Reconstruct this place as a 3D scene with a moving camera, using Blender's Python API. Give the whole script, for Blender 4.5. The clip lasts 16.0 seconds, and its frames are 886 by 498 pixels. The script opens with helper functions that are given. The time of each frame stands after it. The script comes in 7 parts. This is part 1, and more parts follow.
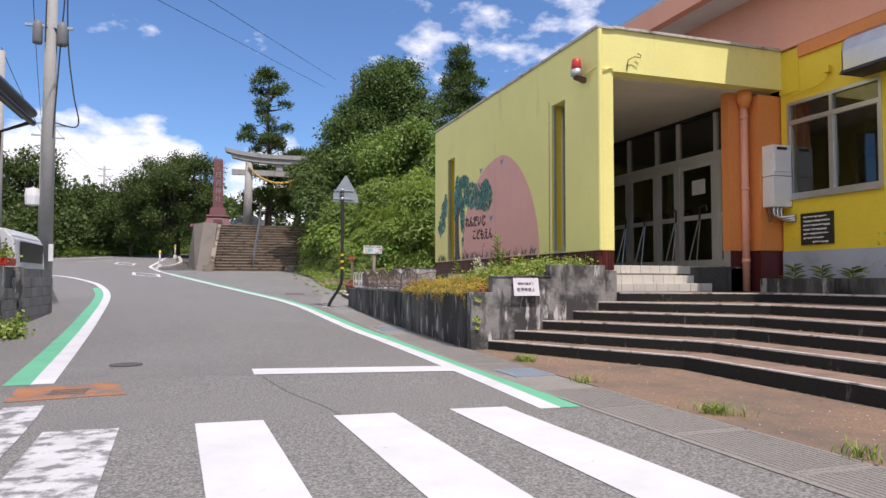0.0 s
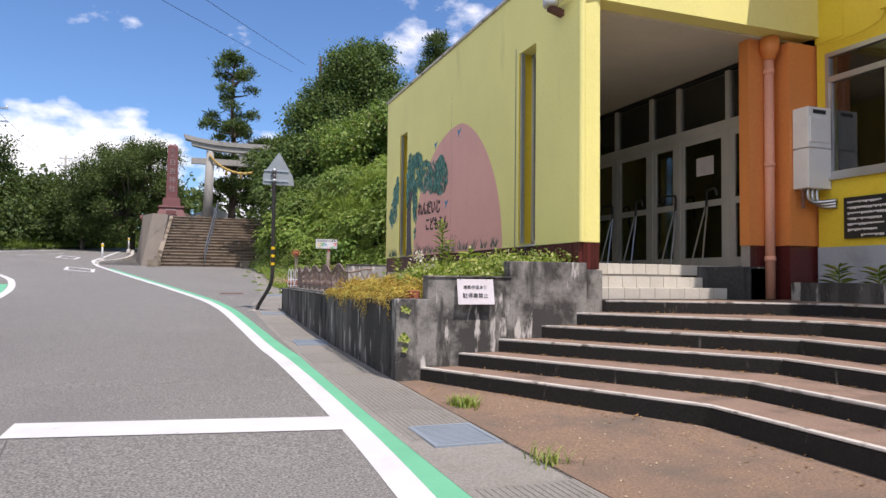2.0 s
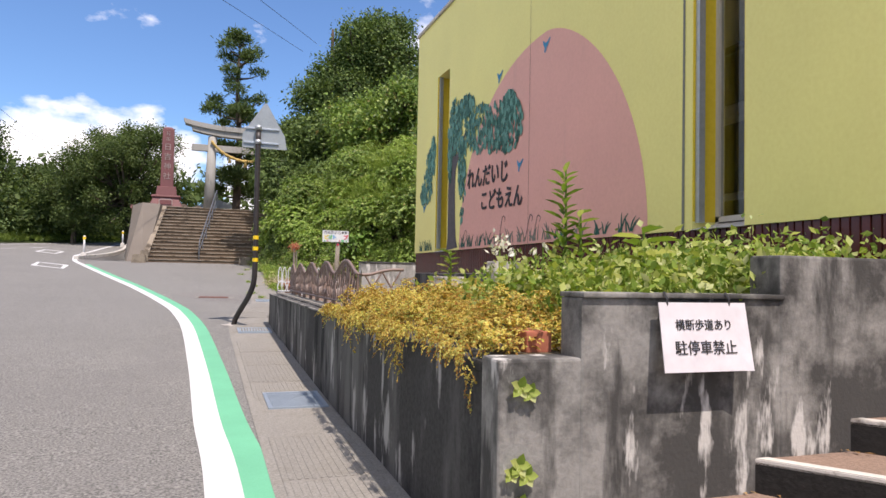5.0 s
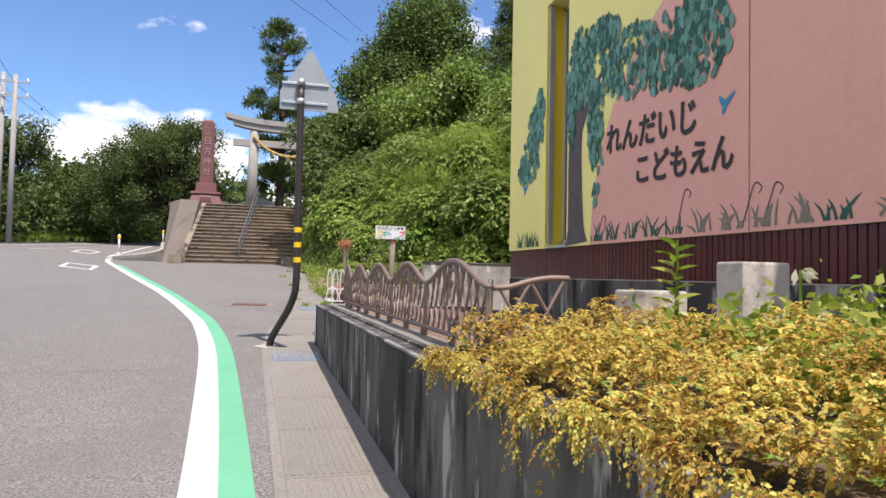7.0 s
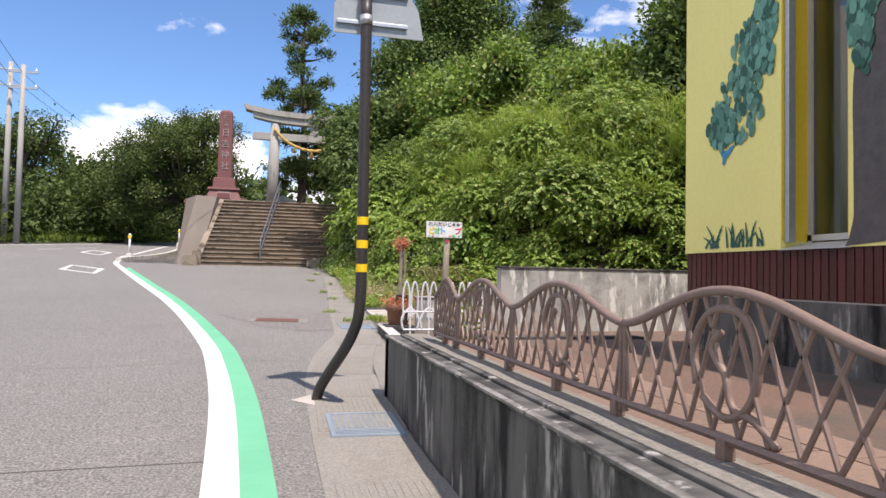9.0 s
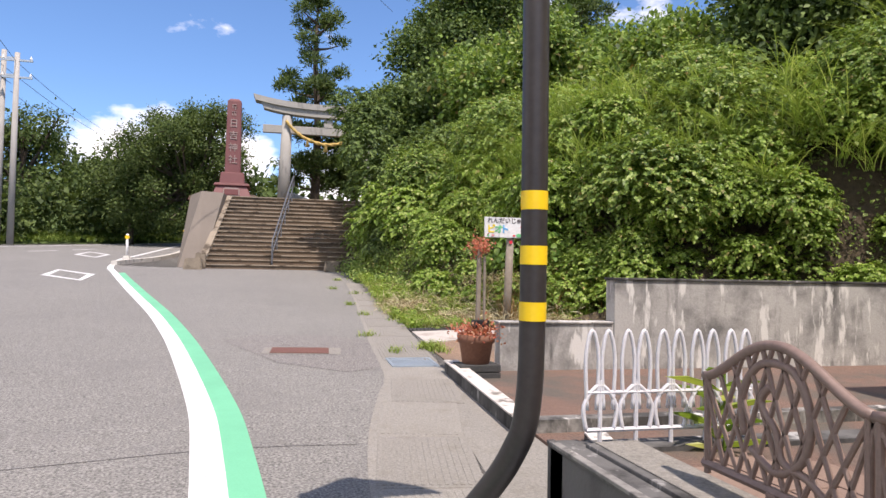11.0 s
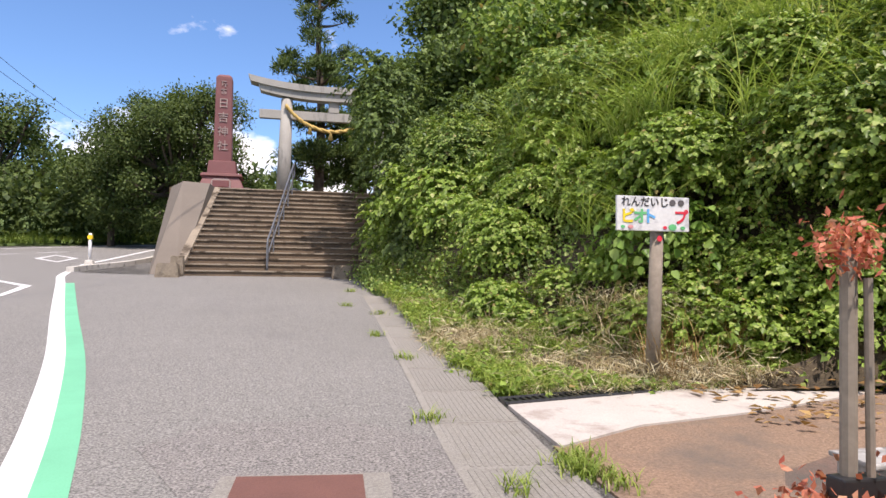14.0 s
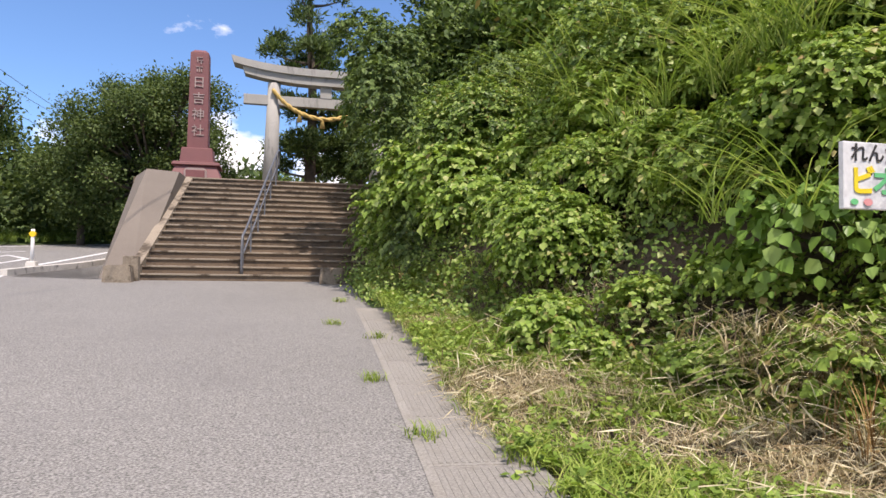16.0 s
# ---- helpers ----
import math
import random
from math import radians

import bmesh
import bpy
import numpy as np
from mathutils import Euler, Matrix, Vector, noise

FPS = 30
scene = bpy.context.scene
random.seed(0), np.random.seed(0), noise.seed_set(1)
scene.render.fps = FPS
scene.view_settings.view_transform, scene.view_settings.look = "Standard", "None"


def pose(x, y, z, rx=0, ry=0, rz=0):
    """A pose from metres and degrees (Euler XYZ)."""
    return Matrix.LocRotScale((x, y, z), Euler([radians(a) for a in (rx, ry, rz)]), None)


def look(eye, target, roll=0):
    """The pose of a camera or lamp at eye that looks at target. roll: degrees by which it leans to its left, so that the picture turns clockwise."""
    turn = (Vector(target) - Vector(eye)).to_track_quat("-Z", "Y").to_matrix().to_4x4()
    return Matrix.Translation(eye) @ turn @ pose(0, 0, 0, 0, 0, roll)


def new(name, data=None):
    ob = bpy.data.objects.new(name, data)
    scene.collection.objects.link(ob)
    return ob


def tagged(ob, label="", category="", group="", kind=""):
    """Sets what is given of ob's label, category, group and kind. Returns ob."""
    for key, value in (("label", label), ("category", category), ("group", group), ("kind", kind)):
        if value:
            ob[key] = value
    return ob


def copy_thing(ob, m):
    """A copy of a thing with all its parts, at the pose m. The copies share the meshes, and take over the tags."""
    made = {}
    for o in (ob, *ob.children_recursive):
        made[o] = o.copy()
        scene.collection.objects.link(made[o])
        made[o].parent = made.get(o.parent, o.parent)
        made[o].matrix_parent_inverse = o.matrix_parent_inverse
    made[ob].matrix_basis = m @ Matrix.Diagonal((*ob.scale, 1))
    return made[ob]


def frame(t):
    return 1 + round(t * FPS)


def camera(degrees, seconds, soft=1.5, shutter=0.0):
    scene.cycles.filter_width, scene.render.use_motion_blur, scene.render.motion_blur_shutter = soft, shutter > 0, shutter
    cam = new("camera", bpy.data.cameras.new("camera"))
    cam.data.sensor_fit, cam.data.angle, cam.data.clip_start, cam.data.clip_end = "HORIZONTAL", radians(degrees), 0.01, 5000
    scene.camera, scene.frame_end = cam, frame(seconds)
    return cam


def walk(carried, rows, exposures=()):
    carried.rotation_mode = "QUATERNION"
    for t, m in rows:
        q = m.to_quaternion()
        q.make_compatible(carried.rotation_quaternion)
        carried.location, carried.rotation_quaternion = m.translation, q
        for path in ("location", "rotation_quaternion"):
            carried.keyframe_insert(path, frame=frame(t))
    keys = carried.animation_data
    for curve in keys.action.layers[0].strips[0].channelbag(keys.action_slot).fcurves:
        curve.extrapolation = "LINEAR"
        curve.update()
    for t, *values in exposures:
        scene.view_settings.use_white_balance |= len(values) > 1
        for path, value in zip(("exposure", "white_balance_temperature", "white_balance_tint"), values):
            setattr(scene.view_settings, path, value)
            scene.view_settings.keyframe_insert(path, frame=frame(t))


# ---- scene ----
cam = camera(65.6, 16.0)
METRES, EYE, TILT, LEAN, TURN = 25.0, 1.08, 0.0, 0.0, -18.7
ROWS = [
    (0.0, 0.0, 0.0, 0.0, -0.0, 2.59, -0.1),
    (0.5, 0.0106, 0.0314, 0.0004, -0.85, 2.53, -0.19),
    (1.0, 0.0186, 0.0607, 0.0013, -1.32, 2.49, -0.35),
    (1.5, 0.0253, 0.0921, 0.0012, -1.45, 2.44, -0.47),
    (2.0, 0.0287, 0.121, 0.0017, -1.45, 2.43, -0.65),
    (2.5, 0.0293, 0.1521, 0.0021, -1.42, 2.4, -0.77),
    (3.0, 0.0278, 0.1822, 0.0028, -1.38, 2.37, -0.9),
    (5.5, 0.0012, 0.3367, 0.0057, 0.32, 2.24, -1.16),
    (6.0, -0.0059, 0.3655, 0.0067, 1.23, 2.23, -1.15),
    (6.5, -0.0152, 0.3954, 0.0069, 2.25, 2.21, -1.14),
    (7.0, -0.0226, 0.4242, 0.0069, 3.13, 2.21, -1.16),
    (7.5, -0.0342, 0.4528, 0.0078, 3.77, 2.22, -1.21),
    (8.0, -0.046, 0.4814, 0.0099, 4.16, 2.21, -1.19),
    (8.5, -0.0594, 0.5112, 0.0109, 4.39, 2.19, -1.17),
    (9.0, -0.0684, 0.5403, 0.0113, 4.56, 2.16, -1.12),
    (11.5, -0.1237, 0.6855, 0.0189, 5.43, 2.14, -1.09),
    (12.0, -0.1347, 0.7156, 0.0198, 5.49, 2.19, -1.15),
    (12.5, -0.147, 0.7451, 0.021, 5.6, 2.15, -0.99),
    (13.0, -0.1552, 0.7758, 0.0238, 5.58, 2.16, -0.97),
    (13.5, -0.1628, 0.8053, 0.0233, 5.6, 2.13, -0.82),
    (14.0, -0.1673, 0.8371, 0.0246, 5.55, 2.1, -0.7),
    (14.5, -0.1746, 0.8677, 0.0253, 5.42, 2.11, -0.74),
    (15.0, -0.1784, 0.9, 0.0268, 5.28, 2.09, -0.75),
    (15.5, -0.1866, 0.9298, 0.0286, 5.23, 2.06, -0.63),
    (16.0, -0.1921, 0.9614, 0.0284, 5.23, 2.09, -0.72),
]
EXPOSURES = [(0.0, 0.48, 6650, 19), (3.0, 0.62, 6750, 18), (5.5, 0.76, 6950, 19), (9.0, 0.84, 6950, 18), (11.5, 0.88, 7000, 20), (16.0, 0.9, 7000, 20)]
walk(cam, [(t, pose(0, 0, EYE, TILT, LEAN, TURN) @ pose(METRES * x, METRES * y, METRES * z, 90 + pitch, roll, yaw)) for t, x, y, z, yaw, pitch, roll in ROWS], EXPOSURES)

# ---- light ----
SUN_TO = Vector((0.12, -0.41, 0.857)).normalized()
sun_data = bpy.data.lights.new("sun", "SUN")
sun_data.energy, sun_data.angle, sun_data.color = 3.3, radians(0.53), (1.0, 0.955, 0.88)
sun_lamp = new("sun", sun_data)
sun_lamp.matrix_world = look(SUN_TO * 60, (0, 0, 0))
world = bpy.data.worlds.new("sky")
scene.world = world
world.use_nodes = True
wn, wl = world.node_tree.nodes, world.node_tree.links
wn.clear()


def wmath(op, a, b=None, clamp=False):
    n = wn.new("ShaderNodeMath")
    n.operation, n.use_clamp = op, clamp
    for i, v in enumerate((a, b)):
        if v is None:
            continue
        if isinstance(v, (int, float)):
            n.inputs[i].default_value = v
        else:
            wl.new(v, n.inputs[i])
    return n.outputs[0]


sky = wn.new("ShaderNodeTexSky")
sky.sky_type, sky.sun_disc = "NISHITA", False
sky.sun_elevation, sky.sun_rotation = math.asin(SUN_TO.z), math.atan2(SUN_TO.x, SUN_TO.y)
sky.air_density, sky.dust_density, sky.ozone_density = 1.0, 0.1, 6.0
wtc = wn.new("ShaderNodeTexCoord")
wsep = wn.new("ShaderNodeSeparateXYZ")
wl.new(wtc.outputs["Generated"], wsep.inputs[0])
# cumulus: billowing noise, thick near the horizon and thinning out overhead
wmap = wn.new("ShaderNodeMapping")
wmap.inputs["Scale"].default_value = (1.0, 1.0, 1.9)
wl.new(wtc.outputs["Generated"], wmap.inputs[0])


def wnoise(scale, detail, rough, off):
    n = wn.new("ShaderNodeTexNoise")
    n.inputs["Scale"].default_value, n.inputs["Detail"].default_value, n.inputs["Roughness"].default_value = scale, detail, rough
    m = wn.new("ShaderNodeVectorMath")
    m.operation = "ADD"
    m.inputs[1].default_value = off
    wl.new(wmap.outputs[0], m.inputs[0])
    wl.new(m.outputs[0], n.inputs["Vector"])
    return n.outputs[0]


def bank(az, el, width, height, gain):
    """A cloud bank round a compass direction (degrees from +y towards +x) and height."""
    a, e = radians(az), radians(el)
    d = wn.new("ShaderNodeVectorMath")
    d.operation = "DOT_PRODUCT"
    side = (math.cos(a), -math.sin(a), 0)
    d.inputs[1].default_value = side
    wl.new(wtc.outputs["Generated"], d.inputs[0])
    f = wn.new("ShaderNodeVectorMath")
    f.operation = "DOT_PRODUCT"
    f.inputs[1].default_value = (math.sin(a), math.cos(a), 0)
    wl.new(wtc.outputs["Generated"], f.inputs[0])
    u = wmath("DIVIDE", d.outputs["Value"], width)
    v = wmath("DIVIDE", wmath("SUBTRACT", wsep.outputs[2], math.sin(e)), height)
    r = wmath("ADD", wmath("MULTIPLY", u, u), wmath("MULTIPLY", v, v))
    s = wmath("SUBTRACT", 1.0, r, True)
    return wmath("MULTIPLY", wmath("MULTIPLY", s, wmath("GREATER_THAN", f.outputs["Value"], 0.0)), gain)


cover = wmath("ADD", bank(-8.0, 8.6, 0.19, 0.085, 0.36), bank(4.5, 6.0, 0.08, 0.12, 0.32))
cover = wmath("ADD", cover, bank(26, 17, 0.26, 0.20, 0.13))
cover = wmath("ADD", cover, bank(15, 19, 0.22, 0.1, 0.07))
cover = wmath("ADD", cover, bank(-4, 25, 0.20, 0.05, 0.22))
# Unseen side banks, added to throw more fill light on the shaded walls.
cover = wmath("ADD", cover, bank(100, 16, 0.95, 0.3, 0.38))
cover = wmath("ADD", cover, bank(-105, 24, 0.95, 0.6, 0.62))
puff = wmath("ADD", wmath("MULTIPLY", wnoise(7.5, 9, 0.55, (3.1, 1.7, 0.4)), 0.68), wmath("MULTIPLY", wnoise(19, 6, 0.55, (0.3, 5.2, 2.0)), 0.32))
dens = wmath("SUBTRACT", wmath("ADD", puff, cover), 0.625)
mask = wmath("MULTIPLY", dens, 6.5, True)
shade = wn.new("ShaderNodeValToRGB")
shade.color_ramp.elements[0].color, shade.color_ramp.elements[1].color = (0.95, 0.97, 1.0, 1), (0.62, 0.66, 0.74, 1)
shade.color_ramp.elements[0].position, shade.color_ramp.elements[1].position = 0.12, 0.42
wl.new(dens, shade.inputs[0])
gain = wn.new("ShaderNodeVectorMath")
gain.operation = "SCALE"
gain.inputs["Scale"].default_value = 6.4
wl.new(shade.outputs[0], gain.inputs[0])
wmix = wn.new("ShaderNodeMix")
wmix.data_type = "RGBA"
wl.new(mask, wmix.inputs["Factor"])
clear = wn.new("ShaderNodeVectorMath")
clear.operation = "MULTIPLY"
clear.inputs[1].default_value = (0.53, 0.65, 0.74)
wl.new(sky.outputs[0], clear.inputs[0])
wl.new(clear.outputs[0], wmix.inputs["A"])
wl.new(gain.outputs[0], wmix.inputs["B"])
wbg = wn.new("ShaderNodeBackground")
wbg.inputs["Strength"].default_value = 0.15
wl.new(wmix.outputs["Result"], wbg.inputs[0])
wo = wn.new("ShaderNodeOutputWorld")
wl.new(wbg.outputs[0], wo.inputs[0])

# ---- materials ----


def nodes_of(name):
    m = bpy.data.materials.new(name)
    m.use_nodes = True
    return m, m.node_tree.nodes, m.node_tree.links, m.node_tree.nodes["Principled BSDF"]


def ramp(nt, links, src, stops):
    r = nt.new("ShaderNodeValToRGB")
    el = r.color_ramp.elements
    while len(el) < len(stops):
        el.new(0.5)
    for e, (p, c) in zip(el, stops):
        e.position, e.color = p, (*c, 1)
    links.new(src, r.inputs[0])
    return r.outputs[0]


def tex_noise(nt, links, scale, detail=4, rough=0.55, stretch=(1, 1, 1), off=(0, 0, 0), src="Object"):
    tc = nt.new("ShaderNodeTexCoord")
    mp = nt.new("ShaderNodeMapping")
    mp.inputs["Scale"].default_value, mp.inputs["Location"].default_value = stretch, off
    links.new(tc.outputs[src], mp.inputs[0])
    n = nt.new("ShaderNodeTexNoise")
    n.inputs["Scale"].default_value, n.inputs["Detail"].default_value, n.inputs["Roughness"].default_value = scale, detail, rough
    links.new(mp.outputs[0], n.inputs["Vector"])
    return n.outputs[0]


def mix_rgb(nt, links, fac, a, b, blend="MIX"):
    n = nt.new("ShaderNodeMix")
    n.data_type, n.blend_type = "RGBA", blend
    for sock, v in (("Factor", fac), ("A", a), ("B", b)):
        if isinstance(v, (int, float)):
            n.inputs[sock].default_value = v
        elif isinstance(v, tuple):
            n.inputs[sock].default_value = (*v, 1)
        else:
            links.new(v, n.inputs[sock])
    return n.outputs["Result"]


def surface(name, dark, light, grain=60, blotch=1.5, rough=0.8, bump=0.15, metal=0.0, depth=0.01, blot=0.5, stain=None, streak=None, vary=0.0, spec=0.5, detail=4, lo=0.3, hi=0.7):
    """Grain between dark and light, large blotches, optional stain (colour, low, high, scale) and vertical streaks of the same form."""
    m, nt, links, b = nodes_of(name)
    fine = tex_noise(nt, links, grain, detail, 0.6 if detail < 6 else 0.78)
    big = tex_noise(nt, links, blotch, 5, 0.6, off=(3.3, 7.1, 1.9))
    col = ramp(nt, links, fine, ((lo, dark), (hi, light)))
    mid = tuple((x + y) / 2 for x, y in zip(dark, light))
    col = mix_rgb(nt, links, blot, col, ramp(nt, links, big, ((0.3, tuple(0.78 * v for v in mid)), (0.7, tuple(min(1.12 * v, 0.95) for v in mid)))))
    if stain:
        c, lo, hi, sc = stain
        f = tex_noise(nt, links, sc, 6, 0.65, off=(11, 2, 5))
        col = mix_rgb(nt, links, ramp(nt, links, f, ((lo, (0, 0, 0)), (hi, (1, 1, 1)))), col, c)
    for s in streak or ():
        c, lo, hi, sc = s
        f = tex_noise(nt, links, sc, 5, 0.6, stretch=(1, 1, 0.24), off=(sc, 1, 4))
        col = mix_rgb(nt, links, ramp(nt, links, f, ((lo, (0, 0, 0)), (hi, (1, 1, 1)))), col, c)
    if vary:
        oi = nt.new("ShaderNodeObjectInfo")
        col = mix_rgb(nt, links, 1.0, col, ramp(nt, links, oi.outputs["Random"], ((0.0, (1 - vary,) * 3), (1.0, (1, 1, 1)))), "MULTIPLY")
    links.new(col, b.inputs["Base Color"])
    b.inputs["Roughness"].default_value, b.inputs["Metallic"].default_value = rough, metal
    b.inputs["Specular IOR Level"].default_value = spec
    if bump:
        bp = nt.new("ShaderNodeBump")
        bp.inputs["Strength"].default_value, bp.inputs["Distance"].default_value = bump, depth
        links.new(fine, bp.inputs["Height"])
        links.new(bp.outputs[0], b.inputs["Normal"])
    return m


def leaf_mat(name, stops, through_light=0.35, rough=0.55, patch_scale=0.8, patch_dark=(0.62, 0.66, 0.6), patch_mix=0.55):
    m, nt, links, b = nodes_of(name)
    geo = nt.new("ShaderNodeNewGeometry")
    col = ramp(nt, links, geo.outputs["Random Per Island"], stops)
    patch = tex_noise(nt, links, patch_scale, 4)
    col = mix_rgb(nt, links, patch_mix, col, ramp(nt, links, patch, ((0.36, patch_dark), (0.64, (1.0, 1.0, 0.9)))), "MULTIPLY")
    links.new(col, b.inputs["Base Color"])
    b.inputs["Roughness"].default_value = rough
    b.inputs["Specular IOR Level"].default_value = 0.22
    tr = nt.new("ShaderNodeBsdfTranslucent")
    links.new(mix_rgb(nt, links, 1.0, col, (1.0, 1.0, 0.55), "MULTIPLY"), tr.inputs["Color"])
    mx = nt.new("ShaderNodeMixShader")
    mx.inputs[0].default_value = through_light
    links.new(b.outputs[0], mx.inputs[1])
    links.new(tr.outputs[0], mx.inputs[2])
    links.new(mx.outputs[0], nt["Material Output"].inputs["Surface"])
    return m


def glass_mat(name, tint, rough=0.02):
    m, nt, links, b = nodes_of(name)
    b.inputs["Base Color"].default_value = (*tint, 1)
    b.inputs["Transmission Weight"].default_value = 1.0
    b.inputs["Roughness"].default_value, b.inputs["IOR"].default_value = rough, 1.8
    return m


M_ASPHALT = surface("asphalt", (0.038, 0.0365, 0.034), (0.375, 0.362, 0.335), 66, 0.3, 0.9, 1.0, blot=0.3, depth=0.007, stain=((0.16, 0.153, 0.145), 0.55, 0.8, 0.35), detail=3, lo=0.36, hi=0.68)
M_ASPHALT_NEW = surface("patched_asphalt", (0.042, 0.039, 0.037), (0.36, 0.338, 0.315), 66, 0.5, 0.9, 1.0, blot=0.2, depth=0.007, detail=3, lo=0.36, hi=0.68)
M_CRACK = surface("crack_filler", (0.06, 0.057, 0.054), (0.12, 0.115, 0.11), 60, 2, 0.9, 0.2)
M_GUTTER = surface("gutter_concrete", (0.145, 0.136, 0.12), (0.37, 0.348, 0.31), 60, 0.9, 0.9, 0.5, blot=0.3, vary=0.1, stain=((0.19, 0.172, 0.142), 0.52, 0.8, 3.5), detail=6, lo=0.36, hi=0.66)
M_WHITE_LINE = surface("road_paint_white", (0.56, 0.56, 0.555), (0.68, 0.68, 0.67), 90, 2.0, 0.7, 0.2, depth=0.003, stain=((0.36, 0.35, 0.34), 0.66, 0.74, 7.0))
M_WORN_LINE = surface("worn_road_paint", (0.5, 0.5, 0.49), (0.64, 0.64, 0.63), 90, 2.0, 0.7, 0.2, depth=0.003, stain=((0.2, 0.195, 0.19), 0.48, 0.58, 5.0))
M_GREEN_LINE = surface("road_paint_green", (0.11, 0.4, 0.23), (0.16, 0.49, 0.3), 90, 1.6, 0.7, 0.2, depth=0.003)
M_ORANGE_PAINT = surface("faded_orange_paint", (0.30, 0.13, 0.06), (0.46, 0.2, 0.09), 60, 3.0, 0.85, 0.2, stain=((0.17, 0.15, 0.13), 0.46, 0.6, 4.0))
M_EARTH = surface("reddish_court", (0.09, 0.057, 0.038), (0.4, 0.268, 0.182), 55, 0.8, 0.95, 0.7, blot=0.3, stain=((0.13, 0.105, 0.085), 0.46, 0.68, 0.9), detail=6, lo=0.36, hi=0.66)
M_COURT = surface("dull_red_court", (0.07, 0.043, 0.034), (0.26, 0.163, 0.124), 55, 0.8, 0.95, 0.7, blot=0.35, stain=((0.1, 0.085, 0.07), 0.44, 0.62, 1.4), detail=6, lo=0.36, hi=0.66)
# Hill earth darkened in colour to stand in for shade between the growth.
M_GAP_EARTH = surface("gap_shade_earth", (0.03, 0.023, 0.014), (0.1, 0.075, 0.045), 14, 1.0, 0.95, 0.8, depth=0.04)
M_SOIL = surface("soil", (0.07, 0.05, 0.03), (0.15, 0.11, 0.065), 20, 1.0, 0.95, 0.8, depth=0.03)
M_GRASSLAND = surface("grassland", (0.05, 0.09, 0.02), (0.12, 0.18, 0.05), 6, 0.15, 0.95, 0.8, depth=0.05)
M_CONCRETE = surface("weathered_concrete", (0.19, 0.183, 0.17), (0.32, 0.308, 0.285), 45, 1.2, 0.9, 0.35, stain=((0.05, 0.048, 0.045), 0.44, 0.58, 1.9),
                     streak=(((0.05, 0.048, 0.045), 0.53, 0.64, 5.0), ((0.5, 0.48, 0.45), 0.58, 0.64, 6.5)))
M_CONCRETE_PALE = surface("pale_weathered_concrete", (0.3, 0.29, 0.275), (0.46, 0.446, 0.42), 45, 1.2, 0.9, 0.35, stain=((0.14, 0.136, 0.13), 0.46, 0.66, 1.9),
                     streak=(((0.1, 0.097, 0.092), 0.56, 0.7, 4.0), ((0.58, 0.565, 0.535), 0.56, 0.62, 6.5)))
# Dark base includes the shade of road-facing sides; the drip streaks are stains.
M_DARK_CONCRETE = surface("shade_toned_streaked_concrete", (0.03, 0.029, 0.0285), (0.085, 0.083, 0.081), 40, 1.2, 0.95, 0.35, spec=0.2,
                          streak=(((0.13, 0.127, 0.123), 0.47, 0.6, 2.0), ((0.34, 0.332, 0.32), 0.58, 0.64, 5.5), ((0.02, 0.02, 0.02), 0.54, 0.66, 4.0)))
M_RISER = surface("near_black_riser", (0.014, 0.013, 0.0125), (0.036, 0.034, 0.032), 40, 1.6, 0.95, 0.35, spec=0.2, streak=(((0.16, 0.15, 0.135), 0.64, 0.74, 7.0),))
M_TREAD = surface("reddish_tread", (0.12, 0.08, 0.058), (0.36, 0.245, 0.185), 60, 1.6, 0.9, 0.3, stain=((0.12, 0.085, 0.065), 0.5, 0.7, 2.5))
M_NOSING = surface("pale_nosing", (0.48, 0.45, 0.41), (0.68, 0.64, 0.59), 60, 2.0, 0.8, 0.2, stain=((0.17, 0.15, 0.13), 0.54, 0.64, 6.0))
M_COPING = surface("pale_coping", (0.42, 0.40, 0.36), (0.6, 0.57, 0.52), 60, 2.0, 0.85, 0.25, stain=((0.16, 0.15, 0.14), 0.52, 0.68, 4.0))
M_WHITE_TILE = surface("cream_step_tile", (0.52, 0.49, 0.43), (0.66, 0.63, 0.56), 50, 2.0, 0.5, 0.1, vary=0.12, streak=(((0.3, 0.27, 0.23), 0.62, 0.75, 6.0),))
M_YELLOW = surface("pale_yellow_paint", (0.82, 0.76, 0.26), (0.88, 0.83, 0.31), 30, 0.6, 0.6, 0.12, blot=0.3, depth=0.004, streak=(((0.6, 0.57, 0.2), 0.62, 0.85, 1.6),))
M_DEEP_YELLOW = surface("deep_yellow_paint", (0.72, 0.53, 0.03), (0.82, 0.62, 0.05), 30, 0.8, 0.6, 0.1, blot=0.3)
M_ORANGE = surface("orange_paint", (0.66, 0.22, 0.055), (0.76, 0.28, 0.08), 30, 0.8, 0.6, 0.1, blot=0.3, streak=(((0.5, 0.2, 0.08), 0.62, 0.8, 2.5),))
M_SALMON = surface("salmon_paint", (0.72, 0.33, 0.22), (0.8, 0.39, 0.27), 30, 0.8, 0.6, 0.1, blot=0.3)
M_PINK = surface("mural_pink", (0.74, 0.39, 0.32), (0.82, 0.45, 0.38), 26, 0.7, 0.65, 0.1, blot=0.35, streak=(((0.56, 0.32, 0.27), 0.6, 0.85, 1.4),))
M_MURAL_TRUNK = surface("mural_trunk_grey", (0.06, 0.055, 0.06), (0.13, 0.12, 0.12), 20, 3, 0.7, 0.1)
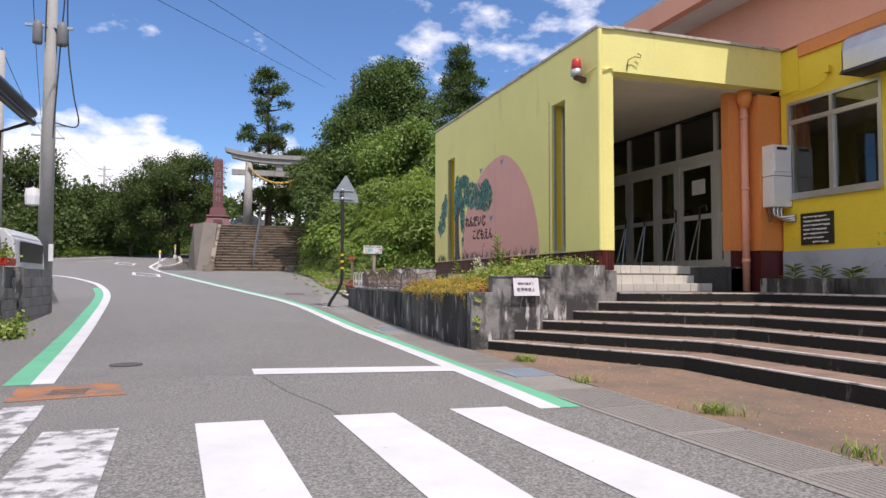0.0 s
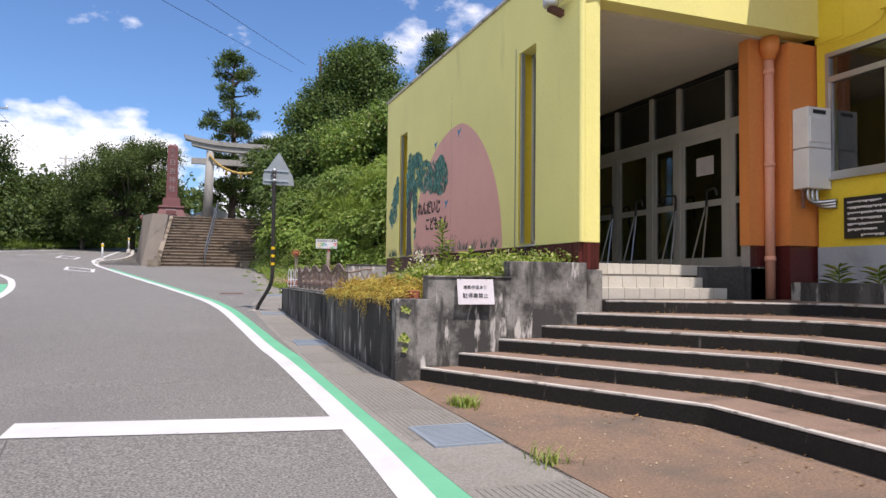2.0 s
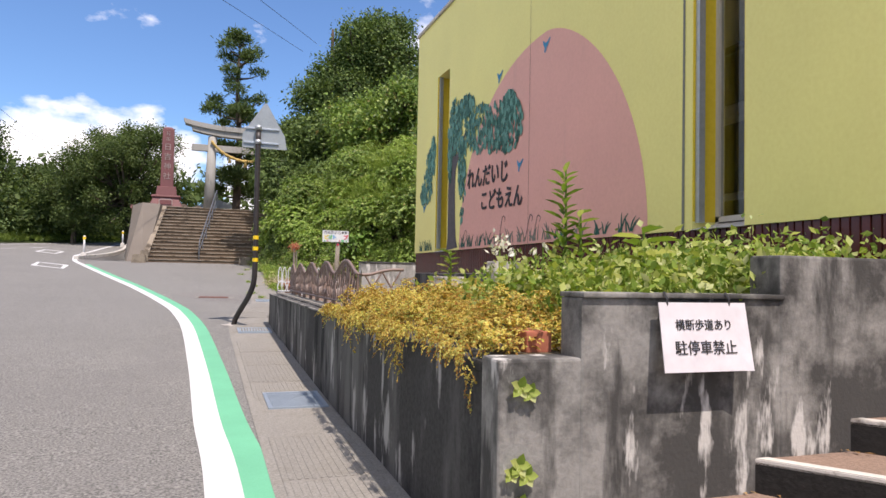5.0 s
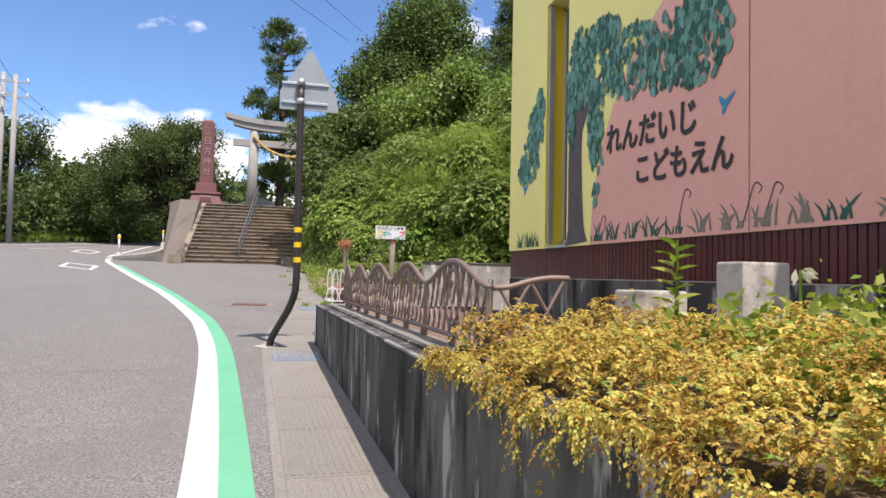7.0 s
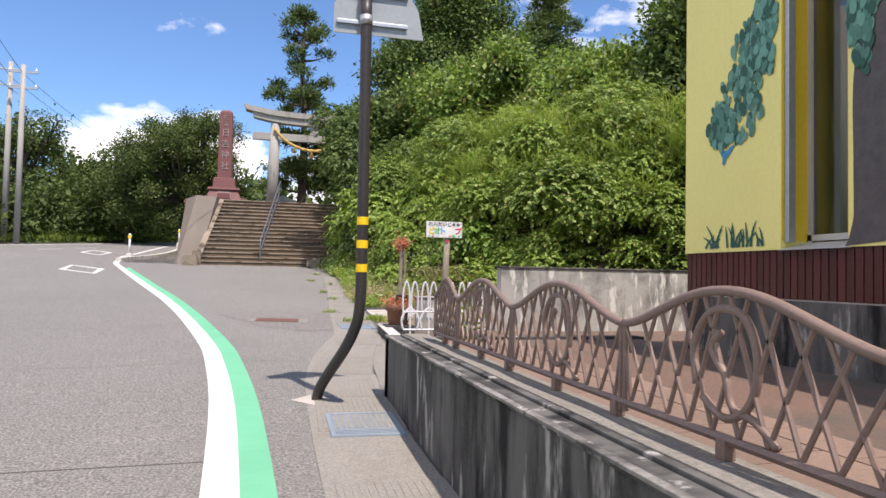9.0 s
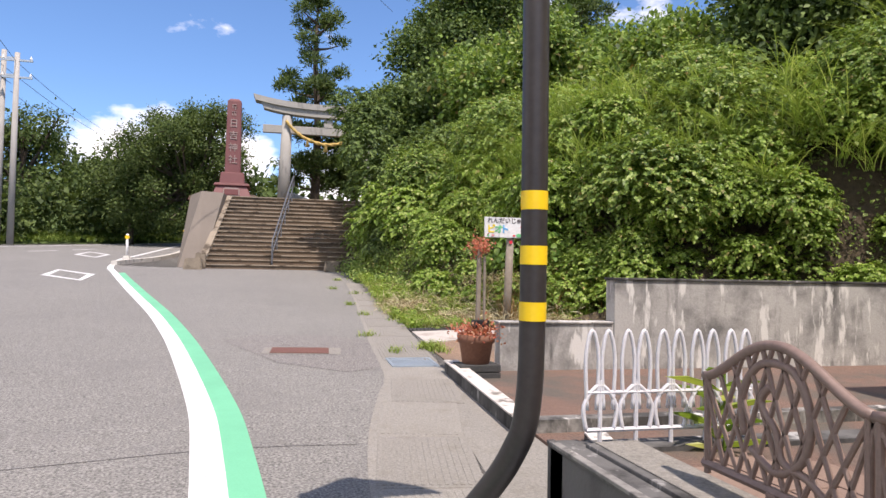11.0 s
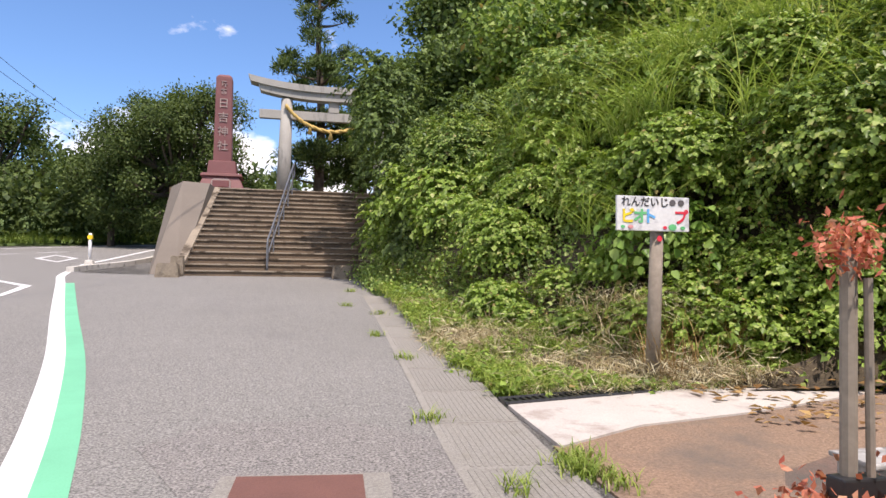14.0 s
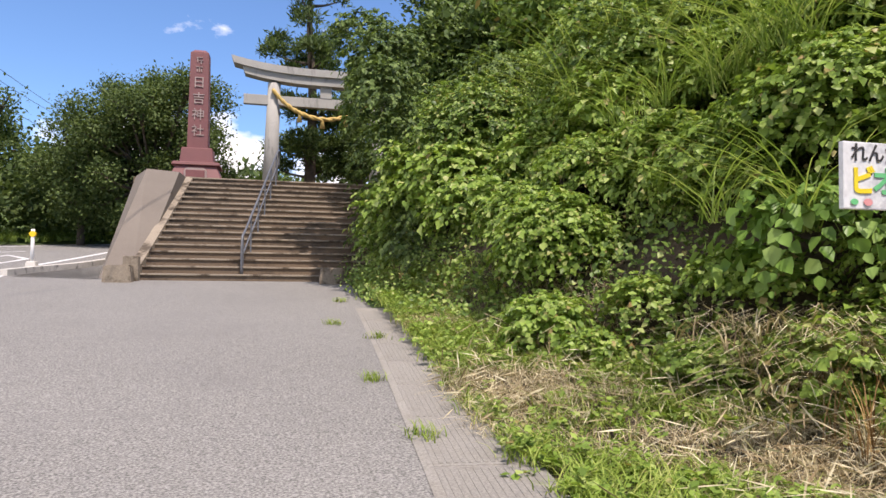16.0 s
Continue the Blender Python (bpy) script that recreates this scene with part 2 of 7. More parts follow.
M_MURAL_GREENS = [surface("mural_green", (0.015 + 0.05 * k, 0.09 + 0.1 * k, 0.065 + 0.085 * k), (0.03 + 0.06 * k, 0.13 + 0.13 * k, 0.1 + 0.11 * k), 30, 4, 0.7, 0.1) for k in range(3)]
M_MURAL_GREY = surface("mural_grey_green", (0.16, 0.17, 0.14), (0.24, 0.25, 0.2), 30, 4, 0.7, 0.05)
M_MURAL_BLUE = surface("mural_blue", (0.03, 0.22, 0.42), (0.05, 0.29, 0.5), 30, 4, 0.7, 0.05)
M_BLACK_PAINT = surface("black_lettering", (0.02, 0.018, 0.018), (0.04, 0.036, 0.036), 30, 4, 0.6, 0.05)
M_BROWN_TILE = surface("dark_red_brown_tile", (0.085, 0.018, 0.018), (0.13, 0.028, 0.025), 30, 4, 0.25, 0.05, vary=0.35)
M_GROUT = surface("pale_grout", (0.3, 0.27, 0.25), (0.42, 0.39, 0.36), 50, 3, 0.9, 0.1)
M_CEILING = surface("porch_ceiling_paint", (0.6, 0.57, 0.5), (0.68, 0.65, 0.57), 20, 0.7, 0.8, 0.05)
M_BLUE_GREY = surface("blue_grey_plinth_paint", (0.36, 0.39, 0.45), (0.44, 0.47, 0.53), 30, 0.8, 0.8, 0.1, stain=((0.26, 0.27, 0.3), 0.55, 0.75, 1.2))
M_WHITE_PAINT = surface("white_paint", (0.74, 0.73, 0.71), (0.82, 0.81, 0.79), 30, 1.5, 0.6, 0.05)
M_ALUMINIUM = surface("aluminium_frame", (0.5, 0.5, 0.5), (0.6, 0.6, 0.6), 80, 2, 0.4, 0.03, metal=0.75)
M_GREY_ALU = surface("painted_grey_frame", (0.5, 0.49, 0.47), (0.58, 0.57, 0.55), 60, 2, 0.5, 0.03)
M_STEEL = surface("bare_steel", (0.45, 0.45, 0.46), (0.62, 0.62, 0.63), 60, 3, 0.33, 0.05, metal=1.0)
M_GALV = surface("galvanised_steel", (0.4, 0.43, 0.46), (0.55, 0.58, 0.6), 30, 3, 0.45, 0.1, metal=0.8)
M_GRATE = surface("blue_grey_grating", (0.28, 0.34, 0.4), (0.4, 0.46, 0.52), 60, 3, 0.5, 0.1, metal=0.4)
M_RUST = surface("rusty_iron_plate", (0.11, 0.05, 0.04), (0.18, 0.08, 0.06), 80, 3, 0.8, 0.3)
# Near-black colour stands in for the unlit rooms behind the glass.
M_DARK = surface("interior_shade_black", (0.012, 0.012, 0.013), (0.025, 0.025, 0.026), 3, 0.8, 0.9, 0.0)
M_POLE_BLACK = surface("dark_brown_pole_paint", (0.022, 0.018, 0.018), (0.045, 0.038, 0.036), 40, 3, 0.45, 0.08)
M_YELLOW_BAND = surface("yellow_reflective_band", (0.8, 0.52, 0.01), (0.88, 0.6, 0.02), 60, 5, 0.4, 0.02)
M_SIGN_BACK = surface("sign_back_grey", (0.3, 0.33, 0.34), (0.38, 0.41, 0.42), 30, 3, 0.45, 0.03, metal=0.3)
M_FENCE = surface("brown_cast_fence", (0.17, 0.115, 0.095), (0.26, 0.185, 0.155), 50, 3, 0.5, 0.1)
M_WHITE_FENCE = surface("white_cast_fence", (0.5, 0.5, 0.53), (0.66, 0.66, 0.69), 50, 3, 0.5, 0.05)
M_TERRACOTTA = surface("terracotta", (0.13, 0.058, 0.036), (0.24, 0.112, 0.07), 40, 4, 0.85, 0.2)
M_BLACK_BLOCK = surface("black_block", (0.03, 0.03, 0.03), (0.07, 0.07, 0.068), 50, 4, 0.9, 0.3)
M_PAPER = surface("laminated_paper", (0.62, 0.585, 0.61), (0.74, 0.7, 0.72), 20, 4, 0.35, 0.02)
M_WOOD_POST = surface("weathered_post", (0.16, 0.13, 0.1), (0.3, 0.26, 0.21), 18, 3, 0.85, 0.3)
M_BOARD = surface("worn_white_board", (0.55, 0.56, 0.56), (0.76, 0.77, 0.77), 30, 3, 0.7, 0.1, stain=((0.4, 0.41, 0.43), 0.52, 0.64, 6.0))
M_GRANITE = surface("pale_granite", (0.25, 0.243, 0.222), (0.42, 0.405, 0.37), 60, 1.2, 0.8, 0.15, streak=(((0.16, 0.155, 0.145), 0.56, 0.72, 3.0),))
M_RED_STONE = surface("red_brown_stone", (0.145, 0.052, 0.05), (0.21, 0.08, 0.075), 50, 1.8, 0.55, 0.1)
M_CARVED = surface("pale_carved_letters", (0.27, 0.2, 0.185), (0.38, 0.3, 0.27), 50, 3, 0.8, 0.1)
M_STAIR = surface("brown_stone_stair", (0.115, 0.08, 0.052), (0.215, 0.155, 0.105), 30, 1.1, 0.9, 0.4, vary=0.18, stain=((0.05, 0.038, 0.027), 0.5, 0.68, 1.2))
M_STAIR_EDGE = surface("pale_stair_edge", (0.19, 0.155, 0.115), (0.34, 0.285, 0.215), 30, 2, 0.9, 0.3, stain=((0.07, 0.052, 0.035), 0.5, 0.62, 2.0))
M_SHOTCRETE = surface("brown_grey_concrete", (0.13, 0.11, 0.09), (0.21, 0.18, 0.15), 60, 0.9, 0.95, 0.3)
M_RAIL = surface("dark_grey_rail_paint", (0.09, 0.095, 0.11), (0.14, 0.15, 0.165), 40, 3, 0.5, 0.03)
M_ROPE = surface("straw_rope", (0.4, 0.27, 0.08), (0.6, 0.42, 0.14), 60, 4, 0.9, 0.4)
M_BARK = surface("bark", (0.05, 0.038, 0.028), (0.12, 0.09, 0.065), 12, 2, 0.95, 0.8, depth=0.03)
M_UTILITY = surface("utility_pole_concrete", (0.3, 0.285, 0.265), (0.42, 0.4, 0.37), 30, 1.5, 0.85, 0.1)
M_CABLE = surface("black_cable", (0.02, 0.02, 0.022), (0.04, 0.04, 0.045), 20, 3, 0.6, 0.0)
M_TRANSFORMER = surface("transformer_grey", (0.12, 0.12, 0.12), (0.2, 0.2, 0.2), 20, 3, 0.6, 0.1)
M_ROOF_TILE = surface("dark_roof_tile", (0.035, 0.03, 0.03), (0.08, 0.07, 0.066), 20, 3, 0.4, 0.1, vary=0.2)
M_TIMBER = surface("dark_brown_timber", (0.05, 0.03, 0.022), (0.1, 0.065, 0.05), 12, 2, 0.8, 0.2)
M_BLOCK_WALL = surface("grey_block", (0.15, 0.145, 0.135), (0.26, 0.25, 0.235), 50, 1.5, 0.95, 0.4, vary=0.25, streak=(((0.06, 0.058, 0.055), 0.56, 0.7, 4.0),))
M_RED_PLASTIC = surface("red_plastic", (0.5, 0.03, 0.025), (0.6, 0.045, 0.035), 20, 3, 0.35, 0.02)
M_BRICK = surface("brick_red", (0.3, 0.09, 0.05), (0.42, 0.14, 0.08), 40, 3, 0.9, 0.2)
M_MORTAR_PALE = surface("pale_concrete_patch", (0.36, 0.33, 0.3), (0.54, 0.5, 0.455), 60, 1.5, 0.9, 0.3, stain=((0.25, 0.2, 0.17), 0.54, 0.7, 2.0))
M_PAVER = surface("brown_paver", (0.19, 0.125, 0.095), (0.3, 0.21, 0.165), 60, 2, 0.9, 0.3, vary=0.2)
M_GLASS_DARK = glass_mat("window_glass", (0.55, 0.6, 0.62))
M_VAN = surface("white_van_paint", (0.66, 0.67, 0.68), (0.72, 0.73, 0.74), 10, 2, 0.25, 0.0)
M_BLACK_PLASTIC = surface("black_plastic", (0.015, 0.015, 0.016), (0.03, 0.03, 0.032), 20, 3, 0.4, 0.02)
M_COLOURS = {k: surface("sign_" + k, tuple(0.85 * v for v in c), c, 40, 5, 0.6, 0.03) for k, c in
             {"yellow": (0.8, 0.62, 0.02), "green": (0.12, 0.5, 0.2), "blue": (0.1, 0.4, 0.75), "red": (0.72, 0.03, 0.06), "orange": (0.75, 0.3, 0.05), "pink": (0.7, 0.3, 0.3)}.items()}
M_LEAF_HILL = leaf_mat("sunlit_creeper_leaves", ((0.0, (0.12, 0.19, 0.04)), (0.42, (0.22, 0.34, 0.065)), (0.8, (0.35, 0.48, 0.11)), (0.96, (0.5, 0.57, 0.22)), (1.0, (0.42, 0.3, 0.14))), 0.36, 0.42, 0.7, (0.7, 0.74, 0.6), 0.6)
M_LEAF_SHRUB = leaf_mat("mid_green_shrub_leaves", ((0.0, (0.085, 0.145, 0.04)), (0.5, (0.19, 0.295, 0.066)), (0.85, (0.33, 0.44, 0.115)), (0.96, (0.44, 0.5, 0.2)), (1.0, (0.38, 0.26, 0.12))), 0.34, 0.4, 0.9, (0.66, 0.7, 0.6), 0.55)
M_LEAF_VINE = leaf_mat("broad_vine_leaves", ((0.0, (0.13, 0.24, 0.045)), (0.6, (0.22, 0.37, 0.075)), (1.0, (0.33, 0.46, 0.14))), 0.3, 0.38)
M_LEAF_TREE = leaf_mat("broad_tree_leaves", ((0.0, (0.05, 0.08, 0.028)), (0.5, (0.1, 0.16, 0.046)), (1.0, (0.22, 0.3, 0.09))), 0.3)
M_LEAF_PINE = leaf_mat("conifer_needles", ((0.0, (0.05, 0.085, 0.03)), (0.6, (0.1, 0.15, 0.045)), (1.0, (0.16, 0.21, 0.065))), 0.3)
M_LEAF_CHERRY = leaf_mat("cherry_tree_leaves", ((0.0, (0.05, 0.08, 0.025)), (0.5, (0.095, 0.14, 0.042)), (1.0, (0.155, 0.21, 0.065))), 0.33)
M_GRASS = leaf_mat("grass_blades", ((0.0, (0.14, 0.22, 0.035)), (0.6, (0.26, 0.36, 0.065)), (1.0, (0.42, 0.46, 0.14))), 0.25, 0.4)
M_PAMPAS = leaf_mat("arching_grass_blades", ((0.0, (0.15, 0.24, 0.055)), (0.6, (0.29, 0.4, 0.1)), (1.0, (0.48, 0.55, 0.23))), 0.4, 0.45)
M_DRY = leaf_mat("dry_weeds", ((0.0, (0.26, 0.19, 0.11)), (0.5, (0.52, 0.43, 0.28)), (1.0, (0.78, 0.71, 0.53))), 0.2, 0.8)
M_SEDUM = leaf_mat("yellow_orange_stonecrop", ((0.0, (0.28, 0.13, 0.045)), (0.2, (0.54, 0.33, 0.08)), (0.5, (0.72, 0.6, 0.15)), (0.8, (0.74, 0.71, 0.24)), (1.0, (0.36, 0.44, 0.12))), 0.35, 0.75, 3.5, (0.62, 0.44, 0.34), 0.85)
M_BED = leaf_mat("flower_bed_leaves", ((0.0, (0.13, 0.22, 0.04)), (0.4, (0.27, 0.38, 0.07)), (0.7, (0.48, 0.54, 0.15)), (1.0, (0.66, 0.68, 0.36))), 0.45)
M_PETAL = leaf_mat("white_petals", ((0.0, (0.7, 0.68, 0.6)), (1.0, (0.85, 0.83, 0.78))), 0.3)
M_RED_FLOWER = leaf_mat("salmon_flowers", ((0.0, (0.42, 0.1, 0.07)), (0.6, (0.66, 0.24, 0.16)), (1.0, (0.6, 0.36, 0.24))), 0.3)
M_BANK = leaf_mat("roadside_grass", ((0.0, (0.14, 0.22, 0.05)), (1.0, (0.3, 0.38, 0.1))), 0.3)
M_DEAD = leaf_mat("fallen_leaves", ((0.0, (0.2, 0.1, 0.04)), (1.0, (0.5, 0.33, 0.15))), 0.2)

# ---- building helpers ----
I4 = Matrix.Identity(4)


def thing(name, at, label, category, group="", kind=""):
    ob = new(name)
    ob.empty_display_size = 0.2
    ob.matrix_basis = Matrix.Translation(at)
    return tagged(ob, label, category, group, kind)


def part(name, bm, material, parent=None, label="", smooth=False):
    """One mesh object of a bmesh in world metres, under a thing or a part."""
    me = bpy.data.meshes.new(name)
    bm.to_mesh(me)
    bm.free()
    return part_mesh(name, me, material, parent, label, smooth)


def part_mesh(name, me, material, parent=None, label="", smooth=False):
    if not me.materials:
        me.materials.append(material)
    if smooth:
        me.polygons.foreach_set("use_smooth", [True] * len(me.polygons))
    ob = new(name, me)
    if parent:
        ob.parent = parent
        ob.matrix_parent_inverse = parent.matrix_basis.inverted()
    if label:
        ob["label"] = label
    return ob


def box(x0, x1, y0, y1, z0, z1, bev=0.0, bm=None):
    own = bmesh.new()
    bmesh.ops.create_cube(own, size=1)
    for v in own.verts:
        v.co = Vector((x0 + (v.co.x + 0.5) * (x1 - x0), y0 + (v.co.y + 0.5) * (y1 - y0), z0 + (v.co.z + 0.5) * (z1 - z0)))
    if bev:
        bmesh.ops.bevel(own, geom=own.edges[:], offset=bev, segments=2, profile=0.6, affect="EDGES")
    return join(bm, own)


def join(bm, own):
    if bm is None:
        return own
    me = bpy.data.meshes.new("tmp")
    own.to_mesh(me)
    own.free()
    bm.from_mesh(me)
    bpy.data.meshes.remove(me)
    return bm


def prism(poly, a, b, axis="z", bm=None, bev=0.0):
    """A polygon (pairs) pushed from a to b along axis. Pairs are (x,y), (y,z) for x, (x,z) for y."""
    own = bmesh.new()
    to = {"z": lambda p, h: (p[0], p[1], h), "x": lambda p, h: (h, p[0], p[1]), "y": lambda p, h: (p[0], h, p[1])}[axis]
    lo = [own.verts.new(to(p, a)) for p in poly]
    hi = [own.verts.new(to(p, b)) for p in poly]
    own.faces.new(lo)
    own.faces.new(hi[::-1])
    for i in range(len(poly)):
        j = (i + 1) % len(poly)
        own.faces.new((lo[j], lo[i], hi[i], hi[j]))
    bmesh.ops.recalc_face_normals(own, faces=own.faces[:])
    if bev:
        bmesh.ops.bevel(own, geom=own.edges[:], offset=bev, segments=2, affect="EDGES")
    return join(bm, own)


def tube(points, radius, sides=8, bm=None, cap=True):
    """A round bar through points; radius a number or one a point."""
    own = bm or bmesh.new()
    pts = [Vector(p) for p in points]
    rad = radius if isinstance(radius, (list, tuple)) else [radius] * len(pts)
    rings, up = [], None
    for i, p in enumerate(pts):
        d = (pts[min(i + 1, len(pts) - 1)] - pts[max(i - 1, 0)]).normalized()
        if up is None:
            up = Vector((0, 0, 1)) if abs(d.z) < 0.9 else Vector((1, 0, 0))
        s = d.cross(up).normalized()
        up = s.cross(d).normalized()
        rings.append([own.verts.new(p + (s * math.cos(k * math.tau / sides) + up * math.sin(k * math.tau / sides)) * rad[i]) for k in range(sides)])
    for r0, r1 in zip(rings, rings[1:]):
        for k in range(sides):
            own.faces.new((r0[k], r0[(k + 1) % sides], r1[(k + 1) % sides], r1[k]))
    if cap:
        own.faces.new(rings[0][::-1])
        own.faces.new(rings[-1])
    return own


def lathe(profile, at, sides=20, bm=None):
    """Profile of (radius, height) turned round an upright axis at a place."""
    own = bm or bmesh.new()
    rings = [[own.verts.new((at[0] + r * math.cos(k * math.tau / sides), at[1] + r * math.sin(k * math.tau / sides), at[2] + h)) for k in range(sides)] for r, h in profile]
    for r0, r1 in zip(rings, rings[1:]):
        for k in range(sides):
            own.faces.new((r0[k], r0[(k + 1) % sides], r1[(k + 1) % sides], r1[k]))
    own.faces.new(rings[0][::-1])
    own.faces.new(rings[-1])
    return own


def smooth_path(pts, n=6):
    """Catmull-Rom through points."""
    p = [Vector(q) for q in pts]
    out = []
    for i in range(len(p) - 1):
        a, b, c, d = p[max(i - 1, 0)], p[i], p[i + 1], p[min(i + 2, len(p) - 1)]
        for k in range(n):
            t = k / n
            out.append(0.5 * ((2 * b) + (c - a) * t + (2 * a - 5 * b + 4 * c - d) * t * t + (3 * b - a - 3 * c + d) * t ** 3))
    return out + [p[-1]]


def letters(text, m, size, material, parent, name="lettering", spread=0.0, thick=0.0015, squeeze=1.0):
    """Built-in lettering turned to a mesh, centred at the pose m (x along the line, y up, z out)."""
    cu = bpy.data.curves.new("text", "FONT")
    cu.body, cu.size, cu.align_x, cu.align_y = text, size, "CENTER", "CENTER"
    cu.extrude, cu.offset, cu.resolution_u = thick, spread, 3
    tmp = new("text", cu)
    bpy.context.view_layer.update()
    me = bpy.data.meshes.new_from_object(tmp.evaluated_get(bpy.context.evaluated_depsgraph_get()))
    bpy.data.objects.remove(tmp)
    me.transform(m @ Matrix.Diagonal((squeeze, 1, 1, 1)))
    me.materials.clear()
    return part_mesh(name, me, material, parent)


# ---- the lie of the land ----
LIE = ((-60, 0), (2, 0), (5, 0.005), (8, 0.02), (11, 0.06), (13.7, 0.12), (16, 0.205), (18.7, 0.32), (22, 0.45), (26, 0.62), (29.5, 0.82), (33, 1.05), (36.7, 1.29), (40.5, 1.56),
       (43.4, 1.72), (48, 2.05), (54, 2.5), (65, 3.3), (80, 4.2), (110, 5.5))


def lie(y):
    for (a, za), (b, zb) in zip(LIE, LIE[1:]):
        if y <= b:
            return za + (zb - za) * max(0, (y - a)) / (b - a)
    return LIE[-1][1]


def drape(polys, dz, thick=0.0):
    """Flat outlines laid over the land, dz above it."""
    bm = bmesh.new()
    for poly in polys:
        bm.faces.new([bm.verts.new((x, y, 0)) for x, y in poly])
    bmesh.ops.triangulate(bm, faces=bm.faces[:], ngon_method="EAR_CLIP")
    ys = [v.co.y for v in bm.verts]
    for y, _ in LIE:
        if min(ys) < y < max(ys):
            bmesh.ops.bisect_plane(bm, geom=bm.verts[:] + bm.edges[:] + bm.faces[:], plane_co=(0, y, 0), plane_no=(0, 1, 0))
    for v in bm.verts:
        v.co.z = lie(v.co.y) + dz
    for f in bm.faces:
        if f.normal.z < 0:
            f.normal_flip()
    bm.normal_update()
    for f in bm.faces:
        if f.normal.z < 0:
            f.normal_flip()
    if thick:
        r = bmesh.ops.extrude_face_region(bm, geom=bm.faces[:])
        for v in (e for e in r["geom"] if isinstance(e, bmesh.types.BMVert)):
            v.co.z += thick
        bmesh.ops.recalc_face_normals(bm, faces=bm.faces[:])
    return bm


def strip(path, off0, off1, n=6):
    """The quads of a band along a plan path, between two sideways distances (to its right)."""
    pts = [p.to_2d() for p in smooth_path([(x, y, 0) for x, y in path], n)]
    side = []
    for i, p in enumerate(pts):
        d = (pts[min(i + 1, len(pts) - 1)] - pts[max(i - 1, 0)]).normalized()
        side.append(Vector((d.y, -d.x)))
    a = [p + s * off0 for p, s in zip(pts, side)]
    b = [p + s * off1 for p, s in zip(pts, side)]
    return [[a[i], b[i], b[i + 1], a[i + 1]] for i in range(len(pts) - 1)]

# ---- ground, road and paint ----
KERB = [(-2.95, 41.6), (-2.75, 43.2), (-2.2, 45.5), (-2.0, 50), (-2.5, 58), (-3.0, 64)]
ROAD = [(-6, -60), (3.05, -60), (3.05, 19.2), (3.4, 21.5), (3.72, 24), (3.85, 26), (4.2, 30.5), (4.6, 36), (4.75, 40.8), (-1.0, 40.8), (-2.6, 41.4),
        (-2.9, 43.2), (-2.4, 45.5), (-2.2, 50), (-2.6, 58), (-2.0, 65.5), (-4, 63.7), (-11, 54), (-20, 43.5), (-30, 37), (-30, 33), (-9, 37.2), (-6, 31), (-4.6, 24.5), (-3.9, 21.3), (-6, 12)]
far = bmesh.new()
for i, (y, z) in enumerate(LIE + ((900, 5.5),)):
    for j, x in enumerate((-700, -60, 0, 60, 700)):
        far.verts.new((x, y if i else -700, z - 0.05))
far.verts.ensure_lookup_table()
for i in range(len(LIE)):
    for j in range(4):
        a = i * 5 + j
        far.faces.new([far.verts[k] for k in (a, a + 1, a + 6, a + 5)])
ground = tagged(part("ground", far, M_GRASSLAND), "grassy ground rising gently away from the road", "ground", kind="structure")
road = tagged(part("road", drape([ROAD], -0.045, 0.05), M_ASPHALT), "sun-bleached grey asphalt road running uphill", "road", kind="structure")

EDGE = [(2.62, 5.2), (2.70, 7.7), (2.67, 11), (2.59, 12.6), (2.50, 15.0), (2.31, 18.6), (2.07, 21.0), (1.86, 22.4), (1.35, 25.0), (0.97, 26.7), (0.36, 29.1), (-0.64, 32.6), (-2.15, 38.0), (-2.75, 40.2), (-3.25, 43.2), (-3.55, 45.5), (-3.5, 49), (-3.4, 56), (-3.2, 62.5)]
part("edge_line", drape(strip(EDGE, 0.0, 0.19), 0.009), M_WHITE_LINE, road, "white edge line")
part("green_line", drape(strip(EDGE[:13], 0.19, 0.37), 0.009), M_GREEN_LINE, road, "mint green edge line")
LEFT = [(-1.48, 7.9), (-1.9, 12.5), (-2.3, 17.1), (-2.68, 21.3), (-3.1, 25.0), (-3.7, 28.5), (-4.6, 31.8), (-6.6, 36.0), (-9.5, 38.0)]
part("edge_line", drape(strip(LEFT, -0.21, 0.0), 0.009), M_WHITE_LINE, road, "white edge line")
part("green_line", drape(strip(LEFT[:6], -0.45, -0.21), 0.009), M_GREEN_LINE, road, "mint green edge line")
part("edge_line", drape(strip([(-0.95, -4), (-1.15, 4.2), (-1.3, 6.6)], -0.3, 0.0), 0.009), M_WORN_LINE, road, "worn white edge line")
part("edge_line", drape(strip([(-26, 39), (-11, 53.6), (-4.3, 63), (0, 68)], 0, 0.25), 0.009), M_WHITE_LINE, road, "white edge line")
part("stop_line", drape([[(0.48, 7.95), (2.73, 7.56), (2.73, 8.03), (0.48, 8.42)]], 0.011), M_WHITE_LINE, road, "white stop line")
for k, x in enumerate((-1.09, -0.09, 0.93, 1.89)):
    part("crossing_stripe", drape([[(x, 5.48 - 0.02 * k), (x + 0.49, 5.46 - 0.03 * k), (x + 0.68, 1.4), (x + 0.19, 1.4)]], 0.01), M_WORN_LINE if k == 0 else M_WHITE_LINE, road, "worn white crossing stripe" if k == 0 else "white crossing stripe")


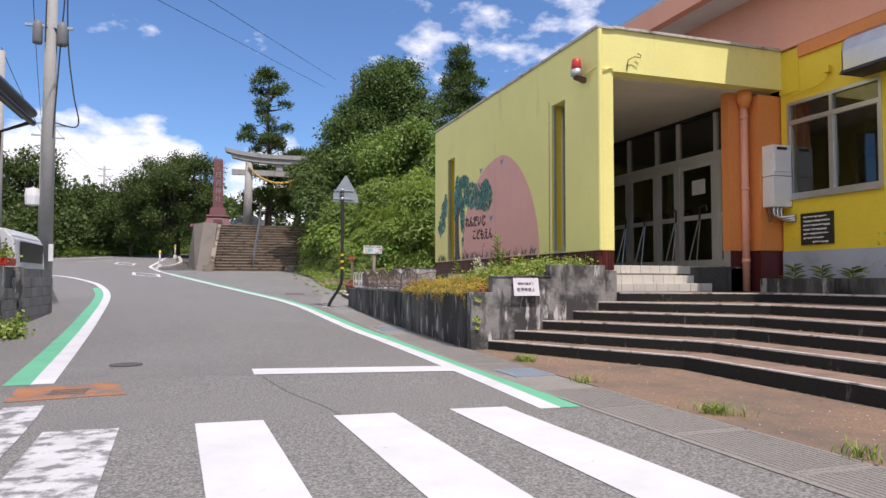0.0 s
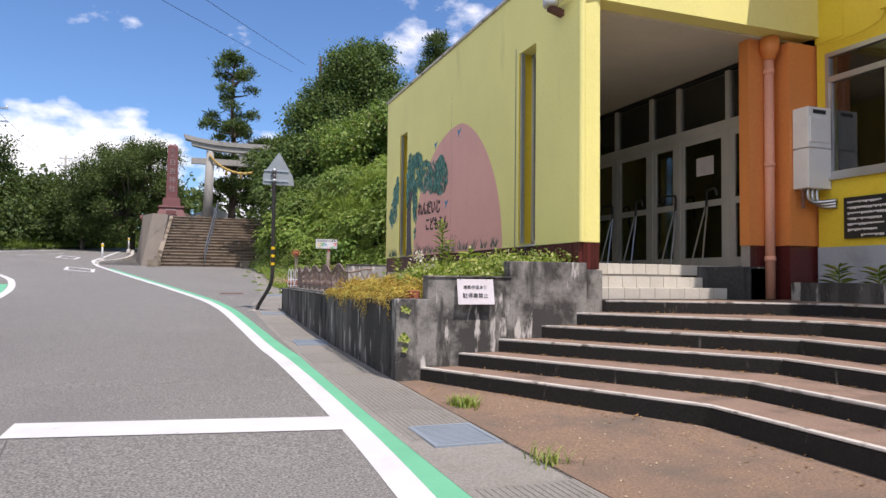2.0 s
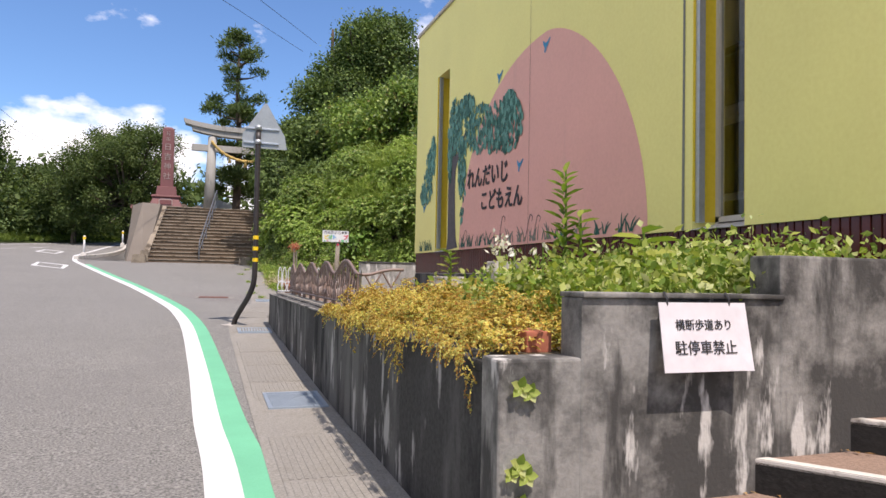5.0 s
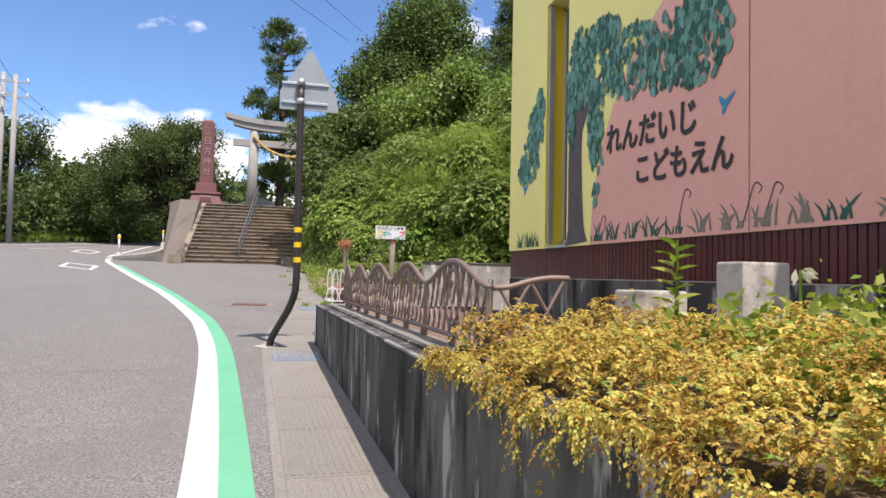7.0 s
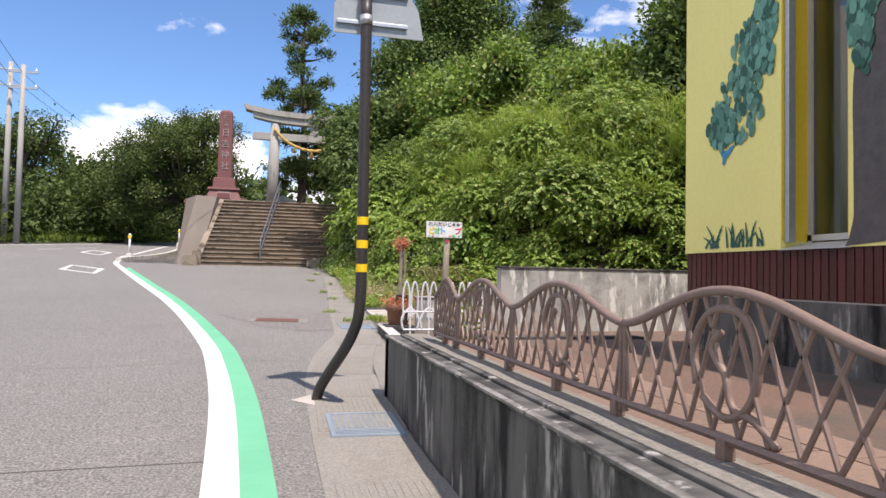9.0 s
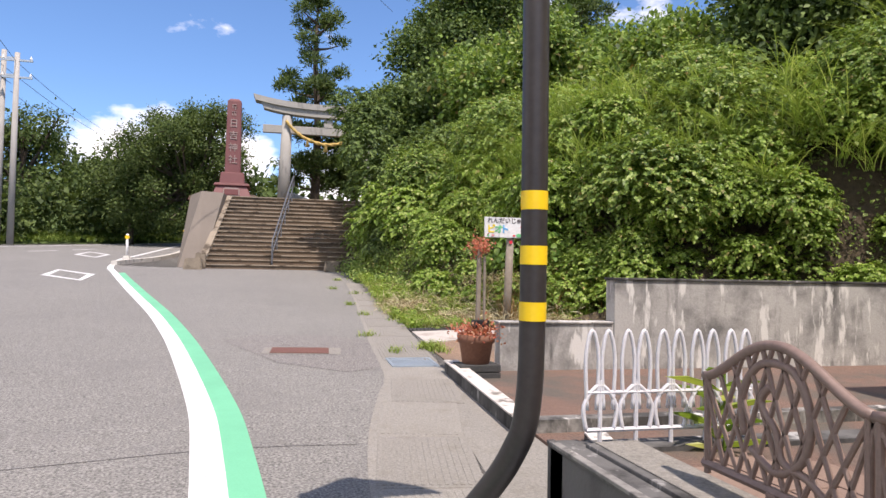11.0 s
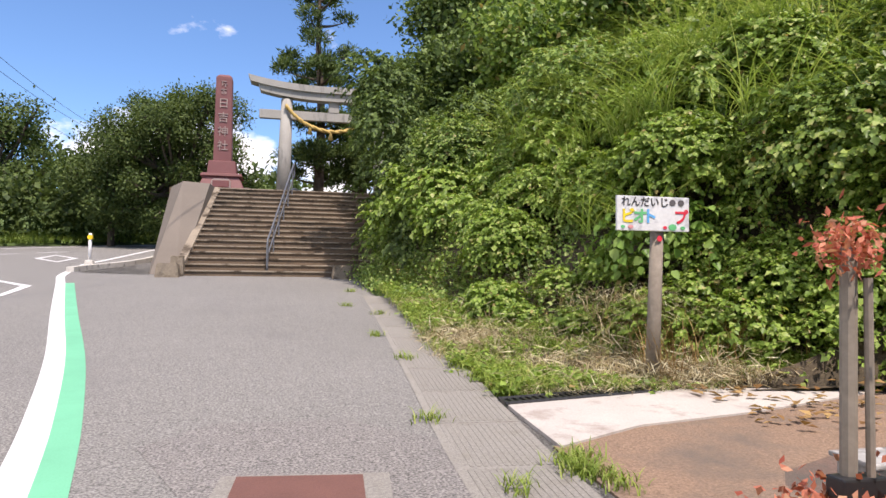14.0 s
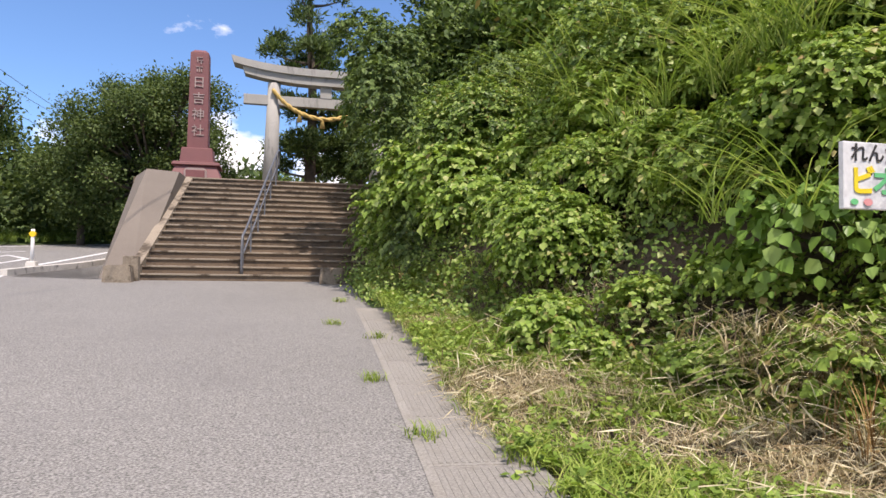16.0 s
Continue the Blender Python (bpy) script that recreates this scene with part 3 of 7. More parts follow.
def diamond(cx, cy, dx, dy, ln, wd, name="road_diamond"):
    """A hollow white lozenge painted on the road."""
    d, s = Vector((dx, dy)).normalized(), Vector((dy, -dx)).normalized()
    c = Vector((cx, cy))
    out = [c + d * ln, c + s * wd, c - d * ln, c - s * wd]
    inn = [c + d * (ln - 0.42), c + s * (wd - 0.2), c - d * (ln - 0.42), c - s * (wd - 0.2)]
    part(name, drape([[out[i], out[(i + 1) % 4], inn[(i + 1) % 4], inn[i]] for i in range(4)], 0.01), M_WHITE_LINE, road, "white hollow diamond marking")


diamond(-3.02, 37.1, -0.42, 1, 2.1, 0.66)
diamond(-5.2, 48.5, -0.3, 1, 2.3, 0.7)
part("centre_dash", drape(strip([(-8.2, 50), (-7.4, 51.2)], 0, 0.15), 0.01), M_WHITE_LINE, road, "white dash")
part("centre_dash", drape(strip([(-7.0, 52), (-6.2, 53.2)], 0, 0.15), 0.01), M_WHITE_LINE, road, "white dash")
part("asphalt_patch", drape([[(1.9, 25.7), (2.6, 24.0), (3.3, 23.4), (3.7, 23.7), (3.8, 25.6), (3.2, 26.2), (2.3, 26.2)]], 0.008), M_ASPHALT_NEW, road, "darker brownish asphalt patch")
for pth in ([(-4.4, 21.2), (0, 20.6), (2.2, 20.9), (3.1, 20.9)], [(-3.0, 8.2), (-1.1, 8.3), (0.5, 8.0)], [(0.55, 7.9), (0.72, 6.7), (0.98, 5.6), (1.1, 4.0), (1.05, 2.0)], [(-3, 17.2), (0, 17.4), (2.4, 17.5)]):
    part("crack", drape(strip(pth, 0, 0.009, 10), 0.0075), M_CRACK, road, "dark crack in the asphalt")
manhole = thing("manhole_cover", (-1.2, 7.25, 0.01), "square rusty manhole cover with faded orange paint on road", "manhole")
part("painted_surround", drape([[(-1.66, 6.85), (-0.72, 7.0), (-0.88, 7.82), (-1.75, 7.66)]], 0.009), M_ORANGE_PAINT, manhole)
part("cover", box(-1.5, -0.98, 7.03, 7.55, 0.0, 0.024, 0.004), M_CRACK, manhole, "dark iron cover")
part("panel", box(-1.44, -1.04, 7.1, 7.48, 0.02, 0.027, 0.002), M_ORANGE_PAINT, manhole, "orange painted panel")
for i in range(4):
    part("rib", box(-1.4, -1.08, 7.15 + i * 0.085, 7.175 + i * 0.085, 0.025, 0.031), M_CRACK, manhole)
round_cover = thing("drain_cover", (-0.95, 9.2, 0.04), "small round dark iron drain cover in the road", "drain cover")
part("cover", lathe([(0.19, 0), (0.19, 0.012), (0.16, 0.016)], (-0.95, 9.2, lie(9.2) + 0.004)), M_CRACK, round_cover)

# gutter of concrete covers along the verge
gutter = tagged(new("gutter"), "row of ribbed concrete gutter covers beside the road", "gutter", kind="structure")


def gutter_cover():
    bm = box(-0.3, 0.3, -0.495, 0.495, -0.1, 0.0, 0.008)
    for i in range(13):
        x = -0.252 + i * 0.042
        box(x - 0.011, x + 0.011, -0.46, 0.46, -0.002, 0.0032, 0, bm)
    me = bpy.data.meshes.new("gutter_cover")
    bm.to_mesh(me)
    bm.free()
    me.materials.append(M_GUTTER)
    return me


GUT = [(3.37, -6), (3.37, 0), (3.37, 6), (3.37, 12), (3.37, 16), (3.37, 18.2), (3.42, 19.8), (3.55, 21), (3.78, 22.2), (3.98, 23.2), (4.12, 25.5), (4.3, 28), (4.5, 31), (4.75, 35.5)]
part("bed", drape(strip([(3.37, -10)] + GUT, -0.36, 0.285, 10), 0.0105), M_GUTTER, gutter)
cover_mesh = gutter_cover()
gp = [p.to_2d() for p in smooth_path([(x, y, 0) for x, y in GUT], 100)]
acc, last = 0.0, gp[0]
for a, b in zip(gp, gp[1:]):
    acc += (b - a).length
    if acc < 1.0:
        continue
    acc -= 1.0
    d = (b - a).normalized()
    if 6.9 < b.y < 7.9 or 12.65 < b.y < 13.75 or 17.6 < b.y < 18.7 or 23.4 < b.y < 24.5:
        continue
    slope = math.atan2(lie(b.y + 0.4) - lie(b.y - 0.4), 0.8)
    ob = part_mesh("cover", cover_mesh, M_GUTTER, gutter)
    ob.matrix_basis = Matrix.Translation((b.x, b.y, lie(b.y) + 0.0165)) @ Matrix.Rotation(math.atan2(-d.x, d.y), 4, "Z") @ Matrix.Rotation(slope, 4, "X") @ Matrix.Translation((0, -0.5, 0))


def grate(x0, x1, y0, y1):
    """A steel grating that lies with the slope of the gutter."""
    yc = (y0 + y1) / 2
    z = lie(yc) + 0.004
    slope = (lie(yc + 0.5) - lie(yc - 0.5))
    t = thing("drain_grate", ((x0 + x1) / 2, yc, z), "blue-grey steel drain grating set in the gutter", "drain grate", "gutter gratings")

    def laid(name, bm):
        for v in bm.verts:
            v.co.z += slope * (v.co.y - yc)
        part(name, bm, M_GRATE, t)

    fr = bmesh.new()
    for a in ((x0, x0 + 0.03, y0, y1), (x1 - 0.03, x1, y0, y1), (x0 + 0.03, x1 - 0.03, y0, y0 + 0.03), (x0 + 0.03, x1 - 0.03, y1 - 0.03, y1)):
        box(*a, z - 0.05, z + 0.02, 0, fr)
    laid("frame", fr)
    laid("pan", box(x0 + 0.01, x1 - 0.01, y0 + 0.01, y1 - 0.01, z - 0.05, z - 0.004))
    for i in range(16):
        y = y0 + 0.045 + (y1 - y0 - 0.09) * i / 15
        laid("bar", box(x0 + 0.03, x1 - 0.03, y - 0.01, y + 0.01, z - 0.004, z + 0.016))


grate(3.16, 3.64, 6.86, 7.46)
grate(3.15, 3.63, 12.87, 13.52)
grate(3.13, 3.62, 17.86, 18.47)
grate(3.77, 4.28, 23.62, 24.15)
plate = thing("cover_plate", (2.85, 24.8, 0.6), "rust-brown steel cover plate with pale edges in the asphalt", "cover plate")
part("surround", drape([[(2.4, 24.6), (3.3, 24.5), (3.35, 25.0), (2.45, 25.08)]], 0.012), M_GUTTER, plate)
part("plate", drape([[(2.5, 24.63), (3.17, 24.55), (3.2, 24.97), (2.53, 25.04)]], 0.013, 0.006), M_RUST, plate)
tagged(part("verge_strip", drape([[(3.66, 19.06), (4.5, 19.06), (4.75, 20.8), (4.4, 23.4), (4.2, 23.4), (3.85, 21.2)]], -0.03, 0.038), M_GUTTER), "worn concrete strip beside the gutter", "verge", kind="structure")
apron = tagged(part("court", drape([[(3.67, -20), (9.7, -20), (9.7, 10), (3.69, 10)]], -0.03, 0.04), M_EARTH), "reddish brown worn paved forecourt before the steps", "forecourt", kind="structure")

# ---- the entrance steps ----
steps = thing("entrance_steps", (6.2, 8, 0), "broad concrete entrance steps with near-black risers and pale nosings", "steps")
KINK = [(5.34, 6.85), (5.87, 6.98), (6.43, 7.2), (6.85, 7.4), (7.35, 7.58), (8.42, 8.25)]
WALLX = [3.88, 4.3, 4.76, 5.28, 5.72, 6.26]
for i in range(6):
    top = 0.185 + 0.14 * i
    (kx, ky), wx = KINK[i], WALLX[i]
    rx = (5.34, 5.92, 6.43, 6.87, 7.35, 8.45)[i]
    line = [(wx, 9.62), (kx, ky), (rx, -12)]
    back = [(9.72, -12), (9.72, 9.75), (wx, 9.75)]
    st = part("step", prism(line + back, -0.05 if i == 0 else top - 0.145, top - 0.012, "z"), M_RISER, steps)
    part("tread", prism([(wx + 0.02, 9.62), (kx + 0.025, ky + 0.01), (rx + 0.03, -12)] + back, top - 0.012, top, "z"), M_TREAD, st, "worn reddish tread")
    d1 = (Vector((kx, ky)) - Vector((wx, 9.62))).normalized()
    n1 = Vector((-d1.y, d1.x)) if d1.x * 0 - d1.y > 0 else Vector((d1.y, -d1.x))
    w = 0.055
    part("nosing", prism([(wx, 9.62), (kx, ky), (rx, -12), (rx + w, -12), (kx + w, ky + 0.03), (wx + w * 1.3, 9.62)], top - 0.024, top + 0.004, "z", None, 0.004), M_NOSING, st, "chipped pale nosing")
porch_steps = thing("porch_steps", (7.3, 10, 0.88), "cream tiled steps up to the entrance doors", "steps")
P_FRONT = [(9.86, 8.28, 1.03), (10.16, 8.14, 1.17), (10.46, 8.05, 1.345)]
for i, (fy, rx, top) in enumerate(P_FRONT):
    st = part("step", prism([(6.22, fy), (rx, fy), (rx + 0.3, fy + 0.4), (rx + 0.3, 18), (6.22, 18)], 0.87, top - 0.012), M_GROUT, porch_steps)
    n = 9
    for k in range(n):
        xa, xb = 6.225 + (rx - 6.225) * k / n, 6.225 + (rx - 6.225) * (k + 1) / n
        part("tile", box(xa + 0.003, xb - 0.003, fy - 0.008, fy + 0.3, top - 0.012, top, 0.002), M_WHITE_TILE, st)
        part("tile", box(xa + 0.003, xb - 0.003, fy - 0.014, fy - 0.001, top - 0.14, top - 0.004, 0.002), M_WHITE_TILE, st)
part("landing", box(6.22, 9.75, 10.46, 18, 1.2, 1.34), M_WHITE_TILE, porch_steps)
# Shade under the porch is given by the dark concrete colour.
part("side_base", prism([(8.3, 10.44), (8.72, 10.02), (9.75, 10.02), (9.75, 10.44)], 0.87, 1.325), M_DARK_CONCRETE, porch_steps, "concrete base with its shade put into the dark colour")

# ---- the kindergarten ----
bld = thing("kindergarten_building", (8, 13, 0), "yellow and orange painted kindergarten with a projecting porch", "building")
SLITS = [(10.77, 11.28), (16.6, 17.14)]
WX, WT, ZB, ZT = 5.93, 0.29, 1.57, 5.2
segs = [(9.68, 10.77, ZB, ZT), (11.28, 16.6, ZB, ZT), (17.14, 18.2, ZB, ZT), (10.77, 11.28, 4.3, ZT), (16.6, 17.14, 4.25, ZT)]
for a, b, c, d in segs:
    part("wall", box(WX, WX + WT, a, b, c, d), M_YELLOW, bld, "pale yellow rendered wall")
part("corner_edge", tube([(WX + 0.035, 9.672, ZB), (WX + 0.035, 9.672, 5.19)], 0.045, 12), M_YELLOW, bld)
part("plinth", box(WX + 0.03, WX + WT - 0.02, 9.7, 18.19, 0.0, ZB), M_GROUT, bld, "grouted plinth")
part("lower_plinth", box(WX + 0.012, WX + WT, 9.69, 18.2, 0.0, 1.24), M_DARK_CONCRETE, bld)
part("coping", box(WX - 0.03, WX + WT, 9.64, 18.23, ZT, ZT + 0.05, 0.008), M_COPING, bld, "thin pale parapet coping")
part("fascia", box(WX + WT, 9.74, 9.68, 9.95, 4.52, ZT + 0.02), M_YELLOW, bld, "pale yellow porch fascia")
part("coping", box(WX + WT, 9.74, 9.64, 9.98, ZT + 0.022, ZT + 0.07, 0.008), M_COPING, bld)
part("fascia_return", box(9.74, 10.0, 9.3, 9.74, 4.42, ZT - 0.02), M_DEEP_YELLOW, bld, "deep yellow fascia return")
part("porch_ceiling", box(WX + WT, 9.75, 9.95, 18.2, 4.49, 4.7), M_CEILING, bld, "off-white porch ceiling")
part("porch_roof", box(WX + WT, 9.75, 9.95, 18.2, 4.7, 5.1), M_CONCRETE, bld)
part("back_wall", box(WX + WT, 9.75, 17.95, 18.18, 1.3, 4.6), M_YELLOW, bld)
# slit windows
for k, (a, b) in enumerate(SLITS):
    zt = 4.3 if k == 0 else 4.25
    w = part("slit_window", box(WX + 0.2, WX + 0.25, a, a + 0.04, ZB, zt), M_GREY_ALU, bld, "tall slit window in a grey frame")
    fr = bmesh.new()
    box(WX + 0.2, WX + 0.25, b - 0.04, b, ZB, zt, 0, fr)
    box(WX + 0.2, WX + 0.25, a, b, zt - 0.04, zt, 0, fr)
    box(WX + 0.2, WX + 0.25, a, b, ZB + 0.06, ZB + 0.1, 0, fr)
    part("window_frame", fr, M_GREY_ALU, w)
    part("pane", box(WX + 0.22, WX + 0.226, a + 0.04, b - 0.04, ZB + 0.1, zt - 0.04), M_GLASS_DARK, w)
    part("sill", prism([(WX - 0.03, ZB - 0.005), (WX + 0.25, ZB + 0.06), (WX + 0.25, ZB - 0.005)], a, b, "y"), M_GREY_ALU, w, "grey metal sill")
    part("reveal", box(WX + 0.003, WX + 0.2, a + 0.0, a + 0.006, ZB + 0.06, zt), M_DEEP_YELLOW, w, "deep yellow reveal")
    part("reveal", box(WX + 0.003, WX + 0.2, b - 0.006, b, ZB + 0.06, zt), M_DEEP_YELLOW, w, "deep yellow reveal")
    part("jamb_rail", box(WX + 0.02, WX + 0.07, b - 0.05, b - 0.008, ZB + 0.05, zt), M_GALV, w, "grey metal jamb rail")
# doors along the inner wall of the porch
DX = 9.5
door_wall = part("door_screen", box(DX + 0.01, DX + 0.05, 10.2, 17.94, 4.44, 4.487), M_GREY_ALU, bld, "grey framed glazed entrance screen")
for y in (10.2, 11.12, 12.28, 13.03, 14.12, 15.3, 16.6, 17.9):
    part("mullion", box(DX - 0.03, DX + 0.07, y - 0.045, y + 0.045, 1.34, 4.485, 0.004), M_GREY_ALU, door_wall)
part("transom", box(DX - 0.035, DX + 0.075, 10.2, 17.9, 3.5, 3.66, 0.004), M_GREY_ALU, door_wall)
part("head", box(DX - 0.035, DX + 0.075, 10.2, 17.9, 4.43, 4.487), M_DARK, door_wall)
for i, (a, b) in enumerate(((10.245, 11.075), (11.165, 12.235), (12.325, 12.985), (13.075, 14.075), (14.165, 15.255), (15.345, 16.555), (16.645, 17.855))):
    part("transom_pane", box(DX + 0.02, DX + 0.026, a, b, 3.66, 4.43), M_GLASS_DARK, door_wall)
    leafs = part("door_leaf", box(DX - 0.02, DX + 0.03, a, b, 1.36, 1.5, 0.003), M_GREY_ALU, door_wall, "grey aluminium framed glass door")
    fr = bmesh.new()
    for q in ((a, a + 0.1, 1.5, 3.5), (b - 0.1, b, 1.5, 3.5), (a + 0.1, b - 0.1, 2.33, 2.43), (a + 0.1, b - 0.1, 3.4, 3.5)):
        box(DX - 0.02, DX + 0.03, *q, 0, fr)
    part("door_frame", fr, M_GREY_ALU, leafs)
    part("pane", box(DX + 0.0, DX + 0.006, a + 0.1, b - 0.1, 1.5, 2.33), M_GLASS_DARK, leafs)
    part("pane", box(DX + 0.0, DX + 0.006, a + 0.1, b - 0.1, 2.43, 3.4), M_GLASS_DARK, leafs)
# Hall walls and ceiling carry the indoor shade as near-black colour.
part("hall", prism([(DX + 0.1, 10.2), (DX + 4, 10.2), (DX + 4, 18), (DX + 0.1, 18), (DX + 0.1, 17.9), (DX + 3.9, 17.9), (DX + 3.9, 10.3), (DX + 0.1, 10.3)], 1.3, 4.6), M_DARK, bld, "hall behind the doors, its dimness put into the colour")
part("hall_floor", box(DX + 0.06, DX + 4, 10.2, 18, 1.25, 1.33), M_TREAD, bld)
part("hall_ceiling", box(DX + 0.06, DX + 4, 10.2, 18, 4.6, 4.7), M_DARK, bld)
# orange pier, main wall facing the road
part("orange_pier", box(8.83, 9.98, 10.02, 10.2, 1.62, 4.52), M_ORANGE, bld, "orange painted pier")
part("orange_pier_side", box(9.28, 9.98, 9.76, 10.02, 1.62, 4.42), M_ORANGE, bld, "orange painted pier")
part("pier_plinth", box(9.29, 9.97, 9.775, 10.03, 0.87, 1.615), M_BROWN_TILE, bld)
part("pier_plinth", box(8.85, 9.96, 10.04, 10.2, 0.87, 1.62), M_GROUT, bld)
MX = 9.75
WIN = [(7.75, 9.58), (5.75, 7.6), (3.75, 5.6), (1.6, 3.6), (-0.6, 1.45), (-2.8, -0.75)]
for za, zb in ((1.6, 2.58), (4.25, 5.2)):
    part("wall", box(MX, MX + 0.22, -14, 9.72, za, zb), M_DEEP_YELLOW, bld, "deep yellow painted wall round the windows")
ys = [9.72] + [v for a, b in WIN for v in (b, a)] + [-14]
for a, b in zip(ys[::2], ys[1::2]):
    part("wall", box(MX, MX + 0.22, b, a, 2.58, 4.25), M_DEEP_YELLOW, bld)
part("plinth", box(MX - 0.02, MX + 0.22, -14, 9.72, 0.0, 1.6), M_BLUE_GREY, bld, "blue-grey painted plinth")
part("upper_wall", box(MX - 0.06, MX + 0.22, -14, 18.2, 5.22, 6.5), M_SALMON, bld, "salmon painted upper wall")
part("orange_band", box(MX - 0.05, MX + 0.0, -14, 9.28, 5.0, 5.22), M_ORANGE, bld, "orange painted band")
part("soffit", box(8.86, 10.4, -14, 19, 6.44, 6.5), M_WHITE_PAINT, bld, "white eave soffit")
part("eave", box(8.8, 9.0, -14, 19, 6.42, 6.85, 0.01), M_SALMON, bld, "salmon pink eave fascia")
part("roof", box(8.82, 20, -14, 19, 6.8, 6.95), M_GALV, bld)
part("far_wall", box(13.5, 13.7, -14, 18.2, 0, 6.5), M_YELLOW, bld)
part("end_wall", box(MX, 13.6, 18.0, 18.2, 0, 6.5), M_YELLOW, bld)
part("end_wall", box(MX, 13.6, -14.2, -14.0, 0, 6.9), M_YELLOW, bld)
# Room surfaces are coloured near-black in place of indoor shade.
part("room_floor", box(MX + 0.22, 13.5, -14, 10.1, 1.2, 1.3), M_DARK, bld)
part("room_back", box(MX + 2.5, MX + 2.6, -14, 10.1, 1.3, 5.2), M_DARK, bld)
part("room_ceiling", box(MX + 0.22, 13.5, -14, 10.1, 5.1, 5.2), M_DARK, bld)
for a, b in WIN:
    w = part("window", box(MX - 0.02, MX + 0.1, a, b, 2.54, 2.62), M_ALUMINIUM, bld, "aluminium sliding window with dark glass")
    fr = bmesh.new()
    mid = (a + b) / 2
    for q in ((a, b, 4.19, 4.25), (a, a + 0.05, 2.62, 4.19), (b - 0.05, b, 2.62, 4.19), (mid - 0.03, mid + 0.03, 2.62, 4.19), (a + 0.05, mid - 0.03, 3.84, 3.92), (mid + 0.03, b - 0.05, 3.84, 3.92)):
        box(MX - 0.012, MX + 0.08, *q, 0, fr)
    for q in ((a + 0.05, a + 0.09), (mid - 0.07, mid - 0.03), (mid + 0.03, mid + 0.07), (b - 0.09, b - 0.05)):
        box(MX + 0.005, MX + 0.045, *q, 2.62, 3.84, 0, fr)
    part("window_frame", fr, M_ALUMINIUM, w)
    for q in ((a + 0.05, mid - 0.03, 2.62, 3.84), (mid + 0.03, b - 0.05, 2.62, 3.84), (a + 0.05, mid - 0.03, 3.92, 4.19), (mid + 0.03, b - 0.05, 3.92, 4.19)):
        part("pane", box(MX + 0.03, MX + 0.036, *q), M_GLASS_DARK, w)
    part("sill", box(MX - 0.06, MX + 0.0, a, b, 2.5, 2.54, 0.005), M_ALUMINIUM, w)
# vertical plinth tiles, each its own piece
tile_me = bpy.data.meshes.new("tile")
tb = box(-0.006, 0.012, -0.0262, 0.0262, 0, 0.32, 0.003)
tb.to_mesh(tile_me)
tb.free()
tile_me.materials.append(M_BROWN_TILE)
wall_tiles = part("tile_band", box(WX + 0.02, WX + 0.04, 9.7, 18.19, 1.24, 1.25), M_GROUT, bld, "band of dark red-brown upright tiles")
y = 9.73
while y < 18.17:
    ob = part_mesh("tile", tile_me, M_BROWN_TILE, wall_tiles)
    ob.matrix_basis = Matrix.Translation((WX + 0.022, y, 1.25))
    y += 0.0625
for i in range(5):
    ob = part_mesh("tile", tile_me, M_BROWN_TILE, wall_tiles)
    ob.matrix_basis = Matrix.Translation((WX + 0.03 + 0.0575 * i, 9.69, 1.25)) @ Matrix.Rotation(radians(90), 4, "Z")
for i in range(18):
    x = 8.88 + 0.0605 * i
    ob = part_mesh("tile", tile_me, M_BROWN_TILE, wall_tiles)
    ob.matrix_basis = Matrix.Translation((x, 10.032, 1.3)) @ Matrix.Rotation(radians(90), 4, "Z")
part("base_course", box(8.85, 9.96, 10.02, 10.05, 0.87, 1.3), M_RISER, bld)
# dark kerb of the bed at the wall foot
bed_kerb = tagged(part("bed_kerb", prism([(8.95, -12), (9.1, -12), (9.1, 9.3), (9.7, 9.55), (9.7, 9.75), (8.95, 9.45)], 0.86, 1.12, "z", None, 0.01), M_DARK_CONCRETE), "low dark concrete kerb of the wall bed", "kerb", kind="structure")
part("bed_soil", box(9.1, 9.73, -12, 9.3, 0.86, 1.07), M_SOIL, bed_kerb)

# ---- planter before the mural ----
planter = tagged(new("planter_wall"), "stained concrete retaining wall of the raised bed", "retaining wall", kind="structure")
PX, PY = 3.67, 9.52
# Road-facing side is coloured darker than the front to stand in for shade.
part("wall", prism([(PX, PY + 0.02), (PX + 0.16, PY + 0.02), (PX + 0.16, 19.05), (PX, 19.05)], -0.1, 0.83), M_DARK_CONCRETE, planter, "streaked concrete, its shade put into the dark colour")
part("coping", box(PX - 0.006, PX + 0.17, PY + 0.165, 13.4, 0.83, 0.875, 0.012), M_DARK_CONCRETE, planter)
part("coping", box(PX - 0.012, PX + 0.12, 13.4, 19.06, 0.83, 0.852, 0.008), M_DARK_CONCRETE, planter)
part("edge", box(PX - 0.015, PX + 0.02, 13.4, 19.06, 0.842, 0.856, 0.004), M_CONCRETE, planter, "worn pale edge")
part("front_low", box(PX - 0.01, 4.02, PY, PY + 0.16, -0.1, 0.9, 0.012), M_CONCRETE, planter)
part("front_mid", box(4.0, 4.98, PY - 0.004, PY + 0.16, -0.1, 1.13, 0.012), M_CONCRETE, planter)
part("front_high", box(4.96, 5.94, PY - 0.008, PY + 0.17, -0.1, 1.32, 0.012), M_CONCRETE, planter)
part("front_pier", box(5.93, 6.22, PY + 0.1, 9.72, 0.6, 1.24, 0.006), M_CONCRETE, planter)
part("coping", box(4.0, 4.98, PY - 0.02, PY + 0.17, 1.13, 1.15, 0.006), M_CONCRETE, planter)
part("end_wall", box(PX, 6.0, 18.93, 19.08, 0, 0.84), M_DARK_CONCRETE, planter)
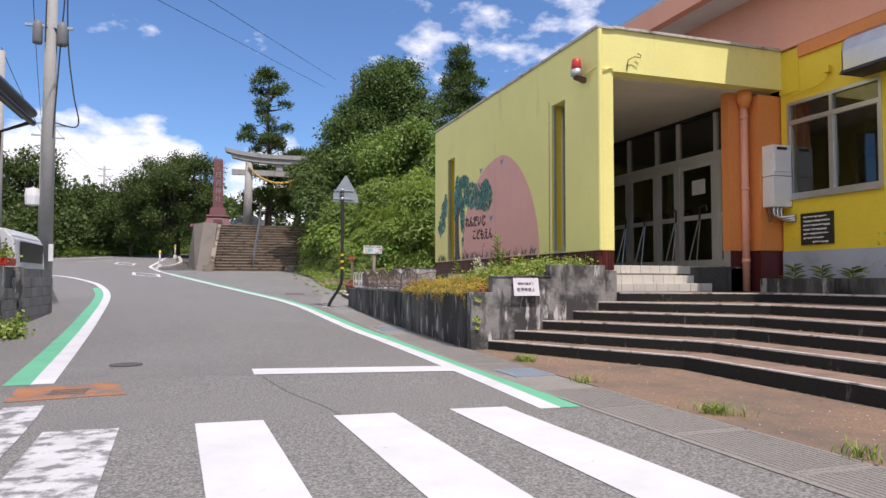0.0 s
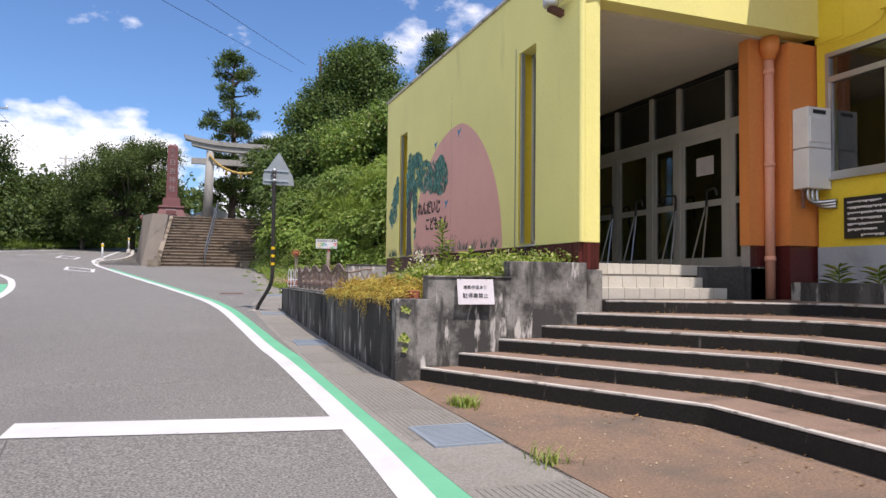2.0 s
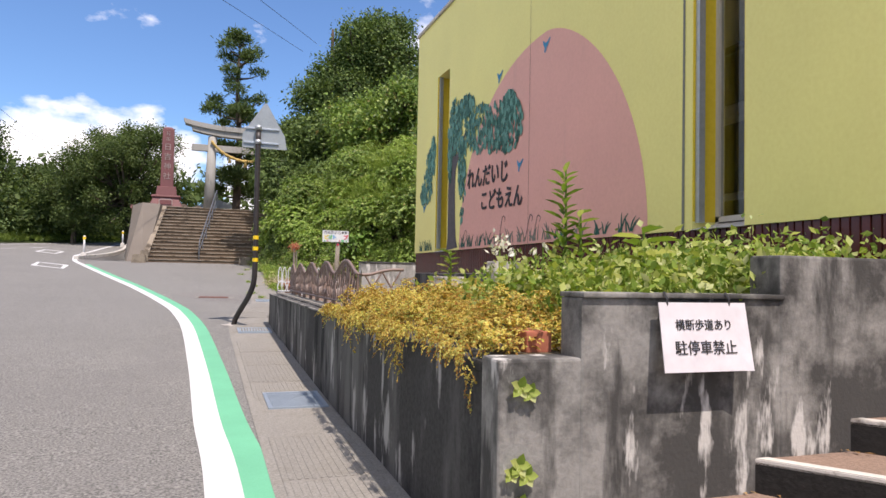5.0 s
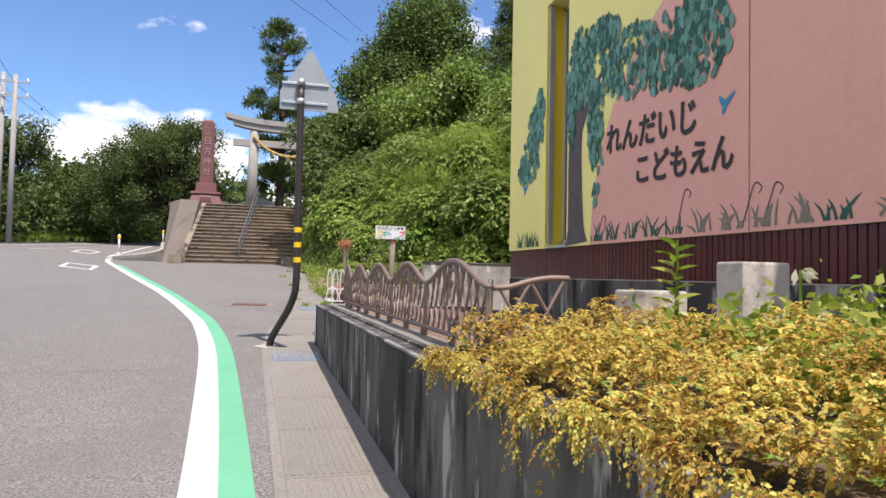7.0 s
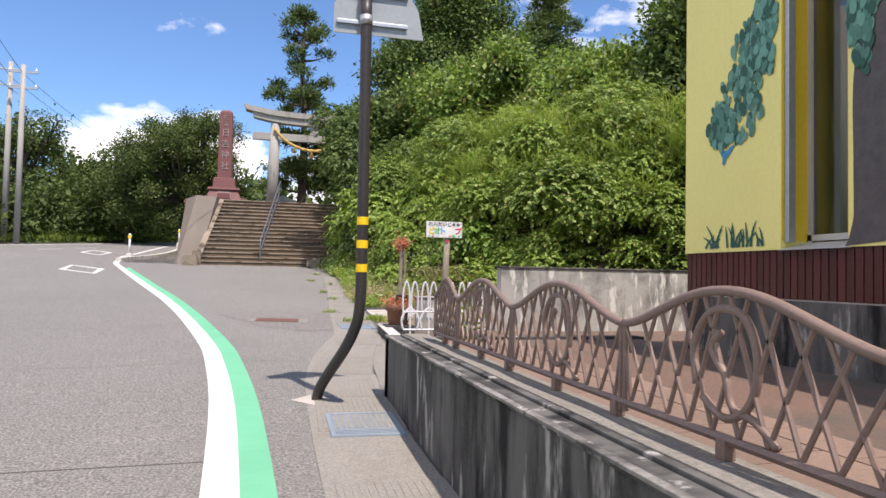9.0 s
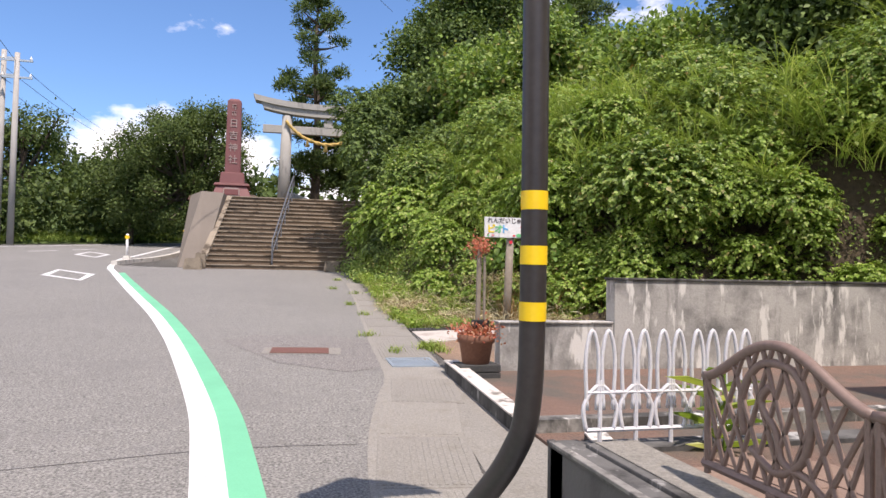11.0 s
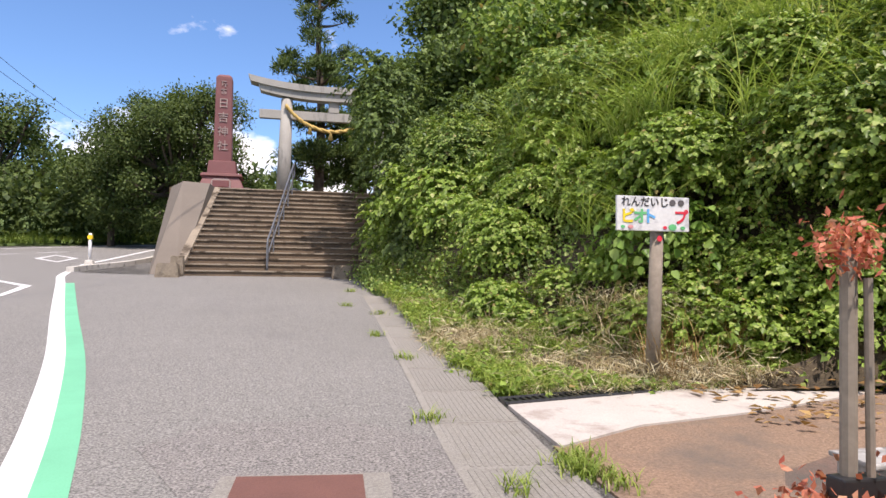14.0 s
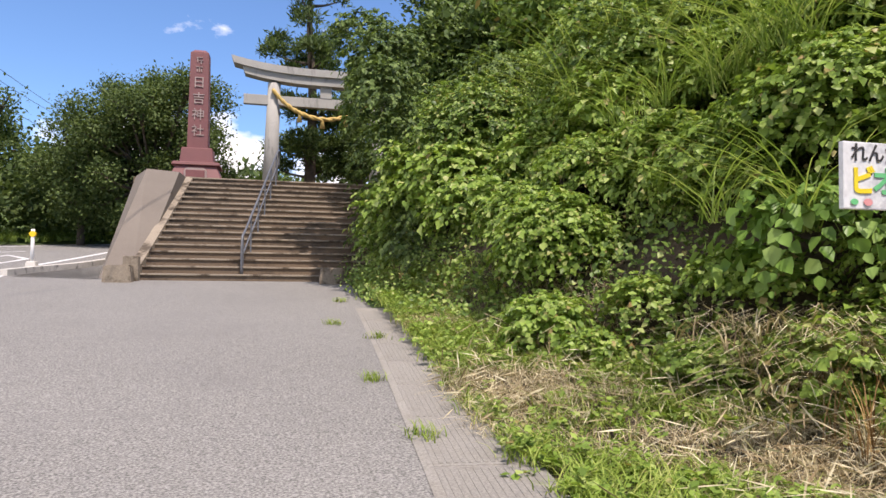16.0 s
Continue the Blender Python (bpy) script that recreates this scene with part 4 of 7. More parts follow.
part("bed_soil", prism([(3.83, 9.68), (5.95, 9.68), (5.95, 13.3), (3.83, 13.3)], 0.3, 0.9), M_SOIL, planter)
part("bed_edge", box(3.83, 5.95, 13.3, 13.42, 0.3, 0.92), M_DARK_CONCRETE, planter)
ledge = tagged(part("ledge", box(3.79, 5.95, 13.42, 18.93, 0.2, 0.82), M_COURT), "reddish brown ledge behind the fence", "ledge", kind="structure")
part("kerb", box(3.765, 3.99, 13.43, 18.93, 0.8, 0.868, 0.006), M_DARK_CONCRETE, ledge, "dark inner kerb")
part("kerb_top", box(3.8, 3.98, 13.44, 18.92, 0.866, 0.874, 0.003), M_GUTTER, ledge, "pale kerb top")
pv = bpy.data.meshes.new("paver")
tb = box(-0.095, 0.095, -0.195, 0.195, 0, 0.02, 0.004)
tb.to_mesh(pv)
tb.free()
pv.materials.append(M_PAVER)
for j in range(13):
    for i in range(3):
        ob = part_mesh("paver", pv, M_PAVER, ledge)
        ob.matrix_basis = Matrix.Translation((4.1 + 0.2 * i, 13.65 + 0.4 * j + 0.1 * (i % 2), 0.82))

# ---- plot with the flower pot, and its wall ----
plot = tagged(part("plot", drape([[(4.3, 19.1), (12, 19.1), (12, 23.3), (4.35, 23.3)]], 0.0, 0.03), M_COURT), "reddish brown paved plot beside the road", "plot", kind="structure")
plot_kerb = tagged(new("plot_kerb"), "white-topped dark concrete kerb of the plot", "kerb", kind="structure")
part("kerb", drape([[(4.2, 21.0), (4.33, 21.0), (4.39, 23.3), (4.26, 23.3)]], -0.05, 0.17), M_DARK_CONCRETE, plot_kerb)
part("kerb_top", drape([[(4.19, 21.0), (4.34, 21.0), (4.4, 23.32), (4.25, 23.32)]], 0.12, 0.012), M_NOSING, plot_kerb)
part("kerb", drape([[(4.2, 20.9), (7.6, 20.9), (7.6, 21.02), (4.2, 21.02)]], -0.05, 0.17), M_CONCRETE, plot_kerb)
part("kerb", drape([[(4.3, 19.2), (4.43, 19.2), (4.72, 20.7), (4.59, 20.7)]], -0.05, 0.13), M_DARK_CONCRETE, plot_kerb)
part("kerb_top", drape([[(4.29, 19.25), (4.44, 19.25), (4.73, 20.68), (4.58, 20.68)]], 0.08, 0.012), M_NOSING, plot_kerb)
wall23 = tagged(new("boundary_wall"), "low stained grey concrete boundary wall with a step", "wall", kind="structure")
part("low_wall", box(4.82, 6.14, 23.22, 23.4, 0.3, 1.02, 0.008), M_CONCRETE_PALE, wall23)
part("high_wall", box(6.1, 16, 23.2, 23.4, 0.3, 1.49, 0.008), M_CONCRETE_PALE, wall23)
part("coping", box(6.08, 16, 23.18, 23.42, 1.49, 1.515, 0.006), M_DARK_CONCRETE, wall23)
part("coping", box(4.8, 6.09, 23.2, 23.42, 1.02, 1.04, 0.006), M_CONCRETE_PALE, wall23)
tr = bmesh.new()
rows = []
for j in range(8):
    yy = 23.42 + 0.5 * j
    rows.append([tr.verts.new((xx, yy, lie(yy) + 0.004 + 0.12 * min(1, max(0, (xx - 5.0) / 1.4)) * max(0, 1 - j / 3.5))) for xx in (4.6, 4.9, 5.2, 5.6, 6.2, 7, 9, 13, 17)])
for r0, r1 in zip(rows, rows[1:]):
    for k in range(8):
        tr.faces.new((r0[k], r0[k + 1], r1[k + 1], r1[k]))
part("terrace", tr, M_COURT, wall23, "reddish earth behind the wall")
slab = tagged(part("slab", drape([[(4.48, 25.25), (4.5, 26.4), (5.95, 26.65), (7.4, 26.9), (8, 26.4), (6.4, 25.9), (5.25, 25.65)]], 0.0, 0.035), M_MORTAR_PALE), "pale concrete slab beside the drain", "slab", kind="structure")
tagged(part("court", drape([[(4.42, 23.35), (4.82, 23.35), (9, 25.6), (8, 26.5), (6.4, 25.95), (5.25, 25.68), (4.45, 25.3)]], 0.0, 0.02), M_EARTH), "brown gritty ground by the slab", "ground", kind="structure")

# ---- mural ----
mural = thing("mural", (5.92, 14, 2.5), "painted mural of a pink hill, tree and lettering", "mural")


brush = random.Random(3)


def paint(name, polys, material, level=1, label="", loose=0.0):
    """Flat paint on the road side of the mural wall; outlines of (y, z)."""
    bm = bmesh.new()
    for i, poly in enumerate(polys):
        x = WX - 0.0022 * level - 0.000014 * i - loose * brush.random()
        f = bm.faces.new([bm.verts.new((x, y, z)) for y, z in poly])
        if f.normal.x > 0:
            f.normal_flip()
        bm.normal_update()
        if f.normal.x > 0:
            f.normal_flip()
    return part(name, bm, material, mural, label)


egg = []
for k in range(49):
    a = math.pi * k / 48
    lift = math.sin(a)
    side = max(0.0, 1 - lift * lift)
    egg.append((13.58 + (2.5 * side ** 0.48 if k < 24 else -1.78 * side ** 0.62), 1.571 + 2.21 * lift))
paint("pink_hill", [egg], M_PINK, 1, "dusty pink rounded hill")


def wavy(path, widths, n=8):
    """A brush stroke of changing width as one outline."""
    pts = smooth_path([(p[0], p[1], 0) for p in path], n)
    left, right = [], []
    for i, p in enumerate(pts):
        d = (pts[min(i + 1, len(pts) - 1)] - pts[max(i - 1, 0)]).normalized()
        u = i / (len(pts) - 1) * (len(widths) - 1)
        k = min(int(u), len(widths) - 2)
        w = widths[k] + (widths[k + 1] - widths[k]) * (u - k)
        left.append((p.x - d.y * w, p.y + d.x * w))
        right.append((p.x + d.y * w, p.y - d.x * w))
    return [[left[i], left[i + 1], right[i + 1], right[i]] for i in range(len(pts) - 1)]


paint("tree_trunk", wavy([(16.38, 1.59), (16.39, 1.75), (16.41, 2.1), (16.42, 2.5), (16.38, 2.8), (16.32, 3.1), (16.2, 3.4)], [0.24, 0.17, 0.15, 0.14, 0.13, 0.09, 0.03]), M_MURAL_TRUNK, 2, "dark grey tree trunk")
paint("branch", wavy([(16.38, 2.62), (16.25, 2.82), (16.08, 3.0), (15.9, 3.15)], [0.06, 0.06, 0.04, 0.02]), M_MURAL_TRUNK, 2)
paint("branch", wavy([(16.36, 2.95), (16.46, 3.2), (16.5, 3.45)], [0.07, 0.05, 0.02]), M_MURAL_TRUNK, 2)
rng = random.Random(5)


def dabs(centres, n, size, level):
    groups = ([], [], [])
    for _ in range(n):
        cy, cz, ry, rz = rng.choice(centres)
        a, r = rng.uniform(0, math.tau), math.sqrt(rng.random())
        y, z, t = cy + ry * r * math.cos(a), cz + rz * r * math.sin(a), rng.uniform(-0.6, 0.6)
        s = size * rng.uniform(0.7, 1.3)
        out = []
        for k in range(8):
            b = k * math.tau / 8
            u, v = s * 0.55 * math.cos(b), s * math.sin(b)
            out.append((y + u * math.cos(t) - v * math.sin(t), z + u * math.sin(t) + v * math.cos(t)))
        groups[rng.randrange(3)].append(out)
    for k, g in enumerate(groups):
        tagged(paint("foliage", g, M_MURAL_GREENS[k], level, "teal green brush dabs", 0.004), kind="stuff")


dabs([(16.35, 3.3, 0.25, 0.42), (15.9, 3.26, 0.5, 0.36), (15.4, 3.1, 0.45, 0.32), (14.85, 3.02, 0.42, 0.3), (14.45, 2.97, 0.36, 0.32), (14.5, 3.2, 0.24, 0.16), (16.0, 2.72, 0.15, 0.4), (16.5, 2.95, 0.08, 0.4), (15.9, 3.5, 0.35, 0.15)], 1500, 0.043, 3)
dabs([(17.55, 2.62, 0.27, 0.26), (17.42, 2.9, 0.22, 0.28), (17.3, 3.12, 0.12, 0.22), (17.75, 2.5, 0.16, 0.16)], 420, 0.042, 3)
dabs([(15.95, 2.28, 0.12, 0.14), (15.98, 2.05, 0.08, 0.1)], 14, 0.05, 3)
for cy, z in ((14.15, 2.46), (14.75, 3.62), (13.55, 3.63), (17.68, 2.28)):
    paint("bird", wavy([(cy + 0.08, z + 0.06), (cy + 0.02, z + 0.0), (cy - 0.08, z + 0.06)], [0.008, 0.03, 0.006], 5) + wavy([(cy + 0.02, z + 0.0), (cy + 0.04, z - 0.07)], [0.026, 0.012], 3), M_MURAL_BLUE, 3, "small blue bird")
for y0 in (17.85, 17.6, 17.4, 15.95, 15.7, 15.35, 15.05, 14.75, 14.4, 14.1, 13.8, 13.5, 13.25, 12.9, 12.5, 12.1):
    blades = []
    for k in range(9):
        h, lean = rng.uniform(0.05, 0.19), rng.uniform(-0.12, 0.12)
        a = y0 + rng.uniform(-0.1, 0.1)
        blades += wavy([(a, 1.6), (a + lean * 0.4, 1.6 + h * 0.6), (a + lean, 1.6 + h)], [0.011, 0.009, 0.002], 4)
    tagged(paint("grass_tuft", blades, M_MURAL_GREY if y0 < 16.5 and int(y0 * 20) % 3 == 0 else M_MURAL_GREENS[0], 2.4, "grey-green painted grass"), kind="stuff")
for cy, z, s in ((14.62, 1.92, 0.1), (13.9, 1.88, 0.11), (13.72, 1.86, 0.1), (15.86, 1.82, 0.1)):
    paint("fern", wavy([(cy + 0.1, 1.6), (cy + 0.03, z - 0.1), (cy - 0.02, z), (cy - 0.08, z - 0.03), (cy - 0.05, z - 0.07)], [0.006, 0.005, 0.005, 0.005, 0.003], 6), M_MURAL_TRUNK, 2.6, "curled fern stroke")
paint("wall_joint", [[(13.93, 1.57), (13.935, 1.57), (13.935, 4.4), (13.93, 4.4)]], M_TIMBER, 3.2, "thin wall joint")
paint("wall_joint", [[(11.36, 1.57), (11.39, 1.57), (11.38, 4.4), (11.36, 4.4)]], M_MURAL_GREY, 1.6, "flaking paint strip")


def on_wall(y, z, lean=0.0):
    return Matrix.Translation((WX - 0.011, y, z)) @ Matrix(((0, 0, -1, 0), (-1, 0, 0, 0), (0, 1, 0, 0), (0, 0, 0, 1))) @ Matrix.Rotation(radians(lean), 4, "Z")


letters("れんだいじ", on_wall(15.12, 2.455, -2), 0.29, M_BLACK_PAINT, mural, spread=0.006, squeeze=0.92)
letters("こどもえん", on_wall(14.69, 2.125, -2), 0.27, M_BLACK_PAINT, mural, spread=0.006, squeeze=0.92)

# ---- fittings on the building ----
alarm = thing("alarm_lamp", (5.8, 10.05, 4.6), "red beacon lamp on a bracket on the yellow wall", "alarm lamp")
part("base", lathe([(0.085, 0), (0.1, 0.02), (0.1, 0.1), (0.075, 0.12)], (5.77, 10.08, 4.5), 16), M_ALUMINIUM, alarm, "silver drum base", True)
part("beacon", lathe([(0.075, 0), (0.085, 0.02), (0.075, 0.15), (0.05, 0.18), (0.01, 0.19)], (5.77, 10.08, 4.62), 16), M_RED_PLASTIC, alarm, "red plastic dome", True)
part("bracket", prism([(5.74, 4.46), (5.94, 4.4), (5.94, 4.47), (5.86, 4.5), (5.74, 4.5)], 10.03, 10.13, "y"), M_RUST, alarm, "rusty bracket")
cable = thing("loose_cable", (6.4, 9.65, 4.6), "thin cable looping over the porch corner", "cable")
part("cable", tube(smooth_path([(5.84, 10.05, 4.5), (5.915, 9.8, 4.56), (5.95, 9.66, 4.55), (6.05, 9.655, 4.53), (6.18, 9.66, 4.56), (6.22, 9.66, 4.5)], 5), 0.014, 6), M_YELLOW, cable)
part("hook_wire", tube([(6.48, 9.67, 4.55), (6.49, 9.64, 4.72), (6.6, 9.62, 4.78), (6.7, 9.6, 4.77), (6.72, 9.62, 4.82), (6.66, 9.62, 4.84)], 0.008, 5), M_CABLE, cable)
pipe = thing("downpipe", (9.12, 9.98, 0.88), "salmon painted rain downpipe on the orange pier", "downpipe")
part("pipe", tube([(9.12, 9.95, 0.89), (9.12, 9.95, 4.3)], 0.065, 14), M_SALMON, pipe, "", True)
for z in (1.4, 2.7, 4.0):
    part("collar", tube([(9.12, 9.95, z), (9.12, 9.95, z + 0.07)], 0.075, 14), M_SALMON, pipe, "", True)
part("hopper", lathe([(0.07, 0), (0.13, 0.14), (0.13, 0.3)], (9.12, 9.93, 4.2), 12), M_ORANGE, pipe, "orange hopper head", True)
heater = thing("water_heater", (9.65, 9.78, 2.4), "white wall-hung gas water heater with silver pipes", "water heater")
part("body", box(9.33, 9.745, 9.5, 9.755, 2.93, 3.48, 0.015), M_WHITE_PAINT, heater)
part("cover", box(9.33, 9.745, 9.5, 9.755, 2.38, 2.92, 0.015), M_WHITE_PAINT, heater)
part("front_panel", box(9.36, 9.71, 9.485, 9.51, 3.0, 3.34, 0.006), M_WHITE_PAINT, heater)
part("vent", box(9.42, 9.64, 9.49, 9.5, 3.39, 3.44, 0.002), M_BLACK_PLASTIC, heater)
for i in range(3):
    part("pipe", tube(smooth_path([(9.45 + 0.08 * i, 9.62, 2.39), (9.45 + 0.08 * i, 9.62, 2.26), (9.54 + 0.05 * i, 9.58, 2.2 - 0.025 * i), (9.74, 9.42, 2.22 - 0.04 * i)], 5), 0.03, 10), M_STEEL, heater, "lagged silver pipe", True)
part("gas_pipe", tube([(9.38, 9.64, 2.39), (9.38, 9.64, 2.12)], 0.025, 8), M_TERRACOTTA, heater)
plaque = thing("plaque", (9.74, 8.97, 1.96), "black notice plaque with white lettering on yellow wall", "plaque")
part("board", box(9.71, 9.75, 8.65, 9.3, 1.7, 2.24, 0.004), M_BLACK_PLASTIC, plaque)
for i in range(7):
    w = (0.5, 0.56, 0.55, 0.5, 0.54, 0.42, 0.34)[i]
    x0 = 9.24 if i < 6 else 9.05
    n = int(w / 0.032)
    for k in range(n):
        h = rng.uniform(0.016, 0.034)
        part("letter_bar", box(9.7065, 9.7095, x0 - 0.032 * k - 0.024, x0 - 0.032 * k, 2.185 - 0.072 * i - h, 2.185 - 0.072 * i), M_WHITE_PAINT, plaque)
hood = thing("vent_hood", (9.4, 7.6, 4.4), "stainless steel kitchen vent hood on the yellow wall", "vent hood")
part("shell", prism([(9.76, 4.95), (9.5, 4.95), (9.36, 4.85), (9.3, 4.66), (9.3, 4.36), (9.33, 4.36), (9.33, 4.64), (9.38, 4.82), (9.52, 4.92), (9.76, 4.92)], 6.9, 8.05, "y"), M_STEEL, hood)
for y in (6.9, 8.03):
    part("cheek", prism([(9.76, 4.95), (9.5, 4.95), (9.36, 4.85), (9.3, 4.66), (9.3, 4.36), (9.76, 4.36)], y, y + 0.02, "y"), M_STEEL, hood)
part("flap", prism([(9.26, 4.3), (9.3, 4.36), (9.76, 4.36), (9.76, 4.3)], 6.88, 8.07, "y"), M_BLACK_PLASTIC, hood, "dark mesh underside")
sock = thing("wall_socket_box", (9.72, 9.0, 4.6), "small yellow painted conduit box with cable", "conduit box")
part("box", box(9.66, 9.75, 8.62, 8.72, 4.55, 4.67, 0.01), M_DEEP_YELLOW, sock)
part("cable", tube(smooth_path([(9.69, 8.67, 4.56), (9.69, 8.75, 4.42), (9.69, 9.1, 4.36), (9.7, 9.6, 4.38)], 6), 0.012, 6), M_DEEP_YELLOW, sock)
for ya, yb, z0, z1, lab in ((11.45, 11.85, 2.85, 3.15, "blank white notice"), (10.3, 10.62, 2.85, 3.15, "blank white notice")):
    nt_ = thing("door_notice", (DX - 0.02, ya, z0), "white paper notice taped on the door glass", "notice", "door notices")
    part("paper", box(DX - 0.008, DX - 0.004, ya, yb, z0, z1), M_PAPER, nt_)
for i, y in enumerate((11.4, 12.15, 13.25, 14.0)):
    prop = thing("door_prop", (9.2, y, 1.345), "chrome two-legged door prop with black bent handle", "door prop", "door props")
    s = 1 if i % 2 else -1
    part("leg", tube([(9.12, y - 0.1, 1.35), (9.3, y - 0.02, 2.3)], 0.013, 8), M_STEEL, prop)
    part("leg", tube([(9.12, y + 0.16, 1.35), (9.3, y + 0.02, 2.3)], 0.013, 8), M_STEEL, prop)
    part("handle", tube(smooth_path([(9.3, y, 2.2), (9.31, y, 2.52), (9.3, y + 0.06 * s, 2.56), (9.26, y + 0.24 * s, 2.56), (9.26, y + 0.27 * s, 2.46)], 4), 0.02, 8), M_BLACK_PLASTIC, prop, "black rubber handle")

# ---- notice on the planter, fence, boxes ----
notice = thing("parking_notice", (4.5, 9.5, 0.85), "weathered white laminated notice tied to the concrete wall", "notice")
nb = bmesh.new()
NV = [[nb.verts.new((4.32 + 0.42 * i / 8, 9.495 - 0.012 - 0.045 * (j / 4) - 0.012 * (j / 4) * (i == 8), 1.115 - 0.27 * j / 4)) for i in range(9)] for j in range(5)]
for j in range(4):
    for i in range(8):
        nb.faces.new((NV[j][i], NV[j][i + 1], NV[j + 1][i + 1], NV[j + 1][i]))
sheet = part("sheet", nb, M_PAPER, notice)
sol = sheet.modifiers.new("thickness", "SOLIDIFY")
sol.thickness = 0.004
front = lambda z, dy: Matrix.Translation((4.525, 9.477 - 0.045 * (1.115 - z) / 0.27, z)) @ Matrix.Rotation(radians(80.5), 4, "X")
letters("横断歩道あり", front(1.025, 0.022), 0.046, M_BLACK_PAINT, notice)
letters("駐停車禁止", front(0.935, 0.042), 0.06, M_BLACK_PAINT, notice)
for x in (4.36, 4.66):
    part("tie", tube([(x, 9.5, 1.155), (x, 9.478, 1.13), (x, 9.482, 1.09)], 0.005, 5), M_CABLE, notice)

FX = 3.93
VAL = [13.25, 14.43, 15.55, 16.7, 17.75, 18.4]
fence = thing("garden_fence", (FX, 16, 0.86), "low brown cast metal fence with wavy top rail", "fence")


def top_of(y):
    for a, b in zip(VAL, VAL[1:]):
        if a <= y <= b:
            u = (y - a) / (b - a)
            return 1.205 + 0.13 * (0.5 - 0.5 * math.cos(math.tau * u)) ** 0.8
    return 1.205


def bar(pts, w, t=0.022):
    """A flat cast bar through (y, z) points."""
    return tube([(FX, y, z) for y, z in pts], w, 6)


for a, b in zip(VAL, VAL[1:]):
    pan = part("panel_rail", bar([(a + (b - a) * k / 24, top_of(a + (b - a) * k / 24)) for k in range(25)], 0.0155), M_FENCE, fence, "", True)
    part("bottom_rail", bar([(a, 0.93), (b, 0.93)], 0.015), M_FENCE, fence)
    n = 10
    for k in range(n):
        for s in (-1, 1):
            y0 = a + (b - a) * (k + 0.5) / n
            y1 = y0 + s * 0.15
            mid_off = abs((y0 + y1) / 2 - (a + b) / 2)
            part("lattice_bar", bar([(y0, 0.94), (max(a, min(b, y1)), top_of(max(a, min(b, y1))) - 0.01)], 0.0075), M_FENCE, fence)
    c = (a + b) / 2
    orn = part("swan_ornament", bar([(p.x, p.y) for p in smooth_path([(c + 0.13, 1.06, 0), (c + 0.14, 1.18, 0), (c + 0.06, 1.275, 0), (c - 0.07, 1.27, 0), (c - 0.13, 1.16, 0), (c - 0.1, 1.04, 0), (c, 0.985, 0), (c + 0.1, 1.03, 0)], 5)], 0.0125), M_FENCE, pan, "cast looped ornament", True)
    part("swan_neck", bar([(p.x, p.y) for p in smooth_path([(c + 0.02, 1.22, 0), (c + 0.06, 1.17, 0), (c + 0.0, 1.1, 0), (c - 0.03, 1.02, 0), (c - 0.12, 1.0, 0), (c - 0.2, 0.95, 0)], 5)], 0.012), M_FENCE, pan, "", True)
    part("foot", box(FX - 0.02, FX + 0.02, c - 0.02, c + 0.02, 0.872, 0.93, 0.006), M_FENCE, fence)
    part("foot", box(FX - 0.022, FX + 0.022, a + 0.02, a + 0.06, 0.872, 0.93, 0.006), M_FENCE, fence)
    for y in (a + 0.015, b - 0.015):
        part("post", tube([(FX, y, 0.9), (FX, y, 1.21)], 0.011, 8), M_FENCE, fence)
# return panel at the bed end
ret = thing("fence_return", (4.2, 13.33, 0.86), "short brown metal fence panel with diamond pattern", "fence")
part("post", tube([(FX + 0.03, 13.31, 0.85), (FX + 0.03, 13.31, 1.24)], 0.013, 8), M_STEEL, ret, "pale steel end post")
rail = [(FX + 0.04, 13.3, 1.2), (4.05, 13.3, 1.205), (4.16, 13.3, 1.235), (4.26, 13.3, 1.25), (4.36, 13.3, 1.25)]
part("rail", tube(smooth_path(rail, 5), 0.014, 8), M_FENCE, ret, "", True)
for x0, z0, x1, z1 in ((3.98, 0.93, 4.16, 1.23), (4.16, 0.93, 4.0, 1.2), (4.16, 0.93, 4.34, 1.25), (4.34, 0.93, 4.16, 1.23)):
    part("lattice_bar", tube([(x0, 13.3, z0), (x1, 13.3, z1)], 0.0085, 6), M_FENCE, ret)
part("arc", tube(smooth_path([(4.07, 13.3, 0.93), (4.09, 13.3, 1.03), (4.16, 13.3, 1.07), (4.23, 13.3, 1.03), (4.25, 13.3, 0.94)], 5), 0.01, 6), M_FENCE, ret, "", True)
part("bottom_rail", tube([(3.95, 13.3, 0.93), (4.36, 13.3, 0.93)], 0.012, 8), M_FENCE, ret)
for x in (4.0, 4.33):
    part("foot", box(x - 0.015, x + 0.015, 13.285, 13.315, 0.88, 0.93, 0.003), M_FENCE, ret)
wf = thing("white_fence_panel", (4.2, 19.0, 0.84), "white painted cast metal fence panel with rabbit-ear loops", "fence")
